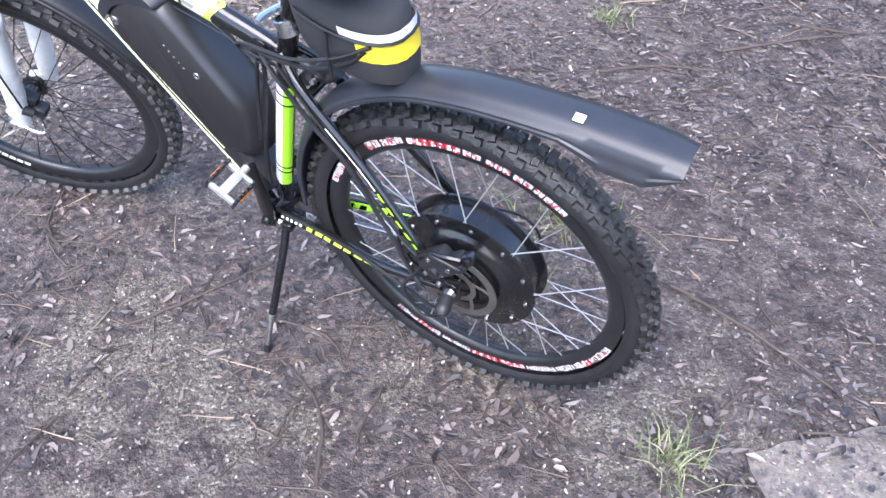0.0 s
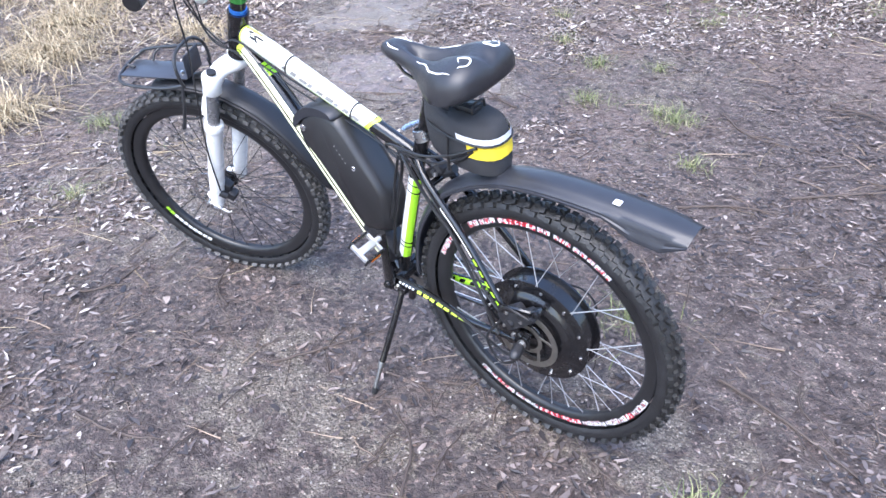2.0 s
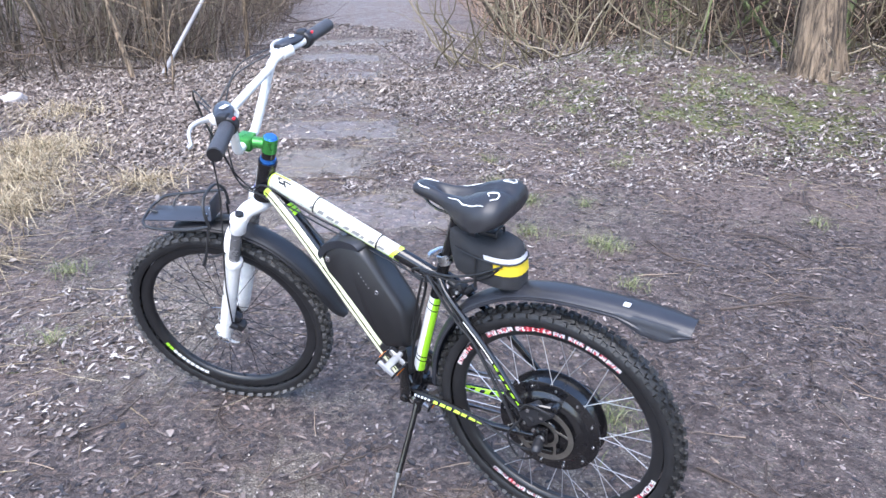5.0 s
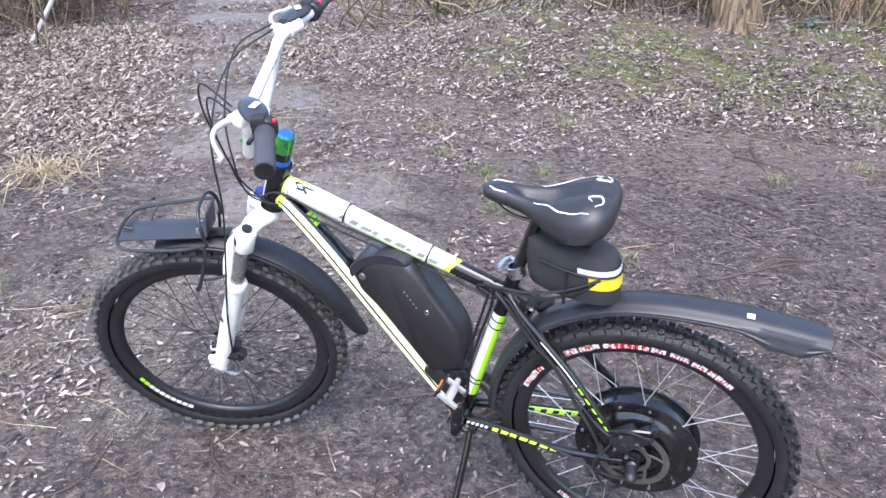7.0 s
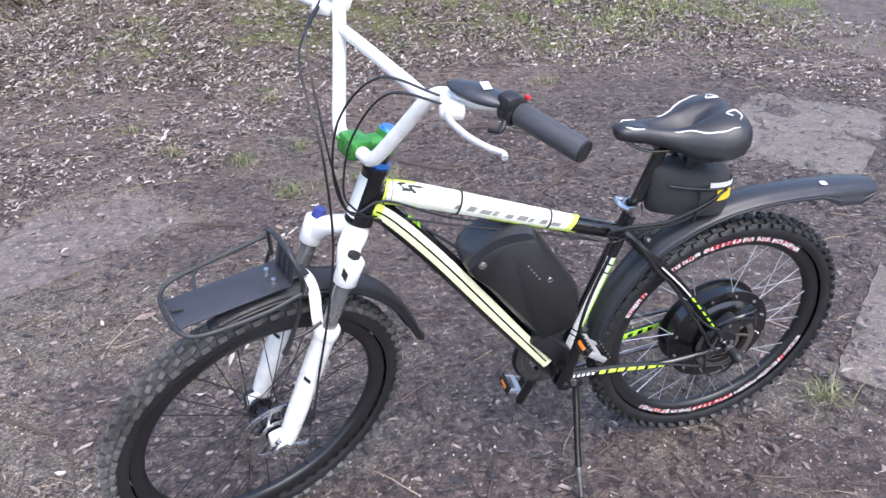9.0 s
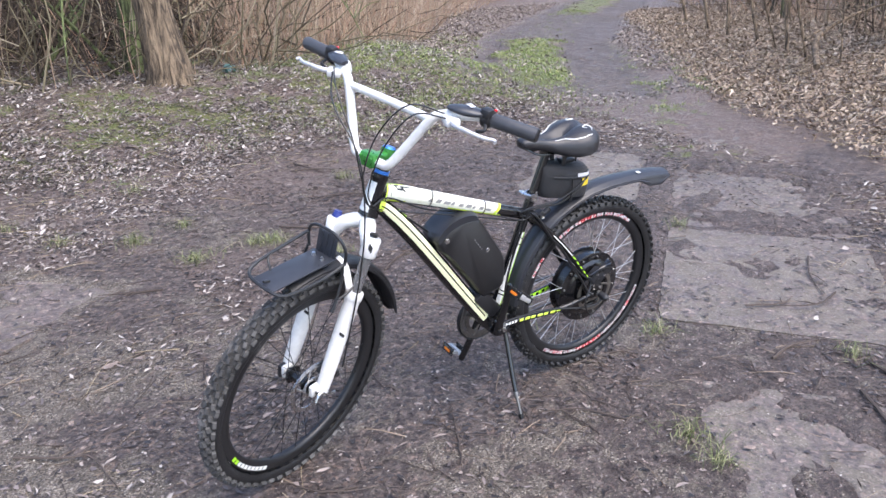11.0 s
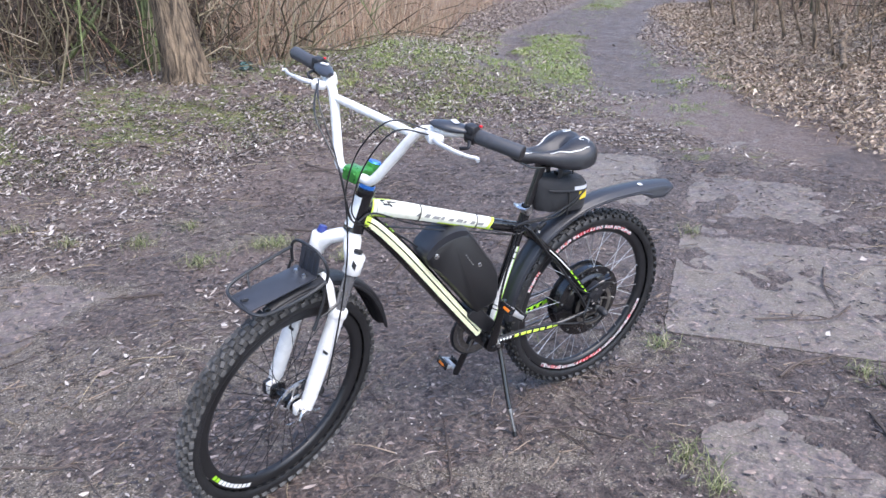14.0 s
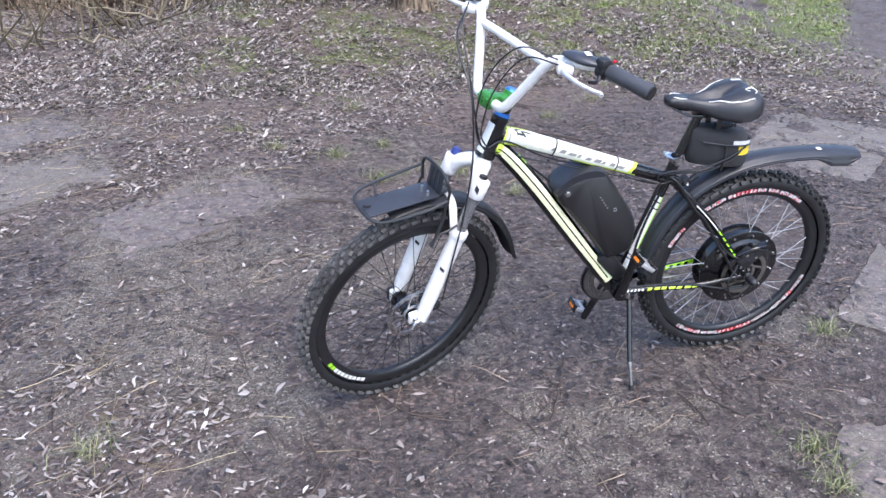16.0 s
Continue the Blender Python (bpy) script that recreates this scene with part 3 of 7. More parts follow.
    dark = np.maximum(dark, smooth(0.7, 0.35, np.hypot((x - 0.2) * 0.7, y - 0.72)) * 0.9)
    dark = np.maximum(dark, smooth(1.2, 0.5, np.hypot(x - 0.7, y + 1.0)) * 0.3)
    old_road = line_distance(x, y, [(0.3, 1.4), (-1.3, -0.2), (-3.4, -2.0), (-4.2, -3.2)])[0]
    dark = np.maximum(dark, 0.85 * smooth(2.0, 1.3, old_road) * (x < 1.5) * smooth(0.55, -0.25, x - 0.3 * y))
    dark = np.maximum(dark, smooth(2.1, 1.3, np.hypot(x + 0.9, y + 2.0)))
    grit = grit * (1 - 0.45 * dark)
    return np.clip(grass, 0, 1), np.clip(leaf, 0, 1), np.clip(grit, 0, 1), np.clip(rut, 0, 1), np.clip(bank, 0, 1), np.clip(np.maximum(dark, rut), 0, 1)


def height(x, y):
    x, y = np.asarray(x, float), np.asarray(y, float)
    grass, leaf, grit, rut, bank, dark = covers(x, y)
    calm = smooth(2.2, 1.0, np.hypot(x - 0.5, y + 0.1))
    h = (fbm(x * 2.2, y * 2.2) - 0.5) * 0.03 * (1 - 0.75 * calm) + (fbm(x * 14, y * 14, 3) - 0.45) * 0.013
    h = h - rut * 0.05 + bank * 0.3 * smooth(0, 3.0, line_distance(x, y, BANK_EDGE)[0]) + grass * 0.012
    h = h + 0.33 * smooth(-3.8, -5.9, y) * smooth(3.6, 2.0, x) * smooth(-5.0, -2.5, x)
    n = fbm(x * 3.1 + 5, y * 3.1 + 17, 4)
    bare = smooth(0.28, 0.36, n)
    for cx, cy, a, p, q in MUD_OVER:
        c, s = math.cos(radians(a)), math.sin(radians(a))
        u, v = ((x - cx) * c + (y - cy) * s) / p, (-(x - cx) * s + (y - cy) * c) / q
        bare = bare * smooth(0.85, 1.15, np.hypot(u, v) + (n - 0.5) * 1.5 + (fbm(x * 13, y * 13, 3) - 0.45) * 1.3)
    h = h - slab_mask(x, y) * bare * 0.026
    return h


MUD_OVER = [(-2.8, -0.78, 41.0, 0.5, 0.28), (-2.0, -0.72, 131.0, 0.42, 0.16), (-2.95, -1.7, 41.0, 0.35, 0.5), (-1.5, 0.25, 131.0, 0.25, 0.08), (-1.9, -2.4, 41.0, 0.4, 0.12), (0.16, 0.76, 62.0, 0.34, 0.14), (-0.3, 0.36, 160.0, 0.2, 0.05), (-0.55, 0.73, 118.0, 0.32, 0.11), (-0.64, 0.41, 172.0, 0.26, 0.08), (-0.14, 0.86, 60.0, 0.14, 0.09), (-0.9, 0.85, 100.0, 0.2, 0.08), (-2.0, -1.2, 20.0, 0.35, 0.08), (-1.25, -0.45, 100.0, 0.25, 0.07), (-2.6, -0.75, 60.0, 0.3, 0.12)]


def surface(x, y):
    """The top of the ground or of a slab, whichever is higher."""
    h = height(x, y)
    for cx, cy, a, ln, wd, sunk in SLABS:
        c, s = math.cos(radians(a)), math.sin(radians(a))
        u, v = (x - cx) * c + (y - cy) * s, -(x - cx) * s + (y - cy) * c
        h = np.where((np.abs(u) < ln / 2) & (np.abs(v) < wd / 2), np.maximum(h, 0.004 - sunk), h)
    return h


def graded(lo, hi, mid_lo, mid_hi, fine_lo, fine_hi, step, wide_step):
    """Steps that are fine near the bicycle, wider to the end of the tracks and ever wider beyond."""
    def outward(start, mid, end):
        out, s, x = [], step, start
        while x < end:
            out.append(x)
            s = min(s * 1.08, wide_step) if x < mid else s * 1.09
            x += s
        return out + [end]
    up = outward(fine_hi, mid_hi, hi)
    down = [-v for v in outward(-fine_lo, -mid_lo, -lo)]
    return np.array(down[::-1] + list(np.arange(fine_lo + step, fine_hi - step / 2, step)) + up)


gx, gy = graded(-400, 400, -15, 8, -3.2, 3.4, 0.026, 0.09), graded(-400, 400, -16, 2, -4.0, 1.6, 0.026, 0.09)
X, Y = np.meshgrid(gx, gy, indexing="ij")
Z = height(X, Y)
me = bpy.data.meshes.new("ground")
nx, ny = X.shape
idx = np.arange(nx * ny).reshape(nx, ny)
quads = np.stack([idx[:-1, :-1], idx[1:, :-1], idx[1:, 1:], idx[:-1, 1:]], -1).reshape(-1, 4)
me.from_pydata(np.stack([X, Y, Z], -1).reshape(-1, 3).tolist(), [], quads.tolist())
cover = me.color_attributes.new("cover", "FLOAT_COLOR", "POINT")
cg, cl, cs, cr, cb, cd = covers(X, Y)
cover.data.foreach_set("color", np.stack([cg, cl, cs, cd], -1).reshape(-1).astype(np.float32))
finish(me, M_GROUND, 180)
ground = tagged(new("ground", me), "muddy earth track with wet soil, grit and leaf mulch", "ground", kind="structure")


def slab(cx, cy, a, ln, wd, sunk, k):
    bm = B()
    nu, nv = 26, 24
    rim = random.Random(k)
    wob = [rim.uniform(-0.004, 0.004) for _ in range(60)]
    grid = []
    for i in range(nu + 1):
        row = []
        for j in range(nv + 1):
            u, v = (i / nu - 0.5) * ln, (j / nv - 0.5) * wd
            if i in (0, nu):
                u += wob[j]
            if j in (0, nv):
                v += wob[i + 28]
            corner = (abs(i / nu - 0.5) + abs(j / nv - 0.5))
            if corner > 0.96:
                u, v = u * 0.985, v * 0.985
            z = noise.fractal(Vector((u * 4 + k * 9, v * 4, 0)), 1.0, 2.0, 4) * 0.006
            row.append(bm.verts.new((u, v, z)))
        grid.append(row)
    for i in range(nu):
        for j in range(nv):
            bm.faces.new((grid[i][j], grid[i + 1][j], grid[i + 1][j + 1], grid[i][j + 1]))
    out = bmesh.ops.extrude_face_region(bm, geom=bm.faces[:])
    bmesh.ops.translate(bm, verts=[e for e in out["geom"] if isinstance(e, bmesh.types.BMVert)], vec=(0, 0, -0.12))
    ob = part("concrete_slab", bm, M_CONCRETE, None, smooth=30)
    ob.matrix_basis = pose(cx, cy, -0.001 - sunk, 0, 0, a)
    return tagged(ob, "weathered grey concrete slab half buried in mud", "paving slab", "concrete slabs of the old track")


for k, sl in enumerate(SLABS):
    slab(*sl, k)


# ---- loose cover: leaves, grass, twigs ----
def scatter(n, box, density, seed):
    """Places in a box, kept by a density from 0 to 1."""
    r = np.random.RandomState(seed)
    x, y = r.uniform(box[0], box[1], n), r.uniform(box[2], box[3], n)
    keep = r.rand(n) < density(x, y)
    return x[keep], y[keep], r


def leaf_litter(name, x, y, r, long, wide, mat, lift=0.006, tilt=0.35, torn=0.35):
    """Many dead leaves in one mesh, each with its own torn outline, fold and curl."""
    n = len(x)
    z = surface(x, y) + r.uniform(0.001, lift, n)
    a, L, W = r.uniform(0, 2 * math.pi, n), r.uniform(0, 1, n) ** 1.4 * (long[1] - long[0]) + long[0], r.uniform(*wide, n)
    ux, uy = np.cos(a), np.sin(a)
    tz, sz, curl, fold = r.normal(0, tilt, n), r.normal(0, tilt, n), r.uniform(-0.15, 0.3, n), r.uniform(-0.25, 0.45, n)
    bow = r.normal(0, 0.12, n)

    def at(u, v, w):
        u, v = u + r.normal(0, 0.06 * torn / 0.35, n), v * r.uniform(1 - torn, 1 + torn, n) + bow * (1 - 4 * u * u) * L / W
        w = w + np.abs(v) * fold * W / L * 0.6
        return np.stack([x + ux * L * u - uy * W * v, y + uy * L * u + ux * W * v, z + np.abs(tz) * L * (u + 0.5) * 0.5 + np.abs(sz) * W * (v + 0.5) * 0.8 + np.maximum(w, 0) * L], -1)
    pts = np.stack([at(-0.5, 0, curl * 0.2), at(-0.18, 0.5, curl * 0.6), at(-0.18, -0.5, curl * 0.6), at(0.2, 0.44, curl * 0.5), at(0.2, -0.44, curl * 0.5), at(0.02, 0, 0 * L), at(0.5, r.uniform(-0.3, 0.3, n), curl * 0.5)], 1)
    f = np.array([[0, 2, 5], [0, 5, 1], [1, 5, 3], [2, 4, 5], [3, 5, 6], [5, 4, 6]])
    faces = (np.arange(n)[:, None, None] * 7 + f).reshape(-1, 3)
    return soup(name, pts.reshape(-1, 3), faces, mat)


def clumped(x, y):
    """Leaves gather in drifts and leave bare earth between."""
    return 0.12 + 0.88 * smooth(0.38, 0.56, fbm(x * 4.3 + 11, y * 4.3 + 5, 4))


def grass_mass(name, x, y, r, tall, mat, lean=0.5, wide=0.0022):
    n = len(x)
    z = height(x, y) - 0.004
    a, H = r.uniform(0, 2 * math.pi, n), r.uniform(*tall, n)
    dx, dy = np.cos(a), np.sin(a)
    k = r.uniform(0.1, lean, n)
    w = wide * r.uniform(0.6, 1.4, n)
    def at(h, off, s):
        return np.stack([x + dx * H * off - dy * w * s, y + dy * H * off + dx * w * s, z + H * h], -1)
    pts = np.stack([at(0, 0 * k, 1), at(0, 0 * k, -1), at(0.55, k * 0.35, 0.8), at(0.55, k * 0.35, -0.8), at(0.9 - 0.25 * k, k, 0)], 1)
    f = np.array([[0, 1, 3], [0, 3, 2], [2, 3, 4]])
    return soup(name, pts.reshape(-1, 3), (np.arange(n)[:, None, None] * 5 + f).reshape(-1, 3), mat)


def stick_mass(name, starts, ends, radius, mat, bend=0.1, seed=3, seg=4, sides=4):
    """Many thin bent sticks in one mesh."""
    r = np.random.RandomState(seed)
    n = len(starts)
    d = ends - starts
    ln = np.linalg.norm(d, axis=1, keepdims=True)
    t = d / ln
    ref = np.where(np.abs(t[:, 2:3]) > 0.8, np.array([[1.0, 0, 0]]), np.array([[0, 0, 1.0]]))
    s = np.cross(t, ref)
    s /= np.linalg.norm(s, axis=1, keepdims=True)
    u = np.cross(s, t)
    b1, b2 = r.normal(0, bend, (n, 1)) * ln, r.normal(0, bend, (n, 1)) * ln
    k1, k2 = r.normal(0, bend * 0.35, (n, seg + 1, 1)), r.normal(0, bend * 0.35, (n, seg + 1, 1))
    pts = []
    for i in range(seg + 1):
        v = i / seg
        c = starts + d * v + (s * b1 + u * b2) * math.sin(math.pi * v) * 0.5 + (s * k1[:, i] + u * k2[:, i]) * ln * (0.4 if 0 < i < seg else 0)
        rad = radius[:, None] * (1 - 0.7 * v)
        for j in range(sides):
            a = 2 * math.pi * j / sides
            pts.append(c + s * rad * math.cos(a) + u * rad * math.sin(a))
    pts = np.stack(pts, 1)
    f = [[i * sides + j, i * sides + (j + 1) % sides, (i + 1) * sides + (j + 1) % sides, (i + 1) * sides + j] for i in range(seg) for j in range(sides)]
    f = np.array(f)
    return soup(name, pts.reshape(-1, 3), (np.arange(n)[:, None, None] * sides * (seg + 1) + f).reshape(-1, 4), mat, smooth=80)


def leaf_density(x, y):
    g, lf, gr, rut, bank, dark = covers(x, y)
    return (0.02 + 0.98 * lf ** 1.3) * (1 - 0.93 * rut) * (1 - 0.45 * g) * (1 - 0.85 * slab_mask(x, y, 0.05))


def mush_density(x, y):
    g, lf, gr, rut, bank, dark = covers(x, y)
    return np.clip(smooth(0.42, 0.62, fbm(x * 2.6 + 3, y * 2.6 + 8)) * 0.75 + 0.06, 0, 1) * (1 - 0.6 * gr) * (1 - 0.6 * g) * (1 - 0.7 * slab_mask(x, y))


NEAR = (-3.2, 4.4, -5.0, 1.8)
def trodden(x, y):
    """The open patch round the bicycle, where few and only muddy leaves lie."""
    return np.maximum(smooth(1.45, 0.75, np.hypot(x - 0.05, y - 0.1)), np.maximum(smooth(1.9, 1.0, np.hypot(x + 1.4, y + 1.3)), smooth(2.2, 1.4, np.hypot(x + 0.6, y + 1.9))))


x, y, r = scatter(190000, (-3.2, 4.4, -5.0, 1.8), lambda x, y: leaf_density(x, y) * clumped(x, y) * (1 - 0.99 * trodden(x, y)), 11)
tagged(leaf_litter("leaf_litter", x, y, r, (0.012, 0.048), (0.004, 0.0125), M_LEAF, 0.01, 0.45), "narrow dead willow leaves strewn over the mud", "leaves", kind="stuff")
x, y, r = scatter(90000, (-3.2, 4.4, -3.4, 1.8), lambda x, y: (0.08 + 0.3 * leaf_density(x, y)) * trodden(x, y) * (0.1 + smooth(0.42, 0.58, fbm(x * 3.4 + 7, y * 3.4 + 2, 4))) * 1.5, 21)
tagged(leaf_litter("leaf_litter", x, y, r, (0.01, 0.042), (0.004, 0.013), M_LEAF_MUD, 0.005, 0.25), "muddy brown leaves trodden into the track", "leaves", kind="stuff")
x, y, r = scatter(4500, (-3.2, 4.4, -6.5, 1.7), lambda x, y: (0.1 + leaf_density(x, y)) * (1 - 0.985 * trodden(x, y)) * clumped(x, y), 12)
tagged(leaf_litter("leaf_litter", x, y, r, (0.025, 0.055), (0.01, 0.024), M_LEAF, 0.012, 0.6, 0.5), "broad curled dead leaves strewn over the mud", "leaves", kind="stuff")
x, y, r = scatter(95000, NEAR, lambda x, y: mush_density(x, y) + 0.1 * (1 - 0.85 * slab_mask(x, y)), 17)
tagged(leaf_litter("leaf_mush", x, y, r, (0.01, 0.045), (0.005, 0.015), M_MUSH, 0.003, 0.1, 0.5), "dark rotting leaves pressed into the mud", "leaves", kind="stuff")
x, y, r = scatter(210000, NEAR, lambda x, y: (0.35 + 0.65 * covers(x, y)[2]) * (1 - 0.75 * slab_mask(x, y)), 18)
tagged(leaf_litter("debris", x, y, r, (0.0025, 0.011), (0.002, 0.0055), M_CHIPS, 0.003, 0.5), "tiny chips of bark, grit and leaf crumbs", "debris", kind="stuff")
x, y, r = scatter(150000, (-5.0, 9.0, -8.5, -3.8), lambda x, y: leaf_density(x, y) * (0.3 + 0.7 * clumped(x, y)), 13)
tagged(leaf_litter("leaf_litter", x, y, r, (0.018, 0.06), (0.005, 0.015), M_LEAF, 0.02, 0.6), "grey brown dead leaves before the thicket", "leaves", kind="stuff")
x, y, r = scatter(100000, (3.2, 8.4, -5.0, 1.8), lambda x, y: (0.15 + 0.7 * covers(x, y)[1]) * smooth(3.1, 4.6, x + 0.5 * np.sin(y * 2.3)), 19)
tagged(leaf_litter("leaf_litter", x, y, r, (0.02, 0.065), (0.006, 0.017), M_LEAF_SIDE, 0.025, 0.7), "grey brown dead leaves beside the lane", "leaves", kind="stuff")
x, y, r = scatter(220000, (-12, -2.4, -12, 1.5), lambda x, y: covers(x, y)[4] * 0.95, 14)
tagged(leaf_litter("leaf_bank", x, y, r, (0.025, 0.075), (0.006, 0.018), M_LEAF_TAN, 0.05, 0.8), "thick bank of dry tan leaves and reeds", "leaves", kind="stuff")


x, y, r = scatter(60000, (-13, -3.2, -15, -5.0), lambda x, y: leaf_density(x, y) * (1 - covers(x, y)[4]) * 0.9, 24)
tagged(leaf_litter("leaf_litter", x, y, r, (0.03, 0.09), (0.007, 0.02), M_LEAF_SIDE, 0.03, 0.7), "dead leaves on the far verge of the track", "leaves", kind="stuff")
x, y, r = scatter(40000, (-9.0, 11.0, -2.0, 9.0), lambda x, y: leaf_density(x, y) * 0.7 * np.maximum(smooth(1.3, 2.2, y), smooth(7.4, 8.6, x)), 23)
tagged(leaf_litter("leaf_litter", x, y, r, (0.03, 0.085), (0.007, 0.02), M_LEAF, 0.02, 0.5), "dead leaves strewn on the open track", "leaves", kind="stuff")


def turf_density(x, y):
    return covers(x, y)[0] ** 1.2 * smooth(0.3, 0.62, fbm(x * 6.5 + 2, y * 6.5 + 31))


x, y, r = scatter(260000, (-11, -1, -13.5, -3.3), turf_density, 15)
tagged(grass_mass("turf", x, y, r, (0.02, 0.06), M_GRASS, 1.6, 0.0028), "short yellow green grass on the track's middle and verge", "grass", kind="stuff")
x, y, r = scatter(120000, (-4.2, 3.4, -7.4, -2.8), lambda x, y: turf_density(x, y) * (0.15 + 0.85 * smooth(0.4, 0.52, fbm(x * 1.7 + 4, y * 1.7 + 15, 4))), 22)
tagged(grass_mass("meadow_moss", x, y, r, (0.012, 0.045), M_MOSS, 1.8, 0.0026), "low green moss and grass among the dead leaves", "grass", kind="stuff")
x, y, r = scatter(26000, (-3, 4, -4.2, 1.5), lambda x, y: turf_density(x, y) * 0.5, 16)
tagged(grass_mass("sparse_grass", x, y, r, (0.02, 0.06), M_MOSS, 1.2, 0.0016), "sparse short grass in the mud", "grass", kind="stuff")


def grass_tuft(cx, cy, size, count, seed, mat=None, name="grass_tuft", label="small tuft of green grass growing in the mud", category="grass tuft", tall=(0.03, 0.085), lean=2.0, wide=0.0013):
    r = np.random.RandomState(seed)
    a, d = r.uniform(0, 2 * math.pi, count), np.abs(r.normal(0, size * 0.5, count))
    ob = grass_mass(name, cx + d * np.cos(a), cy + d * np.sin(a), r, tall, mat or M_TUFT, lean, wide)
    return tagged(ob, label, category, "grass tufts on the track" if mat is None else "straw clumps beside the lane", "stuff")


TUFTS = [(-0.01, 0.47, 0.1, 90), (0.02, 0.62, 0.07, 60), (-0.44, -0.1, 0.07, 70), (0.01, -0.6, 0.15, 130), (1.19, -2.4, 0.13, 110), (0.55, -1.99, 0.14, 130), (0.97, -1.93, 0.13, 110), (0.64, -2.02, 0.1, 70), (2.6, -0.33, 0.16, 110), (-0.3, -2.9, 0.12, 70),
         (0.3, -1.62, 0.08, 60), (1.0, -3.4, 0.12, 70), (-0.95, 0.45, 0.1, 60), (-1.4, 0.78, 0.1, 60), (1.55, -2.6, 0.1, 60), (0.9, -2.5, 0.08, 50), (-1.5, -0.95, 0.09, 60), (2.05, 0.1, 0.1, 60), (1.8, -3.0, 0.1, 60), (-0.75, -3.3, 0.12, 60)]
for k, (cx, cy, s, n) in enumerate(TUFTS):
    grass_tuft(cx, cy, s, int(n * 1.1), 100 + k)
for k, (cx, cy, s, n) in enumerate([(4.65, -1.45, 0.5, 1500), (5.3, -0.8, 0.6, 1100), (3.75, -0.65, 0.42, 1000), (3.1, -0.1, 0.3, 420), (4.2, -1.0, 0.4, 900), (5.6, -2.2, 0.6, 600), (3.4, -1.4, 0.28, 260), (4.3, 0.1, 0.5, 700)]):
    grass_tuft(cx, cy, s, n, 200 + k, M_STRAW, "straw_clump", "clump of flattened dry straw coloured grass", "dry grass", (0.05, 0.16), 4.5, 0.0022)


def twig(pts, r, seed, label="thin fallen twig lying on the mud"):
    rr = random.Random(seed)
    p = [Vector((x, y, float(surface(x, y)) + r * 0.8 + z)) for x, y, z in pts]
    q = spline(p, 7)
    q = [v + Vector((rr.uniform(-1, 1), rr.uniform(-1, 1), 0)) * 0.0025 for v in q]
    bm = B()
    r = r * 0.85
    Tube(q, [r, r * 0.85, r * 0.35], (0, 0, 1)).add(bm, 6)
    i = len(q) // 2
    side = (q[i + 1] - q[i]).cross(Vector((0, 0, 1))).normalized() * rr.choice((-1, 1))
    Tube([q[i], q[i] + side * 0.03 + (q[i + 1] - q[i]) * 1.2, q[i] + side * 0.05 + (q[i + 1] - q[i]) * 3.0], [r * 0.6, r * 0.5, r * 0.25], (0, 0, 1)).add(bm, 5)
    return tagged(part("twig", bm, M_TWIG), label, "twig", "twigs fallen on the track")


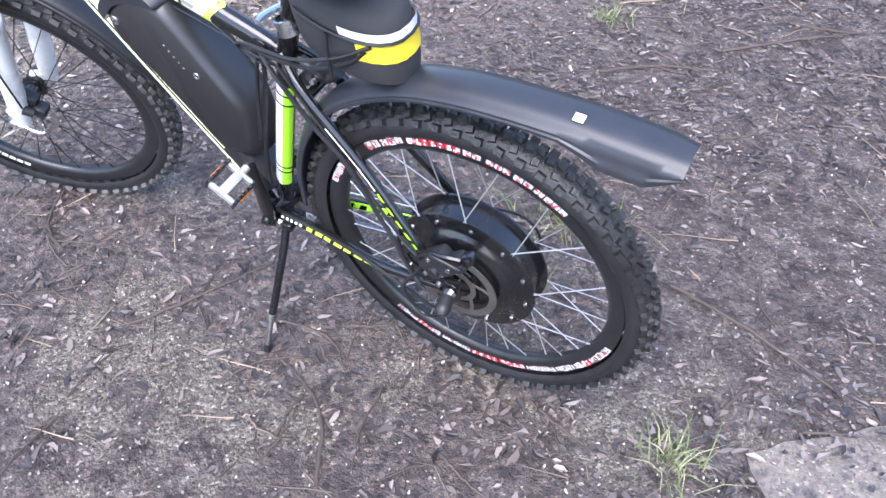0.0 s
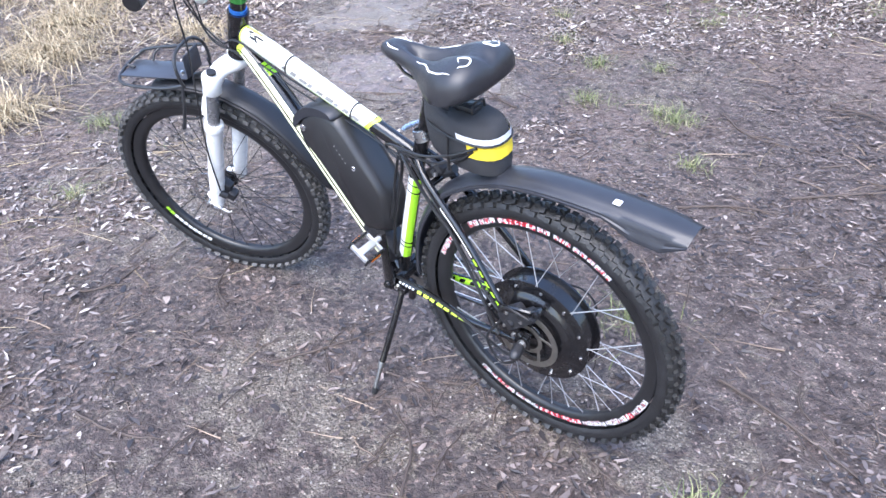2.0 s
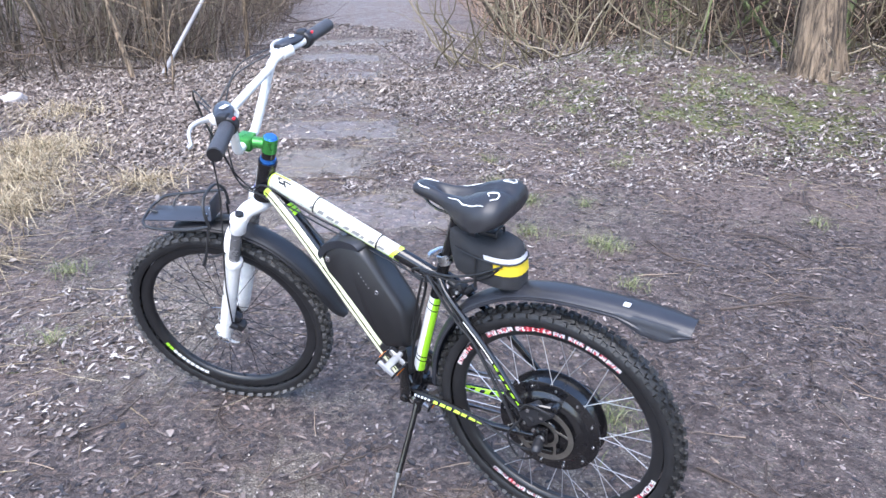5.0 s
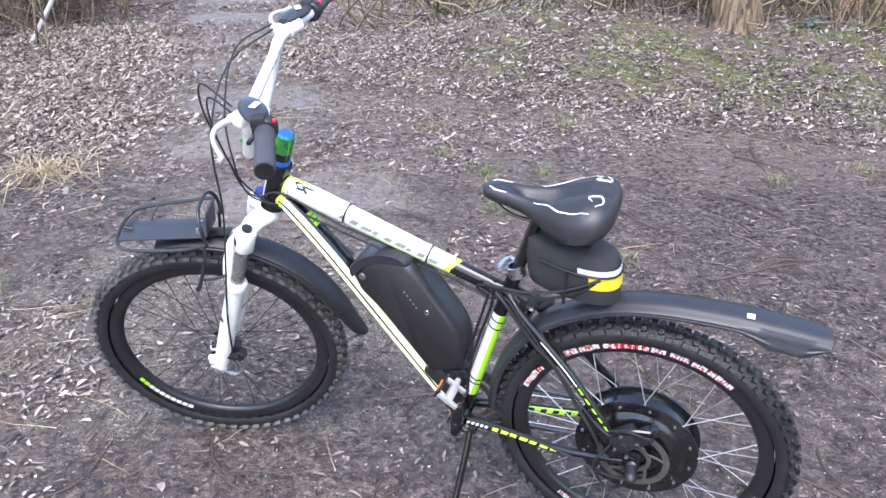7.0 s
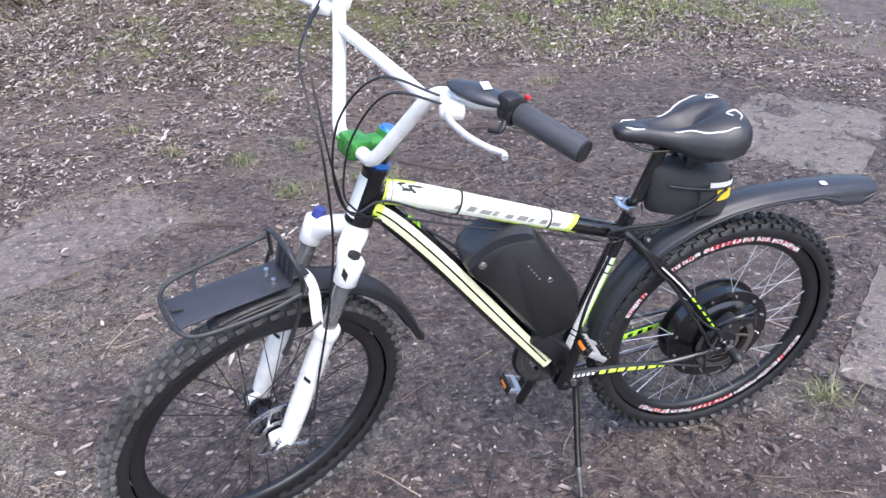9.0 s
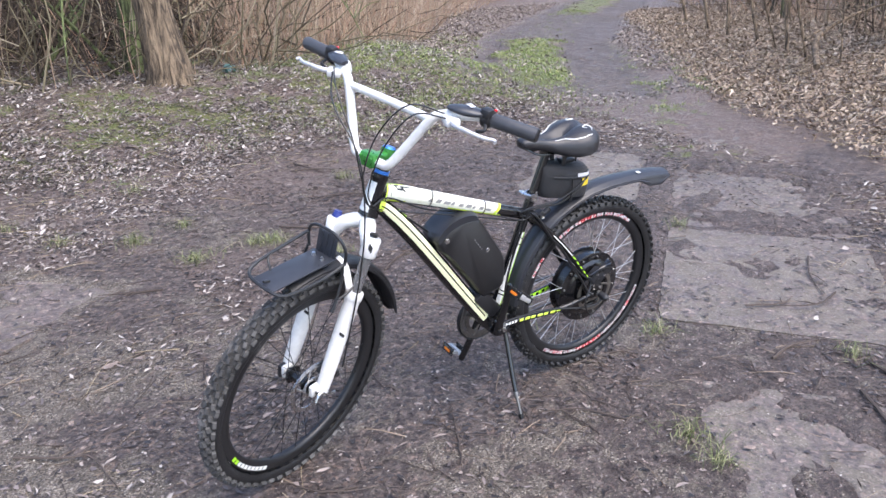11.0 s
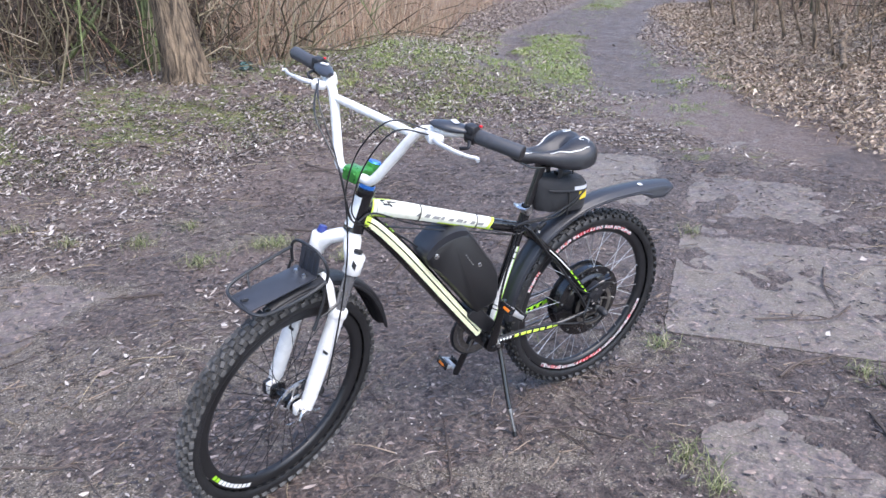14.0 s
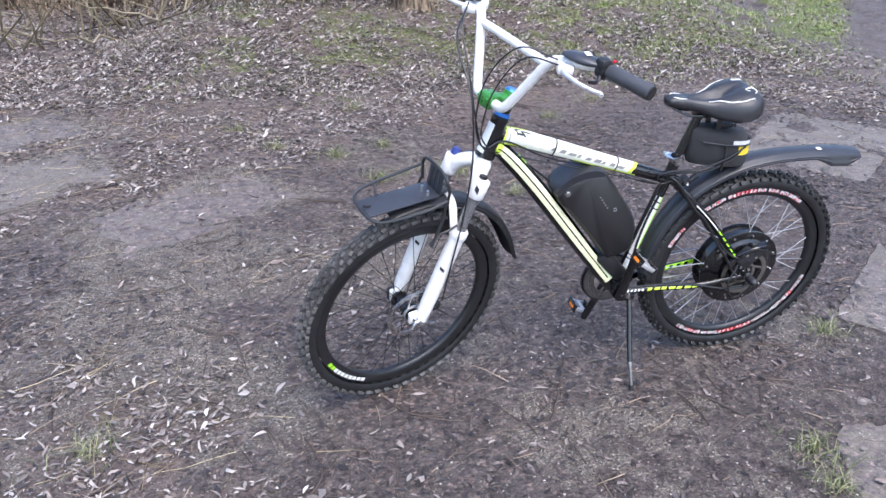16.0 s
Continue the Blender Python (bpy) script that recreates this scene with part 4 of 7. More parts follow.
TWIGS = [
    ([(-0.25, -1.91, 0), (-0.37, -1.92, 0), (-0.5, -1.97, 0)], 0.006), ([(-0.23, -1.14, 0), (-0.29, -1.19, 0), (-0.35, -1.29, 0)], 0.005), ([(0.32, 0.24, 0), (0.28, 0.255, 0), (0.22, 0.25, 0)], 0.004), ([(0.24, 0.25, 0), (0.25, 0.19, 0.004), (0.25, 0.14, 0)], 0.0035),
    ([(0.01, -1.48, 0), (-0.05, -1.465, 0), (-0.11, -1.46, 0)], 0.0035), ([(0.42, -2.21, 0), (0.23, -2.04, 0.004), (-0.07, -2.05, 0)], 0.0065), ([(1.65, -3.98, 0), (1.45, -3.83, 0.005), (1.26, -3.73, 0)], 0.009), ([(-0.14, -3.46, 0), (-0.18, -3.25, 0.01), (-0.24, -3.07, 0)], 0.007),
    ([(-0.05, -3.27, 0), (-0.2, -3.2, 0.012), (-0.34, -3.14, 0)], 0.007), ([(1.89, -0.6, 0), (1.76, -0.5, 0.012), (1.68, -0.45, 0.012), (1.63, -0.26, 0)], 0.006), ([(2.08, -0.09, 0), (2.0, -0.14, 0), (1.92, -0.22, 0)], 0.005), ([(-1.68, -0.25, 0), (-1.5, -0.12, 0), (-1.34, 0.05, 0)], 0.005),
    ([(-1.96, 0.15, 0), (-2.0, 0.26, 0), (-2.02, 0.38, 0)], 0.006), ([(-0.66, 0.3, 0), (-0.8, 0.28, 0), (-0.97, 0.31, 0)], 0.007), ([(0.2, -0.12, 0), (0.21, -0.08, 0), (0.23, -0.03, 0)], 0.003),
    ([(-0.53, -0.35, 0), (-0.5, -0.26, 0), (-0.48, -0.16, 0)], 0.004), ([(0.43, 0.21, 0), (0.37, 0.11, 0), (0.21, 0.0, 0)], 0.003), ([(0.28, -0.05, 0), (0.24, -0.07, 0), (0.21, -0.11, 0)], 0.004),
    ([(-0.15, -0.08, 0), (-0.22, -0.06, 0), (-0.31, -0.04, 0)], 0.004), ([(-0.07, 0.12, 0), (-0.12, 0.14, 0), (-0.18, 0.15, 0)], 0.0035), ([(0.23, 0.31, 0), (0.23, 0.24, 0), (0.25, 0.15, 0)], 0.0035),
    ([(-0.1, 0.1, 0), (-0.02, 0.18, 0), (0.03, 0.27, 0)], 0.003), ([(0.12, 0.05, 0), (0.1, 0.16, 0), (0.06, 0.24, 0)], 0.003),
    ([(-0.3, -0.53, 0), (-0.52, -0.48, 0), (-0.78, -0.39, 0.004)], 0.0055), ([(-0.1, -1.62, 0), (-0.3, -1.8, 0.004), (-0.5, -1.97, 0.01)], 0.006), ([(-0.47, -0.67, 0), (-0.5, -0.57, 0), (-0.64, -0.47, 0)], 0.004),
    ([(0.7, 0.2, 0), (0.62, 0.05, 0), (0.55, -0.12, 0)], 0.005), ([(1.2, -1.66, 0), (1.33, -1.7, 0), (1.47, -1.77, 0)], 0.008), ([(1.02, 0.12, 0), (1.12, 0.08, 0), (1.21, -0.04, 0)], 0.005),
    ([(0.1, 0.3, 0), (0.2, 0.16, 0), (0.34, 0.1, 0)], 0.005), ([(-0.95, -0.05, 0), (-1.1, 0.02, 0), (-1.2, 0.0, 0)], 0.006), ([(-0.72, 0.62, 0.003), (-0.6, 0.8, 0.003), (-0.48, 0.98, 0)], 0.008), ([(-0.95, 0.5, 0), (-0.86, 0.72, 0.01), (-0.75, 0.78, 0)], 0.008),
    ([(-1.4, 0.08, 0), (-1.2, 0.12, 0.01), (-1.05, 0.02, 0)], 0.006), ([(0.2, -1.3, 0), (0.05, -1.42, 0), (-0.1, -1.48, 0)], 0.006), ([(0.3, -3.9, 0), (0.0, -4.1, 0.01), (-0.25, -4.15, 0.01)], 0.01), ([(1.5, -3.9, 0), (1.25, -4.0, 0.01), (1.0, -4.2, 0)], 0.009),
    ([(-0.35, -2.4, 0), (-0.1, -2.55, 0.01), (0.12, -2.5, 0)], 0.008), ([(2.6, -2.0, 0), (2.35, -2.2, 0.01), (2.2, -2.25, 0)], 0.008), ([(1.5, 0.45, 0), (1.4, 0.3, 0), (1.45, 0.12, 0)], 0.005), ([(1.9, 0.0, 0), (1.75, -0.1, 0), (1.65, -0.02, 0)], 0.006),
    ([(0.95, 0.65, 0), (0.8, 0.62, 0), (0.68, 0.55, 0)], 0.005), ([(-2.1, 0.3, 0), (-2.3, 0.05, 0.01), (-2.6, -0.05, 0)], 0.01), ([(-2.4, -0.1, 0), (-2.9, -0.35, 0.01), (-3.2, -0.7, 0)], 0.01), ([(0.42, 0.02, 0), (0.3, 0.0, 0), (0.2, 0.06, 0)], 0.004)]
for k, (p, rad) in enumerate(TWIGS):
    twig(p, rad, k)
r = np.random.RandomState(31)
n = 7500
x, y = r.uniform(-3.2, 4.2, n), r.uniform(-5.5, 1.6, n)
keep = r.rand(n) < (1 - 0.9 * slab_mask(x, y, 0.05)) * (1 - 0.45 * trodden(x, y))
x, y, n = x[keep], y[keep], int(keep.sum())
a, L = r.uniform(0, 2 * math.pi, n), r.uniform(0.04, 0.22, n)
x2, y2 = x + np.cos(a) * L, y + np.sin(a) * L
st = np.stack([x, y, surface(x, y) + 0.003], -1)
en = np.stack([x2, y2, surface(x2, y2) + 0.004], -1)
tagged(stick_mass("twig_litter", st, en, r.uniform(0.001, 0.0032, n), M_TWIG, 0.06, 5), "small broken twigs and stalks strewn on the ground", "twigs", kind="stuff")
r = np.random.RandomState(33)
n = 4200
x, y = r.uniform(-3.2, 4.6, n), r.uniform(-6.0, 1.4, n)
keep = r.rand(n) < (0.1 + 0.9 * covers(x, y)[1]) * (1 - 0.96 * trodden(x, y))
x, y, n = x[keep], y[keep], int(keep.sum())
a, L = r.uniform(0, 2 * math.pi, n), r.uniform(0.04, 0.3, n)
x2, y2 = x + np.cos(a) * L, y + np.sin(a) * L
st = np.stack([x, y, surface(x, y) + 0.005], -1)
en = np.stack([x2, y2, surface(x2, y2) + 0.008], -1)
tagged(stick_mass("straw_litter", st, en, r.uniform(0.0008, 0.002, n), M_STRAW, 0.08, 6), "pale dry stalks strewn among the leaves", "stalks", kind="stuff")
r = np.random.RandomState(34)
n = 7000
x, y = r.uniform(-11, -2.6, n), r.uniform(-11, 1.2, n)
keep = r.rand(n) < covers(x, y)[4]
x, y, n = x[keep], y[keep], int(keep.sum())
a, L = r.uniform(0, 2 * math.pi, n), r.uniform(0.08, 0.45, n)
x2, y2 = x + np.cos(a) * L, y + np.sin(a) * L
st = np.stack([x, y, surface(x, y) + 0.02], -1)
en = np.stack([x2, y2, surface(x2, y2) + r.uniform(0.02, 0.1, n)], -1)
tagged(stick_mass("reed_litter", st, en, r.uniform(0.0015, 0.004, n), M_STRAW, 0.1, 7), "broken dry reeds lying over the leaf bank", "reeds", kind="stuff")


# ---- thicket and trees ----
def along(line, n, r, spread):
    seg = [(Vector((*a, 0)), Vector((*b, 0))) for a, b in zip(line, line[1:])]
    ln = np.array([(b - a).length for a, b in seg])
    w = ln / (1 + np.array([((a + b) / 2).length for a, b in seg]) ** 1.1)
    pick = r.choice(len(seg), n, p=w / w.sum())
    t, off = r.rand(n), np.abs(r.normal(0, spread, n))
    out = np.zeros((n, 2))
    for i in range(n):
        a, b = seg[pick[i]]
        d = (b - a).normalized()
        p = a.lerp(b, t[i]) + Vector((d.y, -d.x, 0)) * -off[i]
        out[i] = p.x, p.y
    return out


def thicket(name, line, n, seed, tall, lean, rad, spread, flip, label, mat=None):
    r = np.random.RandomState(seed)
    p = along(line if not flip else line[::-1], n, r, spread)
    p = p[(r.rand(n) > 0.93) | (np.abs(p[:, 0] - 1.7) > 2.3) | (p[:, 1] > -5.0)]
    n = len(p)
    h = r.uniform(*tall, n)
    st = np.stack([p[:, 0], p[:, 1], height(p[:, 0], p[:, 1]) - 0.03], -1)
    en = st + np.stack([r.normal(0, lean, n) * h, r.normal(0, lean, n) * h, h], -1)
    return tagged(stick_mass(name, st, en, r.uniform(*rad, n), mat or M_STEM, 0.09, seed, 5, 4), label, "thicket", kind="stuff")


thicket("thicket", BRUSH_SOUTH, 3600, 41, (0.6, 2.6), 0.2, (0.003, 0.008), 1.6, False, "dense thicket of dry brown stems and reeds")
thicket("low_thicket", BRUSH_SOUTH, 3200, 42, (0.25, 1.1), 0.6, (0.002, 0.005), 0.8, False, "tangled dry stalks at the thicket's foot")
thicket("thicket", BRUSH_WEST, 1500, 43, (0.8, 3.2), 0.24, (0.004, 0.018), 2.6, True, "leafless brush beside the track", M_STEM_GREY)
thicket("low_thicket", BRUSH_WEST, 1500, 46, (0.3, 1.2), 0.7, (0.002, 0.006), 0.9, True, "tangled dry stalks on the leaf bank")
thicket("thicket", BRUSH_EAST, 2800, 44, (0.6, 2.4), 0.28, (0.003, 0.009), 1.3, False, "leafless dark brown brush beside the lane", M_STEM_DARK)


r = np.random.RandomState(71)
n = 260
x, y = r.uniform(-1.4, 4.2, n), -5.85 - np.abs(r.normal(0, 0.8, n))
st = np.stack([x, y, height(x, y) + r.uniform(0, 1.6, n) * (r.rand(n) > 0.5)], -1)
d = np.stack([r.normal(0, 0.7, n), np.abs(r.normal(0.1, 0.4, n)), r.uniform(0.1, 1.7, n)], -1)
d /= np.linalg.norm(d, axis=1, keepdims=True)
tagged(stick_mass("willow_shoots", st, st + d * r.uniform(0.6, 2.2, (n, 1)), r.uniform(0.004, 0.013, n), M_OLIVE, 0.16, 72, 7, 5), "arching olive willow shoots round the old trunk", "shoots", kind="stuff")


# dense stems added behind the willow; their dark colour stands in for deep shade
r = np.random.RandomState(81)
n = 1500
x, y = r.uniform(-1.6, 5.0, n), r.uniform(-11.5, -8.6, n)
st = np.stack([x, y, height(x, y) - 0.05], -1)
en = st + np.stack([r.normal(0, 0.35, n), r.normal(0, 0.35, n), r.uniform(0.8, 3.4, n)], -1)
tagged(stick_mass("shade_stems", st, en, r.uniform(0.012, 0.04, n), M_SHADE_STEM, 0.12, 82, 5, 5), "dense stems coloured dark as the deep shade behind the willow", "thicket", kind="stuff")


def undergrowth(name, line, n, seed, flip, label):
    """Tangled stems deep in the thicket, coloured dark for the shade in there."""
    r = np.random.RandomState(seed)
    p = along(line if not flip else line[::-1], n, r, 2.6)
    p = p[(r.rand(n) < 0.3) | (p[:, 0] > -0.6)]
    n = len(p)
    d = r.normal(0, 1, (n, 3))
    d[:, 2] = np.abs(d[:, 2]) * 0.7
    d /= np.linalg.norm(d, axis=1, keepdims=True)
    st = np.stack([p[:, 0], p[:, 1], height(p[:, 0], p[:, 1]) + r.uniform(0, 0.9, n) * r.rand(n)], -1)
    return tagged(stick_mass(name, st, st + d * r.uniform(0.4, 1.6, (n, 1)), r.uniform(0.003, 0.012, n), M_SHADE_STEM, 0.15, seed, 4, 4), label, "undergrowth", kind="stuff")


undergrowth("undergrowth", BRUSH_SOUTH, 2600, 61, False, "tangled undergrowth with the thicket's inner shade in its dark colour")
undergrowth("undergrowth", BRUSH_WEST, 3000, 62, True, "tangled undergrowth beside the track, coloured dark for shade")
undergrowth("undergrowth", BRUSH_EAST, 2200, 63, False, "tangled undergrowth beside the lane, coloured dark for shade")


def wood(name, x0, x1, y0, y1, n, seed, tall, rad, label):
    r = np.random.RandomState(seed)
    x, y = r.uniform(x0, x1, n), r.uniform(y0, y1, n)
    keep = (line_distance(x, y, TRACK)[0] > 3.2) & (line_distance(x, y, LANE)[0] > 2.6)
    x, y, n = x[keep], y[keep], int(keep.sum())
    h = r.uniform(*tall, n)
    st = np.stack([x, y, np.zeros(n) - 0.05], -1)
    en = st + np.stack([r.normal(0, 0.12, n) * h, r.normal(0, 0.12, n) * h, h], -1)
    return tagged(stick_mass(name, st, en, r.uniform(*rad, n), M_WOOD, 0.07, seed, 5, 5), label, "wood", kind="stuff")


wood("far_wood", -30, 22, -34, -16, 1400, 51, (3, 8), (0.02, 0.09), "far leafless wood of thin trunks")
wood("far_wood", -34, -9, -16, 6, 900, 52, (3, 7), (0.015, 0.07), "leafless wood west of the track")
wood("far_wood", 9, 26, -14, 6, 700, 53, (3, 7), (0.015, 0.06), "leafless wood east of the lane")


def tree(x, y, r0, tall, lean, seed, mat, label, name="willow_tree"):
    rr = random.Random(seed)
    root = new(name)
    root.location = (x, y, float(height(x, y)) - 0.05)
    p = spline([(0, 0, 0), (lean[0] * 0.3, lean[1] * 0.3, tall * 0.3), (lean[0] * 0.7, lean[1] * 0.7, tall * 0.65), (lean[0], lean[1], tall)], 14)
    tb = Tube(p, [(r0 * 1.5, r0 * 1.5), (r0 * 1.02, r0 * 1.02), (r0 * 0.9, r0 * 0.9), (r0 * 0.6, r0 * 0.6)], (1, 0, 0))
    bm = B()
    rings = []
    seg = 40
    for i in range(len(p)):
        u = i / (len(p) - 1)
        row = []
        for k in range(seg):
            a = 2 * math.pi * k / seg
            q = noise.fractal(Vector((math.cos(a) * 3.2, math.sin(a) * 3.2, u * tall * 0.9 + seed)), 1.0, 2.0, 3)
            ridge = abs(noise.noise(Vector((math.cos(a) * 7, math.sin(a) * 7, u * tall * 1.6 + seed * 3))))
            flare = max(0, 0.12 - u) * 3 * r0 * (0.5 + 0.5 * math.sin(a * 4 + seed))
            row.append(tb.at(u, a, q * r0 * 0.16 - ridge * r0 * 0.24 + flare))
        rings.append(row)
    loft(bm, rings)
    part("trunk", bm, mat, root, smooth=60)
    for b in range(7):
        u = rr.uniform(0.35, 0.98)
        a = rr.uniform(0, 2 * math.pi)
        s = tb.at(u, a, -r0 * 0.3)
        d = Vector((math.cos(a), math.sin(a), rr.uniform(0.2, 0.9))).normalized()
        ln = rr.uniform(0.9, 2.0)
        bm = B()
        e = s + d * ln + Vector((0, 0, -0.2 * ln))
        mid = s.lerp(e, 0.5) + Vector((rr.uniform(-0.1, 0.1), rr.uniform(-0.1, 0.1), 0.18 * ln))
        pipe(bm, [s, mid, e], [r0 * 0.22, r0 * 0.14, r0 * 0.04], 7, 6, (0, 0.3, 1))
        for c in range(3):
            t = rr.uniform(0.3, 0.9)
            c0 = s.lerp(e, t) + Vector((0, 0, 0.18 * ln * math.sin(math.pi * t)))
            c1 = c0 + Vector((rr.uniform(-0.5, 0.5), rr.uniform(-0.5, 0.5), rr.uniform(-0.6, 0.5)))
            pipe(bm, [c0, c0.lerp(c1, 0.5) + Vector((0, 0, 0.06)), c1], [r0 * 0.06, r0 * 0.04, r0 * 0.015], 5, 4, (0, 0.3, 1))
        part("limb", bm, mat, root, smooth=60)
    return tagged(root, label, "tree", "trees along the thicket")


tree(0.17, -5.78, 0.14, 4.6, (0.5, -0.3), 3, M_BARK, "old willow with deeply furrowed brown bark")
tree(0.23, -6.75, 0.13, 5.2, (0.1, -0.3), 5, M_BARK_GREEN, "moss green trunk behind the thicket")
tree(2.4, -8.8, 0.2, 5.0, (0.2, 0.2), 8, M_BARK_GREEN, "mossy trunk inside the thicket")
tree(-7.8, -2.95, 0.18, 4.6, (0.2, 0.1), 6, M_BARK, "slim brown trunk behind the leaf bank")
tree(-8.1, -2.55, 0.12, 4.6, (-0.4, 0.3), 7, M_BARK_GREEN, "slim mossy trunk behind the leaf bank")
tree(7.4, -4.6, 0.09, 3.4, (-0.3, 0.2), 9, M_BARK, "young bare tree leaning beside the lane", "young_tree")


def branch(pts, r0, mat, label, seed, name="branch", side=6):
    rr = random.Random(seed)
    pts = [(x, y + 1.2, z + 0.15) if abs(x) < 4 and y < -6 else (x, y, z) for x, y, z in pts]
    p = spline(pts, 8)
    bm = B()
    Tube(p, [r0, r0 * 0.8, r0 * 0.55, r0 * 0.25], (0, 0, 1)).add(bm, 7)
    for k in range(side):
        i = rr.randrange(2, len(p) - 2)
        d = Vector((rr.uniform(-1, 1), rr.uniform(-1, 1), rr.uniform(-0.5, 0.9))).normalized() * rr.uniform(0.2, 0.7)
        Tube(spline([p[i], p[i] + d * 0.5 + Vector((0, 0, 0.04)), p[i] + d], 4), [r0 * 0.4, r0 * 0.3, r0 * 0.12], (0, 0, 1)).add(bm, 5)
    return tagged(part(name, bm, mat, None, smooth=60), label, "branch", "bare branches at the thicket's edge")


branch([(0.2, -7.5, 2.4), (0.7, -7.0, 1.9), (1.0, -6.7, 1.1), (1.1, -6.6, 0.3)], 0.02, M_BARK_GREEN, "drooping olive willow branch", 1)
branch([(-0.5, -7.3, 2.2), (-1.2, -6.9, 1.8), (-2.2, -6.7, 1.75), (-3.2, -6.7, 1.6)], 0.018, M_BARK_GREEN, "long horizontal willow branch", 2)
branch([(-0.6, -7.3, 2.0), (-1.0, -6.9, 1.5), (-1.5, -6.7, 0.9), (-1.7, -6.6, 0.5)], 0.014, M_BARK_GREEN, "drooping olive willow branch", 3)
branch([(0.4, -7.8, 0.0), (0.9, -7.3, 0.7), (1.5, -7.0, 1.4), (1.9, -6.9, 2.1)], 0.022, M_BARK_GREEN, "slanting bare branch in the thicket", 4)
branch([(1.4, -7.6, 0.0), (1.0, -7.3, 0.8), (0.5, -7.2, 1.6), (0.2, -7.3, 2.4)], 0.018, M_BARK, "slanting bare branch in the thicket", 5)
branch([(-0.9, -7.4, 0.0), (-0.8, -7.2, 0.7), (-1.0, -7.2, 1.4), (-1.3, -7.3, 2.0)], 0.015, M_BARK, "upright shoot beside the willow", 6)
branch([(-5.6, -2.9, 0.3), (-6.3, -3.4, 0.5), (-7.0, -3.5, 0.68), (-7.8, -3.4, 0.85)], 0.035, M_BARK, "fallen grey branch on the leaf bank", 7, "fallen_branch")
branch([(-5.4, -1.9, 0.33), (-6.1, -2.3, 0.42), (-6.9, -2.5, 0.5), (-7.6, -2.3, 0.62)], 0.025, M_BARK, "fallen branch on the leaf bank", 8, "fallen_branch")
branch([(-9.0, -4.6, 0.0), (-9.1, -4.7, 1.0), (-9.0, -4.9, 2.0), (-9.2, -5.0, 3.2)], 0.05, M_BARK, "slim upright stem behind the bank", 9)
branch([(-8.2, -2.2, 0.1), (-8.6, -2.0, 1.0), (-8.7, -1.6, 2.0), (-9.2, -1.5, 3.2)], 0.06, M_BARK_GREEN, "slim upright stem behind the bank", 10)
for k, (x, y, rad, lx) in enumerate([(-6.7, -3.75, 0.03, 0.2), (-7.1, -4.3, 0.045, -0.1), (-7.7, -5.2, 0.04, 0.15), (-8.3, -6.2, 0.05, -0.2), (-8.9, -7.1, 0.05, 0.1), (-7.3, -4.6, 0.022, 0.4), (-9.6, -8.2, 0.05, 0.2), (-6.5, -3.2, 0.02, -0.3), (-7.0, -2.6, 0.035, 0.15)]):
    branch([(x, y, 0.15), (x + lx * 0.7, y - 0.2, 1.2), (x + lx * 0.9, y + 0.1, 2.2), (x + lx * 2, y - 0.3, 3.4)], rad * 0.6, M_BARK, "slim bare sapling behind the leaf bank", 60 + k, "sapling", 5)
branch([(6.5, -3.6, 0.0), (6.9, -3.7, 0.9), (7.2, -4.1, 1.6), (7.8, -4.3, 2.4)], 0.03, M_BARK, "slanting pale stem beside the lane", 11)
branch([(6.1, -3.7, 0.0), (6.0, -3.7, 0.6), (6.2, -3.9, 1.1), (6.1, -4.0, 1.7)], 0.014, M_BARK, "bare sapling beside the lane", 12)
branch([(6.9, -3.0, 0.0), (6.7, -2.8, 0.6), (6.9, -2.7, 1.2), (6.8, -2.4, 1.8)], 0.012, M_BARK, "bare sapling beside the lane", 13)


def plastic_scrap(x, y, s):
    bm = B()
    bmesh.ops.create_icosphere(bm, subdivisions=3, radius=s)
    for v in bm.verts:
        v.co += v.co.normalized() * (noise.noise(v.co * 22) * 0.5 + abs(noise.noise(v.co * 50)) * 0.3) * s
        v.co.z *= 0.7
    ob = part("plastic_scrap", bm, M_TEAL, None, smooth=25)
    ob.location = (x, y, float(surface(x, y)) + s * 0.5)
    return tagged(ob, "crumpled teal plastic scrap beside the old willow", "litter")


plastic_scrap(-0.44, -6.0, 0.065)


def pale_stone(x, y, s, seed):
    bm = B()
    bmesh.ops.create_icosphere(bm, subdivisions=3, radius=s)
    for v in bm.verts:
        v.co += v.co.normalized() * noise.noise(v.co * 14 + Vector((seed, 0, 0))) * s * 0.35
        v.co.z *= 0.55
    ob = part("stone", bm, M_STONE, None, smooth=60)
    ob.location = (x, y, float(surface(x, y)) + s * 0.3)
    return tagged(ob, "pale rounded stone lying in dry grass", "stone")


pale_stone(6.42, -2.26, 0.11, 1)
branch([(6.43, -3.87, -0.05), (6.08, -4.27, 0.75), (5.73, -4.67, 1.55), (5.33, -5.12, 2.5)], 0.026, M_POLE, "smooth grey leaning pole beside the lane", 21, "pole", 0)
branch([(6.45, -5.2, 0.0), (6.5, -5.3, 0.9), (6.6, -5.5, 1.9), (6.6, -5.6, 2.9)], 0.03, M_BARK, "slim reddish upright stem beside the lane", 22, "branch", 3)
branch([(3.5, -8.4, 0.0), (3.55, -8.5, 0.8), (3.6, -8.7, 1.7), (3.5, -9.0, 2.7)], 0.04, M_BARK, "slim bare sapling at the thicket's edge", 23, "branch", 5)
branch([(4.7, -9.6, 0.0), (4.6, -9.8, 0.9), (4.7, -10.0, 1.8), (4.9, -10.3, 2.8)], 0.035, M_BARK, "slim bare sapling at the thicket's edge", 24, "branch", 5)
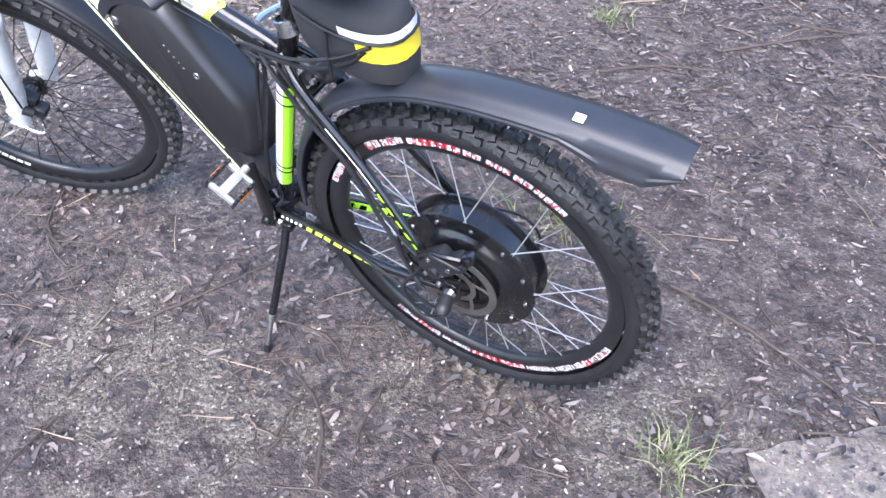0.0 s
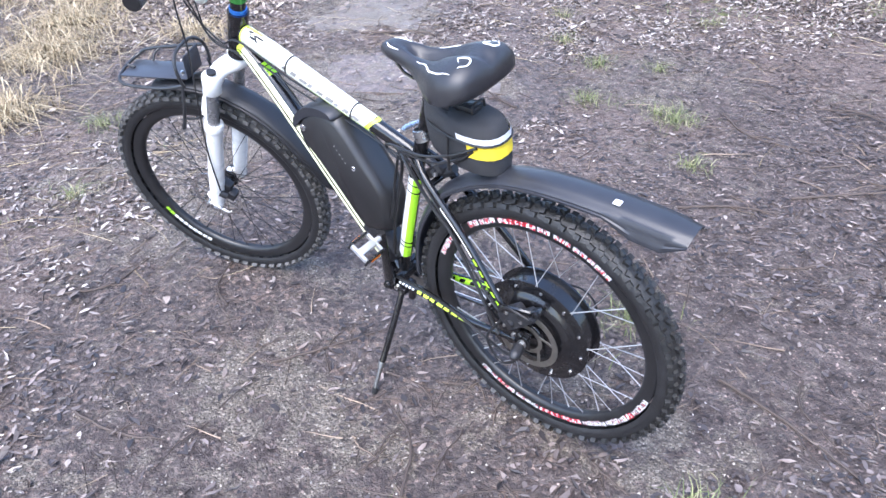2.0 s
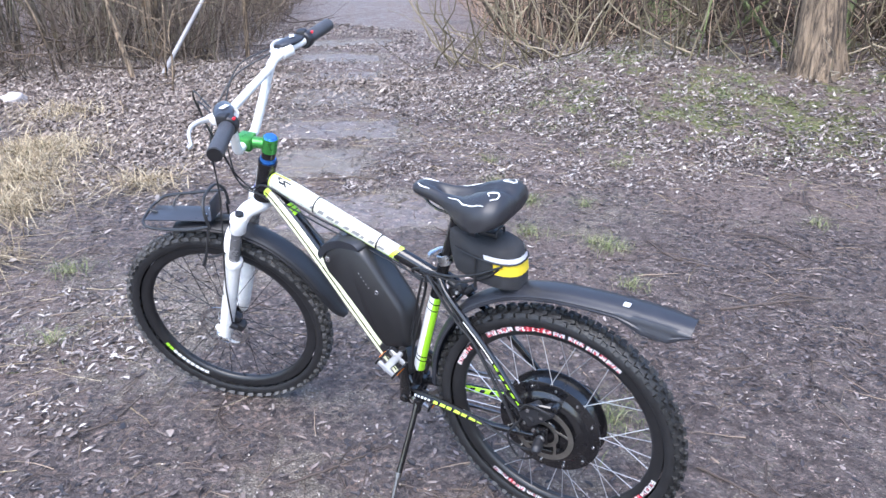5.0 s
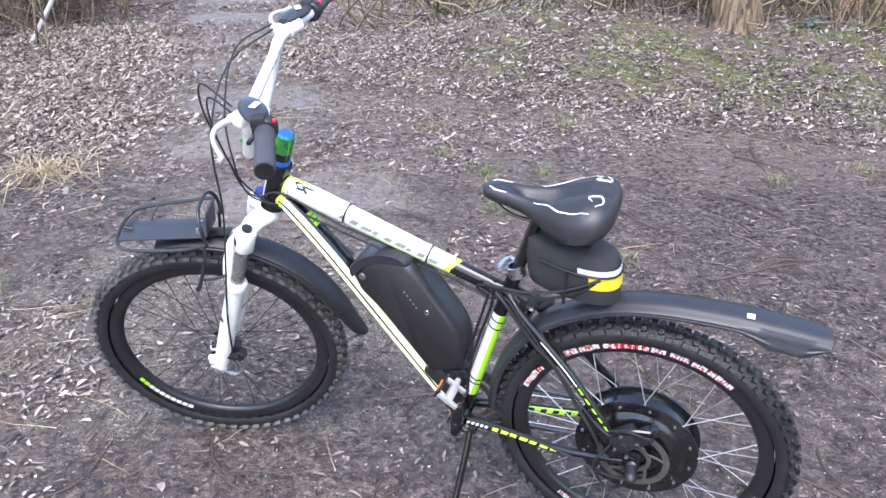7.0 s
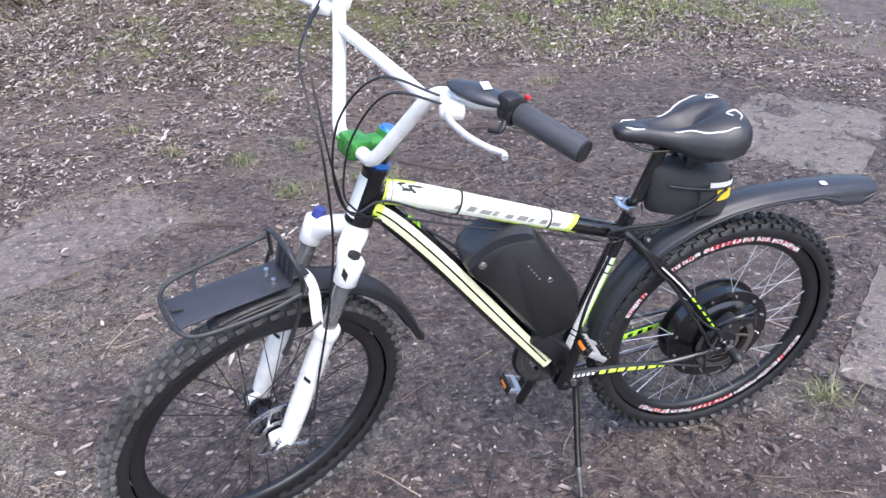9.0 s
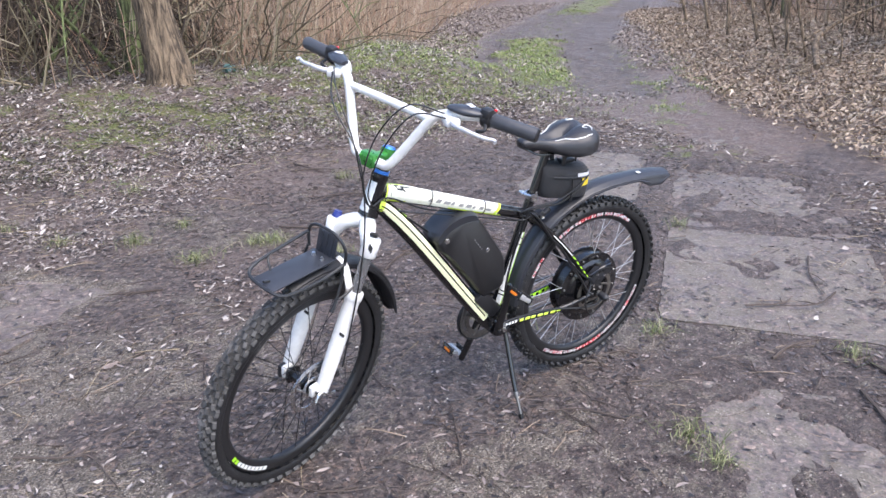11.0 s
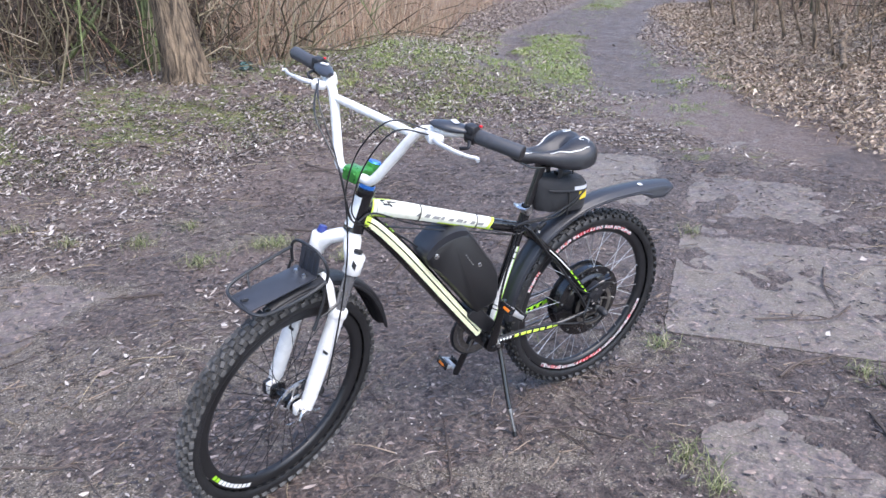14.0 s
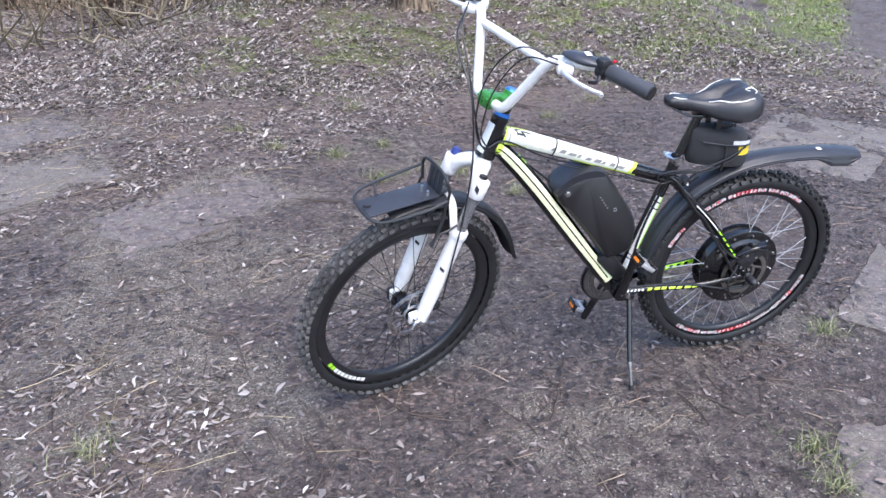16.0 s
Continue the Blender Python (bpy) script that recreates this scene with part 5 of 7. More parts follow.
branch([(1.4, -8.0, 0.0), (1.0, -7.9, 0.5), (0.5, -8.0, 1.2), (0.2, -8.4, 2.2)], 0.03, M_BARK_GREEN, "slanting mossy sapling beside the willow", 25, "branch", 6)
branch([(5.66, -3.43, 0.0), (5.7, -3.5, 0.3), (5.8, -3.6, 0.6), (5.75, -3.8, 1.0)], 0.012, M_BARK, "bare little bush beside the lane", 26, "bush", 14)


def crumpled_leaf(x, y, s, seed, turn):
    bm = B()
    rr = random.Random(seed)
    grid = [[bm.verts.new(((i / 8 - 0.5) * 2 * s, (j / 5 - 0.5) * s * math.sin(math.pi * (0.12 + 0.76 * i / 8)), s * 0.35 * abs(noise.noise(Vector((i * 0.55, j * 0.6, seed)))) + 0.1 * s * abs(j - 2.5) / 2.5)) for j in range(6)] for i in range(9)]
    for i in range(8):
        for j in range(5):
            bm.faces.new((grid[i][j], grid[i + 1][j], grid[i + 1][j + 1], grid[i][j + 1]))
    out = bmesh.ops.extrude_face_region(bm, geom=bm.faces[:])
    bmesh.ops.translate(bm, verts=[v for v in out["geom"] if isinstance(v, bmesh.types.BMVert)], vec=(0, 0, -0.001))
    ob = part("dead_leaf", bm, M_PALE_LEAF, None, smooth=50)
    ob.matrix_basis = pose(x, y, float(surface(x, y)) + 0.004, 0, 0, turn)
    return tagged(ob, "large pale crumpled dead leaf on the mud", "leaf", "large dead leaves on the track")


for k, (x, y, s, a) in enumerate([(1.53, -1.03, 0.05, 20), (1.56, -0.95, 0.03, 80), (1.05, -1.6, 0.035, 120), (-0.12, 0.62, 0.026, 150), (0.0, 0.5, 0.022, 60), (-0.55, 0.42, 0.026, 20), (-0.62, 0.47, 0.022, 100), (2.1, -0.9, 0.035, 35), (1.9, -1.6, 0.035, 140)]):
    crumpled_leaf(x, y, s * 0.7, 300 + k, a)


# ---- the bicycle: x ahead, y to its left, z up; origin under the rear axle ----
bike = new("electric_bicycle")
bike.matrix_basis = pose(-0.008, -0.113, 0.0, 0, 0, 1.8) @ pose(0, 0, 0, -6.3, 0, 0)
tagged(bike, "black and white electric mountain bike propped on its kickstand", "bicycle")
HEAD = Vector((0.872, 0, 0.868))
AXIS = Vector((-0.334, 0, 0.9426))
STEER = Matrix.Translation(HEAD) @ Matrix.Rotation(radians(20.9), 4, AXIS) @ Matrix.Translation(-HEAD)
REAR = Vector((0.0, 0, WHEEL_R))
FRONT = Vector((1.13, 0, WHEEL_R))
FORK = Vector((-0.3508, 0, 0.9364))
BB = Vector((0.425, 0, 0.302))


def tyre(parent, seed):
    """Carcass, and its tread of rows of knobs."""
    bm = B()
    prof = []
    for k in range(17):
        a = radians(-128 + 256 * k / 16)
        prof.append((0.3095 + 0.0255 * math.cos(a), 0.0265 * math.sin(a)))
    turned(bm, prof, 96)
    t = part("tyre", bm, M_RUBBER, parent, "black rubber tyre with a dull sidewall")
    bm = B()
    turned(bm, [(0.3095 + 0.0262 * math.cos(radians(q)), 0.0272 * math.sin(radians(q))) for q in range(-66, 67, 11)], 96)
    part("tread_base", bm, M_TREAD_DUST if seed == 2 else M_RUBBER_REAR, t, "muddy rubber between the knobs")
    bm = B()
    rr = random.Random(seed)
    big = 1.25 if seed == 2 else 1.0
    rows = [(10, 60, 0.015 * big, 0.01), (-10, 60, 0.015 * big, 0.01), (34, 60, 0.0135 * big, 0.0115), (-34, 60, 0.0135 * big, 0.0115), (58, 60, 0.016 * big, 0.012), (-58, 60, 0.016 * big, 0.012)]
    for ang, cnt, ln, wd in rows:
        for k in range(cnt):
            b = 2 * math.pi * (k + (0.5 if ang in (-10, 34, -34) else 0)) / cnt
            a = radians(ang)
            hgt = 0.0105 if abs(ang) < 40 else 0.0125
            c = Vector((0.3095 + 0.0285 * math.cos(a), 0.029 * math.sin(a), 0))
            m = Matrix.Rotation(-b, 4, "Y") @ Matrix.Translation(c) @ Matrix.Rotation(a, 4, "Z")
            m = m @ Matrix.Rotation(radians(rr.uniform(-6, 6) + (16 if ang > 0 else -16) * (abs(ang) < 40)), 4, "X")
            vs = []
            for sx, sy, sz in ((-1, -1, -1), (-1, 1, -1), (-1, 1, 1), (-1, -1, 1), (1, -1, -1), (1, 1, -1), (1, 1, 1), (1, -1, 1)):
                tp = 0.8 if sx > 0 else 1.0
                vs.append(bm.verts.new(m @ Vector((sx * hgt / 2, sy * wd / 2 * tp, sz * ln / 2 * tp))))
            for q in ((0, 1, 2, 3), (7, 6, 5, 4), (0, 4, 5, 1), (1, 5, 6, 2), (2, 6, 7, 3), (3, 7, 4, 0)):
                bm.faces.new([vs[i] for i in q])
    tagged(part("tread", bm, M_RUBBER_DUSTY if seed == 2 else M_RUBBER_REAR, t, "chunky knobs of the tyre, dusty with dried mud", smooth=0), kind="stuff")
    bm = B()
    for k in range(30):
        b = radians(200 + k * 1.6)
        if k % 5 == 4:
            continue
        for s in (1,):
            c = [(0.3055 - 0.002, 0.0268), (0.3055 + 0.002, 0.0268)]
            q = []
            for rad, yy in c:
                for db in (-0.008, 0.008):
                    q.append(bm.verts.new((rad * math.cos(b + db), yy, rad * math.sin(b + db))))
            bm.faces.new((q[0], q[1], q[3], q[2]))
    part("sidewall_lettering", bm, M_PLASTIC, t, "raised grey lettering on the sidewall", smooth=0)
    return t


def rim_mesh():
    bm = B()
    turned(bm, [(0.2905, 0.0125), (0.2905, 0.0145), (0.272, 0.0145), (0.262, 0.010), (0.2585, 0.004), (0.2585, -0.004), (0.262, -0.010), (0.272, -0.0145), (0.2905, -0.0145), (0.2905, -0.0125), (0.279, -0.011), (0.279, 0.011)], 96, closed=True)
    return bm


def rim_arc(bm, a0, a1, y=0.0151, r0=0.275, r1=0.289, n=10):
    g = []
    for k in range(n + 1):
        a = radians(a0 + (a1 - a0) * k / n)
        g.append([bm.verts.new((r0 * math.cos(a), y * (0.97 if 0.0 else 1), r0 * math.sin(a))), bm.verts.new((r1 * math.cos(a), y, r1 * math.sin(a)))])
    for p, q in zip(g, g[1:]):
        bm.faces.new((p[0], q[0], q[1], p[1]))
    return bm


def spoke_set(parent, count, hub_r, hub_y, mat, rad, cross):
    """Each spoke is an object; the two lefts and the two rights share their mesh."""
    meshes = {}
    for k in range(count):
        s = 1 if k % 2 == 0 else -1
        lean = cross * (1 if (k // 2) % 2 == 0 else -1)
        key = (s, lean)
        if key not in meshes:
            bm = B()
            end = Vector((0.2595, 0.003 * s, 0))
            beg = Vector((hub_r * math.cos(radians(lean)), hub_y * s, hub_r * math.sin(radians(lean))))
            pipe(bm, [beg, beg.lerp(end, 0.93)], rad, 6, 0, (0, 1, 0.1))
            pipe(bm, [beg.lerp(end, 0.94), end], rad * 1.5, 6, 0, (0, 1, 0.1))
            bmesh.ops.recalc_face_normals(bm, faces=bm.faces[:])
            me = bpy.data.meshes.new("spoke")
            bm.to_mesh(me)
            bm.free()
            meshes[key] = finish(me, mat)
        ob = new("spoke", meshes[key])
        ob.parent = parent
        ob.matrix_basis = Matrix.Rotation(-2 * math.pi * (k + 0.3) / count, 4, "Y")


def disc(bm, r, y, hub=0.022, arms=6):
    turned(bm, [(r, y - 0.001), (r, y + 0.001), (r - 0.014, y + 0.001), (r - 0.014, y - 0.001)], 64, closed=True)
    turned(bm, [(hub + 0.01, y - 0.001), (hub + 0.01, y + 0.001), (hub, y + 0.001), (hub, y - 0.001)], 32, closed=True)
    for k in range(arms):
        a = 2 * math.pi * k / arms
        p = [Vector((q * math.cos(a + t), y, q * math.sin(a + t))) for q, t in ((hub + 0.006, 0.0), ((hub + r) / 2, 0.35), (r - 0.012, 0.5))]
        Tube(spline(p, 4), (0.001, 0.004), (0, 1, 0)).add(bm, 8)
    return bm


def rear_wheel():
    w = part("rear_wheel", rim_mesh(), M_RIM, bike, "black rim with red and white decals", pose(*REAR, 0, 0, 0))
    tyre(w, 1)
    spoke_set(w, 36, 0.13, 0.028, M_SPOKE, 0.00115, 12)
    cut = random.Random(5)
    # decals on the upper and lower part of the left face: from, to, colour
    for a0, a1, c in ((21, 33, "w"), (33.4, 37, "r"), (51, 58, "w"), (58.6, 68.6, "w"), (70, 90, "r"), (90.6, 97, "w"), (98.5, 107, "w"), (108, 115, "w"), (115.3, 119, "r"), (119.3, 128, "w"),
                      (195, 209, "w"), (209.4, 214, "r"), (214.4, 229, "w"), (229.6, 244, "w"), (245, 257, "r"), (257.6, 270, "r"), (270.6, 284, "w"), (285, 291, "w"), (291.4, 296, "r"), (296.4, 307, "w")):
        n = max(2, int((a1 - a0) / 2.6))
        bm = B()
        for j in range(n):
            b0, b1 = a0 + (a1 - a0) * j / n, a0 + (a1 - a0) * (j + 0.88) / n
            lo, hi = cut.uniform(0.2745, 0.2775), cut.uniform(0.2865, 0.2895)
            rim_arc(bm, b0, b1, 0.0151, lo, hi, 4)
            if cut.random() < 0.6:
                rim_arc(bm, b0 + 0.4, b0 + 0.4 + cut.uniform(0.5, 1.2), 0.0149, lo - 0.001, hi + 0.0008, 2)
        part("rim_decal", bm, M_RIM_RED if c == "r" else M_RIM_WHITE, w, "red decal" if c == "r" else "white decal", smooth=0)
        bm = B()
        for j in range(n):
            s0 = a0 + (a1 - a0) * (j + 0.3) / n
            rim_arc(bm, s0, s0 + cut.uniform(0.5, 1.0), 0.0155, 0.2765, 0.2805 + 0.003 * (j % 2), 2)
            if cut.random() < 0.7:
                rim_arc(bm, s0 + 0.2, s0 + 1.1, 0.0155, 0.284, 0.2865, 2)
        tagged(part("decal_lettering", bm, (M_RED if cut.random() < 0.4 else M_RIM) if c == "w" else M_DECAL_WHITE, w, smooth=0), kind="stuff")
    bm = B()
    shell = [(0.0, 0.052), (0.03, 0.05), (0.034, 0.046), (0.058, 0.045), (0.06, 0.0425), (0.064, 0.0425), (0.067, 0.0445), (0.094, 0.042), (0.104, 0.036), (0.109, 0.031), (0.113, 0.0295), (0.133, 0.029), (0.1375, 0.027), (0.1375, 0.0225), (0.126, 0.02)]
    turned(bm, shell + [(q, -y) for q, y in shell[::-1]], 80)
    part("hub_motor", bm, M_MOTOR, w, "large black cast hub motor")
    for s in (1, -1):
        for k in range(12):
            a = 2 * math.pi * (k + 0.3) / 12
            part("cover_bolt", bolt(B(), (0.123 * math.cos(a), 0.0293 * s, 0.123 * math.sin(a)), (0, s, 0), 0.0042, 0.0035), M_STEEL, w)
    part("brake_disc", disc(B(), 0.08, 0.058, 0.03, 5), M_DISC, w, "slotted steel brake disc")
    bm = B()
    for k, q in enumerate((0.04, 0.035, 0.031, 0.028)):
        turned(bm, [(q, -0.053 - k * 0.004), (q, -0.0545 - k * 0.004), (0.015, -0.0545 - k * 0.004), (0.015, -0.053 - k * 0.004)], 36, closed=True)
    part("cassette", bm, M_CHAIN, w, "oily steel sprockets")
    bm = B()
    pipe(bm, [(0, -0.098, 0), (0, 0.098, 0)], 0.006, 10, 0, (1, 0, 0))
    bolt(bm, (0, 0.078, 0), (0, 1, 0), 0.012, 0.01)
    part("axle", bm, M_STEEL, w, "steel axle with nut")
    bm = B()
    pipe(bm, [(0.0, 0.088, 0.0), (-0.004, 0.112, -0.004), (-0.006, 0.122, -0.008)], [0.013, 0.014, 0.009], 12, 5, (1, 0, 0))
    part("axle_cap", bm, M_PLASTIC, w, "grey rubber axle cap")


def front_wheel():
    m = STEER @ pose(*FRONT, 0, 0, 0) @ Matrix.Scale(1.015, 4)
    w = part("front_wheel", rim_mesh(), M_RIM, bike, "black front rim with a few white decals", m)
    tyre(w, 2)
    spoke_set(w, 32, 0.024, 0.03, M_SPOKE_BLACK, 0.0011, 60)
    for lo, kinds in ((300, "wwwwwwwwgg"),):
        a = lo
        for c in kinds:
            part("rim_decal", rim_arc(B(), a, a + 3.0, r0=0.272, r1=0.2845), M_LIME if c == "g" else M_DECAL_WHITE, w, "small decal", smooth=0)
            a += 3.7
    bm = B()
    turned(bm, [(0.0, 0.05), (0.013, 0.05), (0.013, 0.04), (0.027, 0.034), (0.028, 0.03), (0.017, 0.026), (0.016, -0.026), (0.028, -0.03), (0.027, -0.034), (0.013, -0.04), (0.013, -0.05), (0, -0.05)], 32)
    part("hub", bm, M_BLACK, w, "black front hub")
    part("brake_disc", disc(B(), 0.08, 0.043, 0.022), M_STEEL, w, "slotted steel brake disc")


rear_wheel()
front_wheel()


# the frame and what is fixed to it
def bike_frame():
    tt = Tube(spline([(0.866, 0, 0.872), (0.78, 0, 0.85), (0.55, 0, 0.77), (0.314, 0, 0.69)], 10), [(0.019, 0.026), (0.021, 0.026), (0.019, 0.022), (0.016, 0.018)])
    dt = Tube(spline([(0.878, 0, 0.838), (0.84, 0, 0.818), (0.74, 0, 0.705), (0.58, 0, 0.498), (BB.x + 0.012, 0, BB.z + 0.012)], 10), [(0.02, 0.02), (0.024, 0.026), (0.026, 0.028), (0.026, 0.026)])
    stb = Tube(spline([BB, (0.362, 0, 0.53), (0.298, 0, 0.745)], 10), 0.0165)
    hd = Tube([HEAD + AXIS * -0.062, HEAD + AXIS * -0.04, HEAD + AXIS * 0.04, HEAD + AXIS * 0.052], [0.029, 0.0265, 0.0245, 0.0265])
    bm = B()
    for t in (tt, dt, stb, hd):
        t.add(bm, 20)
    pipe(bm, [BB + Vector((0, -0.037, 0)), BB + Vector((0, 0.037, 0))], 0.023, 20, 0, (1, 0, 0))
    stays = {}
    for s in (1, -1):
        cs = Tube(spline([(BB.x - 0.005, 0.03 * s, BB.z), (0.3, 0.045 * s, 0.312), (0.16, 0.064 * s, 0.318), (0.02, 0.07 * s, 0.34)], 8), [(0.011, 0.014), (0.01, 0.012), (0.009, 0.01), (0.008, 0.009)])
        ss = Tube(spline([(0.315, 0.014 * s, 0.7), (0.27, 0.034 * s, 0.655), (0.16, 0.05 * s, 0.545), (0.075, 0.064 * s, 0.44), (0.01, 0.07 * s, 0.355)], 8), [(0.01, 0.012), (0.009, 0.011), (0.008, 0.009)])
        cs.add(bm, 12)
        ss.add(bm, 12)
        stays[s] = (cs, ss)
        block(bm, (0.006, 0.071 * s, 0.35), (0.045, 0.006, 0.05), 0.002)
    pipe(bm, [(0.262, -0.034, 0.65), (0.262, 0.034, 0.65)], 0.008, 10, 0, (1, 0, 0))
    f = part("bike_frame", bm, M_BLACK, bike, "glossy black aluminium frame")

    def decal(tube, u0, u1, a0, a1, mat, off=0.0007, slant=0.0, label="", nu=18, na=6):
        part("decal", tube.patch(B(), u0, u1, a0, a1, off, nu, na, slant), mat, f, label)

    for lo, hi in ((-42, 90.5), (89.5, 222)):
        decal(tt, 0.12, 0.82, lo, hi, M_TUBE_WHITE, label="white decal on the top tube", nu=28, na=8)
    decal(tt, 0.13, 0.32, 80, 100, M_YELLOW, 0.001, label="yellow line along the top tube", nu=20)
    for lo, hi in ((-46, -30), (210, 226)):
        decal(tt, 0.13, 0.34, lo, hi, M_YELLOW, 0.0009, label="yellow edge line", nu=12)
        decal(tt, 0.56, 0.84, lo, hi, M_YELLOW, 0.0009, label="yellow edge line", nu=12)
    for lo, hi in ((-40, 90), (90, 220)):
        decal(tt, 0.1, 0.128, lo, hi, M_YELLOW, 0.0011, 0.05 if lo < 0 else -0.05, "yellow wedge")
        decal(tt, 0.81, 0.826, lo, hi, M_YELLOW, 0.0011, 0.03 if lo < 0 else -0.03, "yellow wedge")
    for flip in (False, True):
        side = (lambda a: 180 - a) if flip else (lambda a: a)
        for u0, u1, a0, a1, sl in ((0.215, 0.262, 62, 76, 0.03), (0.235, 0.25, 40, 64, -0.035), (0.245, 0.3, 34, 48, 0.02), (0.275, 0.345, 56, 68, 0.03), (0.29, 0.31, 30, 58, -0.03)):
            lo, hi = sorted((side(a0), side(a1)))
            decal(tt, u0, u1, lo, hi, M_PLASTIC, 0.0013, -sl if flip else sl, "dark brush stroke of the logo shape", 5, 3)
        for k in range(9):
            lo, hi = sorted((side(-8), side(14 + 5 * (k % 2))))
            u = 0.46 + k * 0.036
            decal(tt, u, u + 0.014 + 0.008 * (k % 3), lo, hi, M_LETTER, 0.0012, 0.008, "dark grey lettering bar", 3, 3)
        for k in range(8):
            lo, hi = sorted((side(44), side(68 + 4 * (k % 2))))
            u = 0.48 + k * 0.036
            decal(tt, u, u + 0.018 + 0.006 * (k % 2), lo, hi, M_REFLECT, 0.0012, 0.01, "pale grey lettering bar", 3, 3)
    for u in (0.17, 0.47, 0.74):
        part("cable_tie", tt.patch(B(), u, u + 0.006, 0, 360, 0.0022, 1, 24), M_CABLE, f, "black cable tie round the top tube")
    for lo, hi in ((-24, 44), (136, 204)):
        decal(dt, 0.12, 0.955, lo, hi, M_CREAM, label="pale yellow side decal", nu=40)
        mid = (lo + hi) / 2
        decal(dt, 0.13, 0.94, mid - 5, mid + 3, M_BLACK, 0.0012, label="black pinstripe", nu=40, na=3)
        decal(dt, 0.08, 0.19, lo - 6, hi + 6, M_YELLOW, 0.001, label="yellow flash")
    for k in range(3):
        decal(dt, 0.33 + 0.022 * k, 0.348 + 0.022 * k, 60, 120, M_LIME, 0.0012, label="lime stripe", nu=3)
    decal(stb, 0.16, 0.74, -84, -16, M_LIME, label="lime decal on the seat tube")
    decal(stb, 0.16, 0.74, -16, 52, M_DECAL_WHITE, label="white decal on the seat tube")
    for k in range(4):
        decal(stb, (0.24, 0.27, 0.64, 0.69)[k], (0.248, 0.278, 0.648, 0.698)[k], -84, 52, M_BLACK, 0.0012, 0.02, "black slash", 2)
    for s in (1, -1):
        cs, ss = stays[s]
        a0, a1 = ((-4, 40) if s > 0 else (140, 184))
        c0, c1 = ((-8, 24) if s > 0 else (156, 188))
        for k in range(5):
            decal(cs, 0.06 + k * 0.034, 0.08 + k * 0.034, a0 + 8, a1 - 6, M_DECAL_WHITE, 0.0007, 0.008, "white lettering bar", 2, 3)
        for k in range(7):
            decal(cs, 0.25 + k * 0.06, 0.29 + k * 0.06 + 0.008 * (k % 2), a0, a1, M_YELLOW, 0.0008, 0.01, "lime lettering bar", 3)
        decal(ss, 0.36, 0.56, c0 + 6, c1 - 10, M_DECAL_WHITE, label="white line on the seat stay")
        decal(ss, 0.57, 0.86, c0 + 4, c1 - 4, M_LIME, label="lime line on the seat stay")
        for k in range(5):
            decal(ss, 0.6 + k * 0.05, 0.62 + k * 0.05, c0 + 2, c1 - 2, M_BLACK, 0.001, 0.01, "black lettering bar", 3)
    decal(stays[-1][0], 0.3, 0.78, -30, 60, M_LIME, label="lime panel on the inner stay")
    for k in range(6):
        decal(stays[-1][0], 0.34 + k * 0.07, 0.375 + k * 0.07, -12, 42, M_BLACK, 0.0012, 0.012, "black lettering bar", 3)
    bm = B()
    turned(bm, [(0.0165, -0.013), (0.0205, -0.013), (0.0205, 0.013), (0.0165, 0.013)], 24)
    part("seat_clamp", bm, M_STEEL, bike, "silver quick release seat clamp", pose(0.296, 0, 0.752, 90, 0, 0) @ pose(0, 0, 0, 0, 0, 0) @ Matrix.Rotation(radians(-16), 4, "Z"))
    bm = B()
    pipe(bm, [(0.3, -0.026, 0.756), (0.322, -0.03, 0.76), (0.33, 0.012, 0.765), (0.325, 0.034, 0.768)], [0.005, 0.005, 0.006, 0.004], 8, 5, (0, 0, 1))
    part("clamp_lever", bm, M_STEEL, bike, "silver clamp lever")
    for u, mat in ((0.056, M_BLACK), (0.067, M_BLUE_ANOD)):
        bm = B()
        pipe(bm, [HEAD + AXIS * (u - 0.004), HEAD + AXIS * (u + 0.006)], 0.0265 if u < 0.06 else 0.0215, 24)
        part("headset_ring", bm, mat, bike, "blue headset spacer" if u > 0.06 else "black headset cup")
    part("head_badge", hd.patch(B(), 0.2, 0.66, 38, 118, 0.001), M_DECAL_WHITE, f, "white head badge shape")


bike_frame()


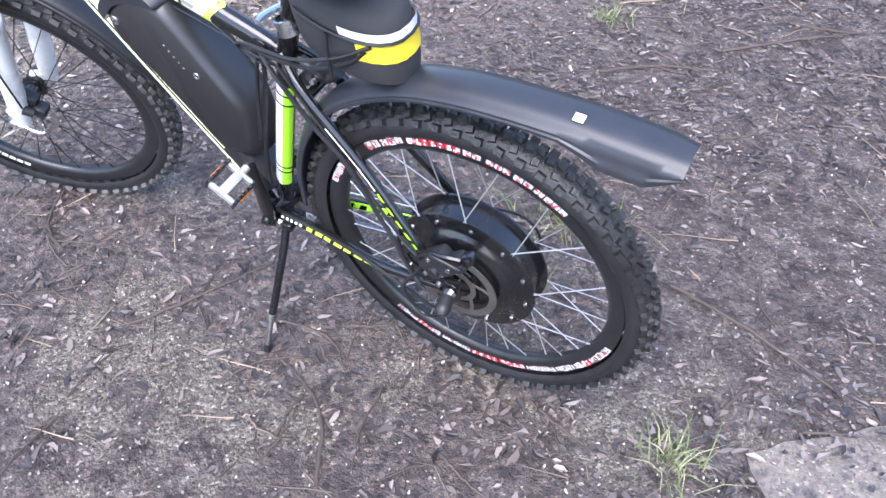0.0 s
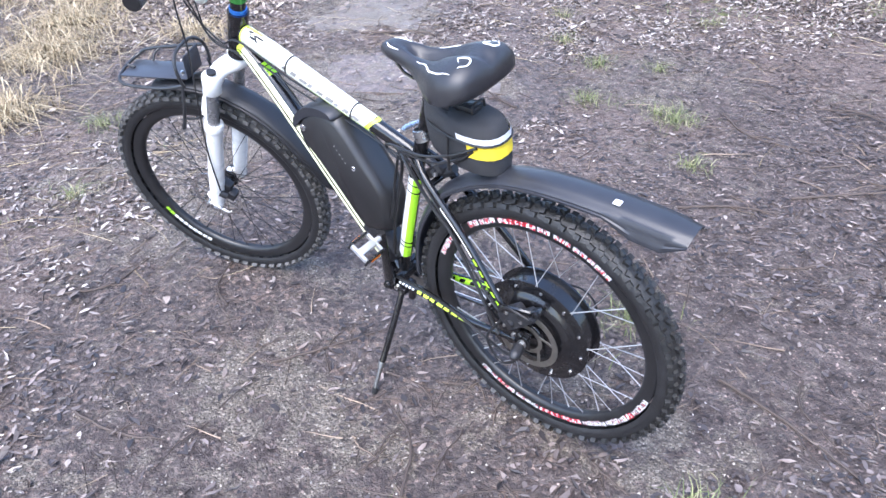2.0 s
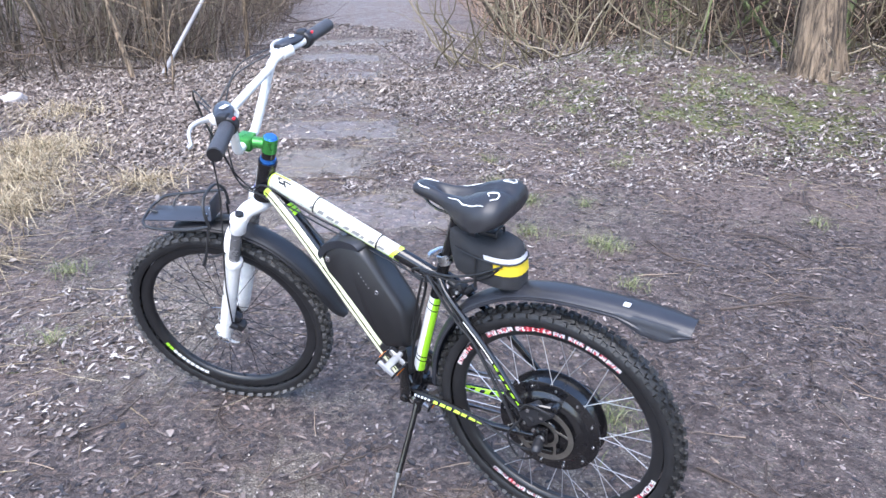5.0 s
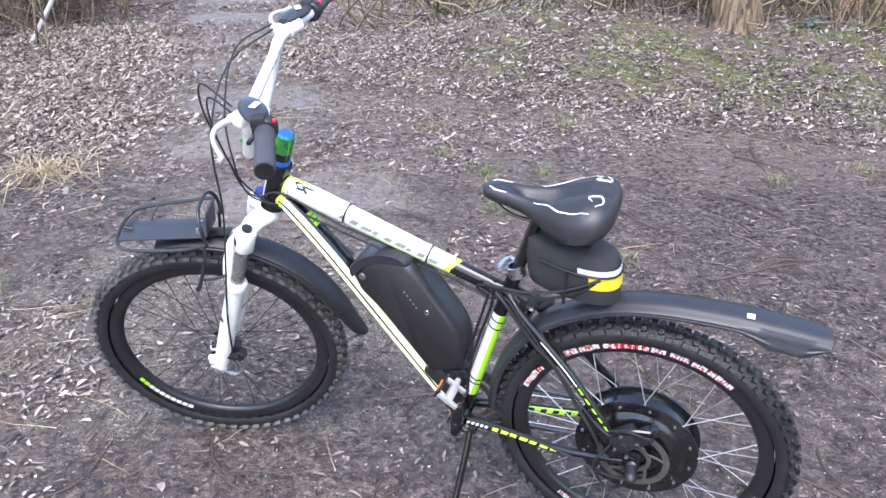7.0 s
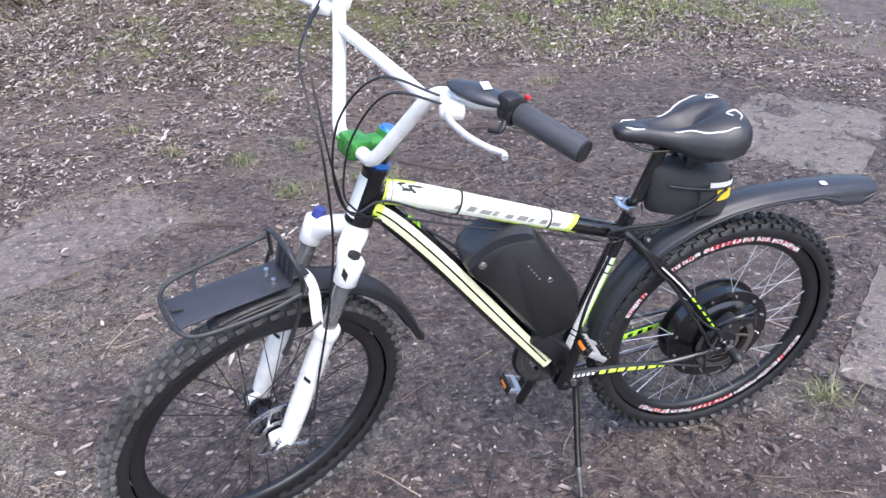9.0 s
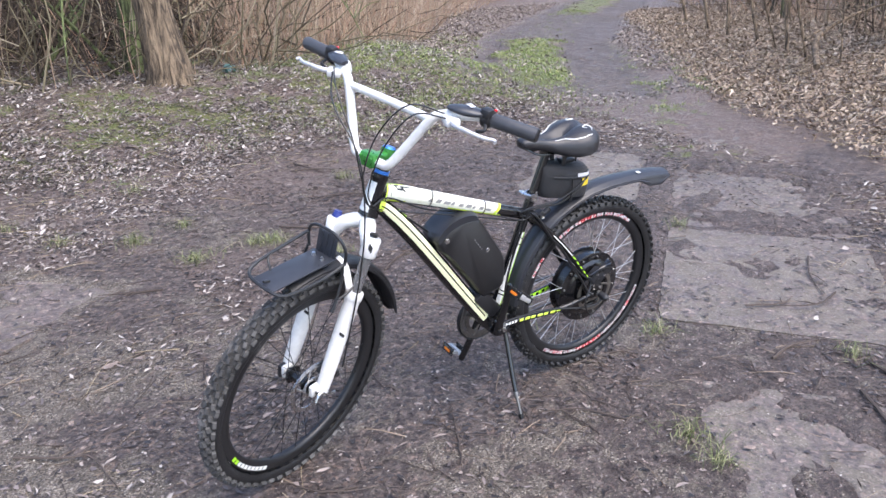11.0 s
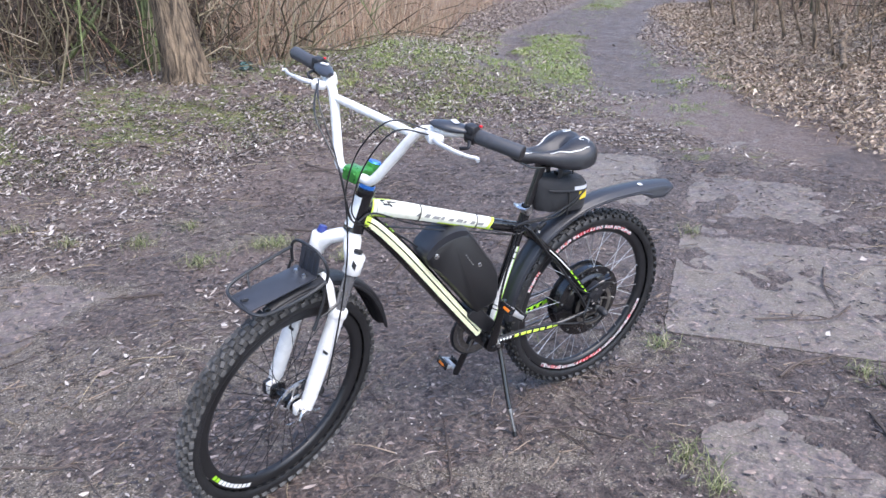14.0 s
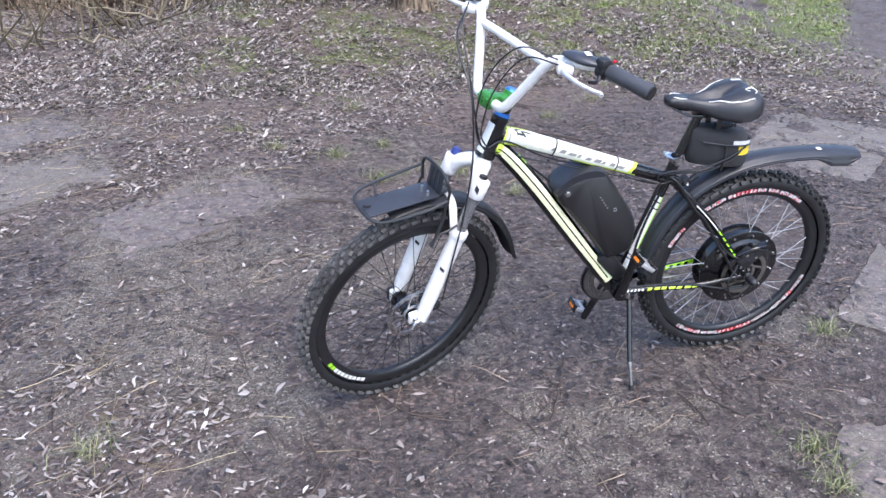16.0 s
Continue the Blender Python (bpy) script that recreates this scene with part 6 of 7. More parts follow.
def seat():
    bm = B()
    pipe(bm, [(0.302, 0, 0.73), (0.252, 0, 0.895)], 0.0136, 18)
    part("seat_post", bm, M_BLACK, bike, "black aluminium seat post")
    bm = B()
    block(bm, (0.246, 0, 0.898), (0.05, 0.036, 0.026), 0.006)
    for s in (1, -1):
        pipe(bm, [(0.13, 0.03 * s, 0.91), (0.17, 0.024 * s, 0.897), (0.29, 0.022 * s, 0.897), (0.345, 0.008 * s, 0.918)], 0.0035, 8, 6)
    bolt(bm, (0.246, 0.018, 0.892), (0, 1, 0), 0.007, 0.006)
    part("saddle_rails", bm, M_BLACK, bike, "black saddle rails and clamp")
    # sections from nose to tail: x, half width, height of the rim, of the top, and depth of the centre groove
    prof = [(0.37, 0.0062, 0.934, 0.943, 0.0), (0.364, 0.021, 0.924, 0.951, 0.0), (0.345, 0.0268, 0.919, 0.955, 0.0), (0.31, 0.031, 0.913, 0.953, 0.006), (0.275, 0.039, 0.905, 0.949, 0.03), (0.245, 0.0535, 0.895, 0.949, 0.042), (0.215, 0.0745, 0.886, 0.956, 0.042), (0.185, 0.0927, 0.884, 0.967, 0.03), (0.155, 0.1009, 0.889, 0.975, 0.013), (0.128, 0.0979, 0.897, 0.977, 0.012), (0.108, 0.0845, 0.906, 0.97, 0.01), (0.098, 0.0597, 0.9171, 0.955, 0.006)]
    rings = []
    for x, w, z0, z1, g in prof:
        ring = []
        for k in range(32):
            a = 2 * math.pi * k / 32
            c, s = math.cos(a), math.sin(a)
            yy = w * math.copysign(abs(c) ** 0.75, c)
            if s >= 0:
                zz = (z0 + 0.012) + (z1 - z0 - 0.012) * abs(s) ** 0.62
                zz -= g * math.exp(-(yy / (0.012 + 0.1 * g * (0.5 if x > 0.22 else 1.6))) ** 2)
            else:
                zz = (z0 + 0.012) - 0.012 * abs(s)
                yy *= 0.94
            ring.append(Vector((x, yy, zz)))
        rings.append(ring)
    bm = loft(B(), rings)
    bmesh.ops.subdivide_edges(bm, edges=[e for e in bm.edges if e.calc_length() > 0.012], cuts=1, use_grid_fill=True, smooth=0.4)
    sd = part("saddle", bm, M_SADDLE, bike, "black padded saddle with a centre groove and white line trim", smooth=70)

    def trim(pts):
        me = sd.data
        from mathutils.bvhtree import BVHTree
        bvh = BVHTree.FromPolygons([v.co.copy() for v in me.vertices], [list(p.vertices) for p in me.polygons])
        out = []
        for x, y in [(v.x, v.y) for v in spline([(p[0], p[1], 0) for p in pts], 6)]:
            hit = bvh.ray_cast(Vector((x, y, 1.2)), Vector((0, 0, -1)))
            if hit[0] is not None:
                out.append(hit[0] + Vector((0, 0, 0.0004)))
        bm = B()
        Tube(out, [0.0008, 0.0022, 0.0008], (0, 0, 1)).add(bm, 6)
        part("saddle_trim", bm, M_DECAL_WHITE, sd, "white printed line")

    for s in (1, -1):
        trim([(0.255, 0.036 * s), (0.225, 0.046 * s), (0.2, 0.066 * s), (0.17, 0.078 * s), (0.14, 0.079 * s)])
        trim([(0.132, 0.064 * s), (0.12, 0.05 * s), (0.125, 0.034 * s), (0.148, 0.038 * s), (0.14, 0.05 * s)])
        trim([(0.353, 0.012 * s), (0.34, 0.02 * s), (0.315, 0.022 * s)])


seat()


def hull(bm, outline, half, bulge, x_axis=Vector((1, 0, 0)), seg=5):
    """A side outline in the bike's plane, swollen to a rounded box of the given half width."""
    n = len(outline)
    c = sum((Vector((x, 0, z)) for x, z in outline), Vector()) / n
    rings = []
    for k in range(-seg, seg + 1):
        v = k / seg
        y = half * v
        sc = 1 - bulge * abs(v) ** 4
        rings.append([c + (Vector((x, 0, z)) - c) * sc + Vector((0, y, 0)) for x, z in outline])
    return loft(bm, rings)


def battery():
    side = [(0.67, 0.655), (0.679, 0.682), (0.672, 0.706), (0.645, 0.732), (0.61, 0.747), (0.575, 0.752), (0.545, 0.747), (0.52, 0.728), (0.47, 0.66), (0.42, 0.588), (0.405, 0.545), (0.402, 0.49), (0.408, 0.462), (0.428, 0.448), (0.47, 0.438), (0.49, 0.44), (0.56, 0.53), (0.63, 0.615)]
    pts = [(p.x, p.z) for p in spline([(x, 0, z) for x, z in side + side[:1]], 4)][:-1]
    bt = part("battery", hull(B(), pts, 0.045, 0.15, seg=8), M_BATTERY, bike, "black plastic down tube battery with a lock", smooth=50)
    cap = [(0.681, 0.676), (0.687, 0.692), (0.676, 0.714), (0.647, 0.739), (0.611, 0.755), (0.574, 0.76), (0.542, 0.754), (0.53, 0.738), (0.565, 0.737), (0.605, 0.731), (0.64, 0.716), (0.665, 0.694)]
    pts = [(p.x, p.z) for p in spline([(x, 0, z) for x, z in cap + cap[:1]], 4)][:-1]
    part("top_cover", hull(B(), pts, 0.0455, 0.1), M_FENDER, bt, "curved glossy top cover", smooth=50)
    bm = B()
    turned(bm, [(0.0, 0.004), (0.006, 0.004), (0.0085, 0.003), (0.0095, 0.0)], 20)
    block(bm, (0, 0.004, 0), (0.0016, 0.001, 0.007), 0)
    part("lock", bm, M_STEEL, bt, "round chrome key lock", pose(0.648, 0.0432, 0.688, 0, 0, 0))
    bm = B()
    turned(bm, [(0.0, 0.0012), (0.0035, 0.0012), (0.004, 0.003), (0.006, 0.003), (0.0075, 0.0)], 18)
    part("charge_port", bm, M_STEEL, bt, "small metal charging port", pose(0.492, 0.0432, 0.622, 0, 0, 0))
    bm = B()
    for k in range(5):
        block(bm, (0.545 - k * 0.007, 0.0452, 0.668 - k * 0.0095), (0.004, 0.0012, 0.003), 0.0005, Matrix.Rotation(radians(35), 4, "Y"), 1)
    part("level_marks", bm, M_LETTER, bt, "small white charge marks")
    bm = B()
    block(bm, (0.46, 0, 0.405), (0.12, 0.07, 0.05), 0.01, Matrix.Rotation(radians(-48), 4, "Y"))
    part("controller_box", bm, M_PLASTIC, bike, "black plastic controller cradle")


battery()


def fender(pts, width, drop, name, parent, m, label, crown=0.018, mat=None):
    """A channel-shaped mudguard along pts (x, z), with widths and side drops."""
    path = spline([(x, 0, z) for x, z in pts], 8)
    n = len(path)
    rings = []
    for i, p in enumerate(path):
        t = (path[min(i + 1, n - 1)] - path[max(i - 1, 0)]).normalized()
        up = t.cross(Vector((0, 1, 0)))
        u = i / (n - 1)
        w = np.interp(u, np.linspace(0, 1, len(width)), width)
        d = np.interp(u, np.linspace(0, 1, len(drop)), drop)
        sec = [(-1.0, -1.0), (-1.07, -0.92), (-1.07, -0.6), (-1.0, -0.5), (-0.99, -0.2), (-0.86, 0.1), (-0.72, 0.16), (-0.66, 0.26), (-0.4, 0.42), (0, 0.5), (0.4, 0.42), (0.66, 0.26), (0.72, 0.16), (0.86, 0.1), (0.99, -0.2), (1.0, -0.5), (1.07, -0.6), (1.07, -0.92), (1.0, -1.0)]
        outer = [p + Vector((0, a * w, 0)) + up * (b * d if b < 0 else b * crown) for a, b in sec]
        inner = [p + Vector((0, a * (w - 0.0028), 0)) + up * ((b * d if b < 0 else b * crown) - (0.0028 if b > 0 else 0)) for a, b in sec[::-1]]
        rings.append(outer + inner)
    bm = loft(B(), rings)
    return part(name, bm, mat or M_FENDER, parent, label, m, smooth=40)


rear_fender = fender([(-0.322, 0.729), (-0.28, 0.735), (-0.22, 0.74), (-0.16, 0.743), (-0.08, 0.743), (0.0, 0.738), (0.08, 0.722), (0.16, 0.688), (0.24, 0.63), (0.3, 0.545), (0.335, 0.455), (0.346, 0.36)],
                     [0.036, 0.042, 0.043, 0.041, 0.041, 0.041, 0.04, 0.039, 0.037, 0.035, 0.033, 0.031], [0.006, 0.036, 0.036, 0.013, 0.011, 0.011, 0.011, 0.012, 0.012, 0.013, 0.014, 0.012], "rear_fender", bike, None, "long grey black plastic rear mudguard", 0.024)
bm = B()
block(bm, (-0.176, 0.014, 0.7552), (0.015, 0.014, 0.0018), 0.0004, Matrix.Rotation(radians(-2.5), 4, "Y") @ Matrix.Rotation(radians(-6), 4, "X"), 1)
part("sticker", bm, M_STICKER, rear_fender, "small white paper sticker")
bm = B()
block(bm, (0.265, 0.0, 0.672), (0.05, 0.03, 0.022), 0.004, Matrix.Rotation(radians(35), 4, "Y"))
bolt(bm, (0.262, 0.016, 0.676), (0, 1, 0.3), 0.007, 0.006)
pipe(bm, [(0.29, 0.0, 0.69), (0.25, 0.0, 0.668), (0.215, 0.0, 0.69)], 0.01, 10, 5)
part("fender_bracket", bm, M_PLASTIC, bike, "black fender bracket with a steel bolt")
bm = B()
bolt(bm, (0.255, 0.018, 0.672), (0, 1, 0.3), 0.006, 0.006)
part("fender_bolt", bm, M_STEEL, bike, "steel bolt head")
front_pts = [(0.722, 0.385), (0.742, 0.42), (0.775, 0.5), (0.825, 0.585), (0.895, 0.655), (0.98, 0.702), (1.07, 0.722), (1.15, 0.72), (1.2, 0.708)]
fender(front_pts, [0.016, 0.03, 0.038, 0.038, 0.037, 0.036, 0.036, 0.034, 0.03], [0.006, 0.016, 0.02, 0.018, 0.016, 0.014, 0.012], "front_fender", bike, STEER, "black plastic front mudguard under the rack", 0.014, M_PLASTIC)


def fork():
    D = FORK
    bm = B()
    stan = []
    for s in (1, -1):
        a = FRONT + Vector((-0.018, 0.07 * s, 0.0))
        pipe(bm, [a + D * -0.012, a + D * 0.03, a + D * 0.10, a + D * 0.28, a + D * 0.29], [0.018, 0.021, 0.0225, 0.0225, 0.024], 18, 0)
        pipe(bm, [a + D * 0.288, a + D * 0.292, a + D * 0.31, a + D * 0.314], [0.0245, 0.0265, 0.0265, 0.024], 18)
        block(bm, FRONT + Vector((0.0, 0.058 * s, 0.0)), (0.036, 0.016, 0.04), 0.005)
        stan.append(pipe(B(), [a + D * 0.3, a + D * 0.44], 0.0165, 18))
    a = FRONT + Vector((-0.018, 0, 0))
    out = Vector((D.z, 0, -D.x))
    arch = [a + D * 0.296 + out * 0.014 + Vector((0, 0.07, 0)), a + D * 0.335 + out * 0.028 + Vector((0, 0.06, 0)), a + D * 0.375 + out * 0.034 + Vector((0, 0.035, 0)), a + D * 0.385 + out * 0.034, a + D * 0.375 + out * 0.034 + Vector((0, -0.035, 0)), a + D * 0.335 + out * 0.028 + Vector((0, -0.06, 0)), a + D * 0.296 + out * 0.014 + Vector((0, -0.07, 0))]
    pipe(bm, arch, (0.012, 0.008), 10, 6, (1, 0, 0))
    fk = part("fork", bm, M_WHITE, bike, "white suspension fork with scuffed legs", STEER, smooth=50)
    for tube in stan:
        part("stanchion", tube, M_STANCHION, fk, "grey metal stanchion")
    bm = B()
    for s in (1, -1):
        c = a + D * 0.445 + Vector((0, 0.07 * s, 0))
        pipe(bm, [c + D * -0.026, c + D * -0.022, c + D * 0.028, c + D * 0.032], [0.021, 0.0245, 0.0245, 0.021], 18)
    steer_base = HEAD + AXIS * -0.082
    pipe(bm, [a + D * 0.44 + Vector((0, 0.068, 0)), a + D * 0.474 + Vector((-0.01, 0.04, 0)), steer_base + Vector((0, 0, 0.004)), a + D * 0.474 + Vector((-0.01, -0.04, 0)), a + D * 0.44 + Vector((0, -0.068, 0))], [(0.02, 0.022), (0.024, 0.02), (0.027, 0.022), (0.024, 0.02), (0.02, 0.022)], 14, 5, (1, 0, 0))
    part("crown", bm, M_WHITE, fk, "white fork crown", smooth=50)
    bm = B()
    pipe(bm, [a + D * 0.48 + Vector((0, 0.07, 0)), a + D * 0.487 + Vector((0, 0.07, 0))], 0.012, 14)
    part("adjuster_cap", bm, M_PLASTIC, fk, "black preload cap")
    bm = B()
    pipe(bm, [a + D * 0.48 + Vector((0, -0.07, 0)), a + D * 0.497 + Vector((0, -0.07, 0))], [0.0145, 0.011], 14)
    part("adjuster_cap", bm, M_BLUE, fk, "blue lockout cap")
    # scuffs and a dark logo shape on the legs
    for s in (1, -1):
        leg = Tube([a + Vector((0, 0.07 * s, 0)) + D * 0.1, a + Vector((0, 0.07 * s, 0)) + D * 0.25], [0.024, 0.0255])
        part("leg_decal", leg.patch(B(), 0.55, 0.61, 30, 64, 0.0012, 4, 3, 0.04), M_PLASTIC, fk, "dark decal shape")
        cap = Tube([a + D * 0.42 + Vector((0, 0.07 * s, 0)), a + D * 0.475 + Vector((0, 0.07 * s, 0))], [0.0245, 0.0245])
        part("crown_mark", cap.patch(B(), 0.4, 0.72, 36 if s > 0 else 116, 64 if s > 0 else 144, 0.0012, 4, 3, 0.2), M_PLASTIC, fk, "black mark on the crown")
    bm = B()
    block(bm, FRONT + Vector((-0.05, 0.052, 0.05)), (0.05, 0.03, 0.045), 0.008, Matrix.Rotation(radians(-35), 4, "Y"))
    block(bm, FRONT + Vector((-0.07, 0.056, 0.022)), (0.03, 0.034, 0.03), 0.008, Matrix.Rotation(radians(-35), 4, "Y"))
    pipe(bm, [FRONT + Vector((-0.066, 0.075, 0.03)), FRONT + Vector((-0.05, 0.08, 0.045))], 0.011, 12, 0, (1, 0, 0))
    part("brake_caliper", bm, M_PLASTIC, fk, "black mechanical disc brake caliper", None)
    bm = B()
    pipe(bm, [FRONT + Vector((0.02, 0.085, -0.02)), FRONT + Vector((0.0, 0.082, 0.0)), FRONT + Vector((-0.045, 0.085, -0.025)), FRONT + Vector((-0.06, 0.08, -0.03))], [0.004, 0.007, 0.005, 0.004], 8, 5)
    part("quick_release_lever", bm, M_STEEL, fk, "steel quick release lever")
    part("axle_nut", bolt(B(), FRONT + Vector((0, -0.07, 0)), (0, -1, 0), 0.011, 0.014), M_STEEL, fk, "steel axle nut")
    bm = bolt(B(), FRONT + Vector((0, 0.07, 0)), (0, 1, 0), 0.011, 0.012)
    part("quick_release", bm, M_STEEL, fk, "steel quick release skewer")
    bm = B()
    block(bm, FRONT + Vector((0.0, -0.07, -0.004)), (0.04, 0.018, 0.045), 0.006)
    part("dropout_cover", bm, M_PLASTIC, fk, "black dropout")


fork()


def cockpit():
    st_axis = lambda u: HEAD + AXIS * u
    bm = B()
    pipe(bm, [st_axis(0.07), st_axis(0.1)], 0.019, 20)
    part("spacers", bm, M_BLACK, bike, "black steerer spacers", STEER)
    top = st_axis(0.116)
    bm = B()
    pipe(bm, [st_axis(0.094), st_axis(0.136)], 0.021, 20)
    pipe(bm, [st_axis(0.116), (0.884, 0, 0.984)], [(0.016, 0.014), (0.018, 0.016)], 14)
    block(bm, (0.9, 0, 0.986), (0.046, 0.052, 0.04), 0.008, Matrix.Rotation(radians(-10), 4, "Y"))
    for sx, sz in ((0.921, 0.998), (0.919, 0.974)):
        for s in (1, -1):
            bolt(bm, (sx, 0.018 * s, sz), (1, 0, 0), 0.004, 0.004)
    stem = part("stem", bm, M_GREEN_ANOD, bike, "green anodised stem", STEER)
    bm = B()
    pipe(bm, [st_axis(0.136), st_axis(0.141)], [0.019, 0.016], 20)
    part("stem_cap", bm, M_BLUE_ANOD, stem, "blue top cap")
    bar = {}
    bm = B()
    half = lambda s: [(0.9, 0.0, 0.986), (0.9, 0.034 * s, 0.985), (0.896, 0.062 * s, 0.993), (0.872, 0.102 * s, 1.062), (0.847, 0.144 * s, 1.138), (0.832, 0.172 * s, 1.156), (0.812, 0.214 * s, 1.163), (0.782, 0.268 * s, 1.167), (0.758, 0.395 * s, 1.162)]
    for s in (1, -1):
        pipe(bm, half(s), 0.0128, 14, 7, (1, 0, 0))
    cross = [(0.847, 0.142, 1.136), (0.846, 0.08, 1.137), (0.846, -0.08, 1.137), (0.847, -0.142, 1.136)]
    pipe(bm, cross, 0.0112, 12, 4, (1, 0, 0))
    hb = part("handlebar", bm, M_WHITE, bike, "white high rise handlebar with a crossbar", STEER, smooth=60)
    for s in (1, -1):
        a, b = Vector((0.782, 0.268 * s, 1.167)), Vector((0.757, 0.4 * s, 1.162))
        bm = B()
        d = (b - a).normalized()
        pipe(bm, [a + d * 0.012, a + d * 0.016, a + d * 0.07, b - d * 0.012, b - d * 0.002, b], [0.016, 0.0185, 0.0178, 0.0185, 0.018, 0.014], 18, 0, (0, 0, 1))
        part("grip", bm, M_GRIP, bike, "smooth grey black rubber grip", STEER, smooth=50)
        bm = B()
        pipe(bm, [b + d * -0.001, b + d * 0.001], 0.0165, 18, 0, (0, 0, 1))
        part("grip_end", bm, M_CABLE, bike, "black grip end", STEER)
        bm = B()
        pipe(bm, [a - d * 0.014, a - d * 0.01, a + d * 0.008, a + d * 0.012], [0.02, 0.0235, 0.0235, 0.02], 18, 0, (0, 0, 1))
        block(bm, a + Vector((0.008, 0, 0.014)), (0.03, 0.03, 0.03), 0.008)
        part("throttle_housing", bm, M_PLASTIC, bike, "black throttle housing", STEER)
        bm = B()
        block(bm, a + Vector((-0.021, 0.006 * s, 0.018)), (0.007, 0.008, 0.006), 0.002)
        part("button", bm, M_REDPLASTIC, bike, "red push button", STEER)
        # brake lever
        c = Vector((0.822, 0.192 * s, 1.16))
        bm = B()
        pipe(bm, [c + Vector((0.0, -0.012 * s, 0)), c + Vector((-0.02, 0.012 * s, 0.004))], 0.0165, 14, 0, (0, 0, 1))
        block(bm, c + Vector((0.022, 0.01 * s, -0.008)), (0.04, 0.04, 0.022), 0.007, Matrix.Rotation(radians(-35 * s), 4, "Z"))
        lv = part("lever_clamp", bm, M_WHITE, bike, "silver white brake lever clamp", STEER)
        bm = B()
        pipe(bm, [c + Vector((0.03, 0.012 * s, -0.006)), c + Vector((0.05, 0.04 * s, -0.002)), c + Vector((0.056, 0.072 * s, 0.0)), c + Vector((0.05, 0.1 * s, -0.004)), c + Vector((0.036, 0.125 * s, -0.009)), c + Vector((0.026, 0.142 * s, -0.01)), c + Vector((0.03, 0.15 * s, -0.012))], [(0.008, 0.006), (0.007, 0.0052), (0.0062, 0.0045), (0.0058, 0.004), (0.0055, 0.004), (0.005, 0.004), (0.0052, 0.005)], 10, 6, (0, 0, 1))
        part("brake_lever", bm, M_LEVER, bike, "silver curved brake lever", STEER, smooth=60)
        # shifter pod above the bar
        bm = B()
        rings = []
        for k in range(7):
            t = k / 6
            w = 0.025 * (math.sin(math.pi * (0.08 + 0.84 * t))) ** 0.5
            cc = c + Vector((0.006 - 0.034 * t, (-0.012 + 0.085 * t) * s, 0.02 - 0.002 * t))
            rings.append([cc + Vector((w * math.cos(q) * 1.1, 0, 0.012 * math.sin(q) * (w / 0.025))) for q in [2 * math.pi * i / 14 for i in range(14)]])
        loft(bm, rings)
        part("shifter_pod", bm, M_RACK_PLATE, bike, "dark grey gear shifter pod", STEER, smooth=60)
        bm = B()
        block(bm, c + Vector((-0.018, 0.035 * s, 0.0325)), (0.014, 0.022, 0.002), 0.001, Matrix.Rotation(radians(-20 * s), 4, "Z"))
        part("shifter_window", bm, M_REFLECT, bike, "pale indicator window", STEER)
        bm = B()
        pipe(bm, [c + Vector((-0.03, 0.075 * s, 0.005)), c + Vector((-0.01, 0.09 * s, -0.012)), c + Vector((-0.005, 0.07 * s, -0.022))], 0.0045, 8, 5, (0, 0, 1))
        part("shift_lever", bm, M_PLASTIC, bike, "black thumb lever", STEER)
    # cables looping ahead of the head tube
    loops = [
        ([(0.86, 0.19, 1.172), (0.93, 0.13, 1.19), (0.965, 0.07, 1.1), (0.96, 0.03, 0.97), (0.94, 0.03, 0.88), (0.9, 0.035, 0.85)], 0.0021),
        ([(0.855, 0.2, 1.16), (0.92, 0.14, 1.165), (0.95, 0.08, 1.06), (0.945, 0.04, 0.93), (0.92, 0.03, 0.87), (0.86, 0.03, 0.81)], 0.0021),
        ([(0.86, -0.19, 1.172), (0.93, -0.11, 1.15), (0.955, -0.02, 1.05), (0.95, 0.02, 0.94), (0.93, 0.034, 0.865), (0.87, 0.03, 0.83)], 0.0021),
        ([(0.855, -0.2, 1.16), (0.95, -0.1, 1.12), (0.98, 0.03, 1.02), (0.985, 0.07, 0.85), (1.01, 0.09, 0.7), (1.04, 0.098, 0.55), (1.06, 0.095, 0.41)], 0.0024),
    ]
    for pts, rad in loops:
        part("cable", pipe(B(), pts, rad, 7, 9, (0, 1, 0)), M_CABLE, bike, "black control cable", STEER)


cockpit()


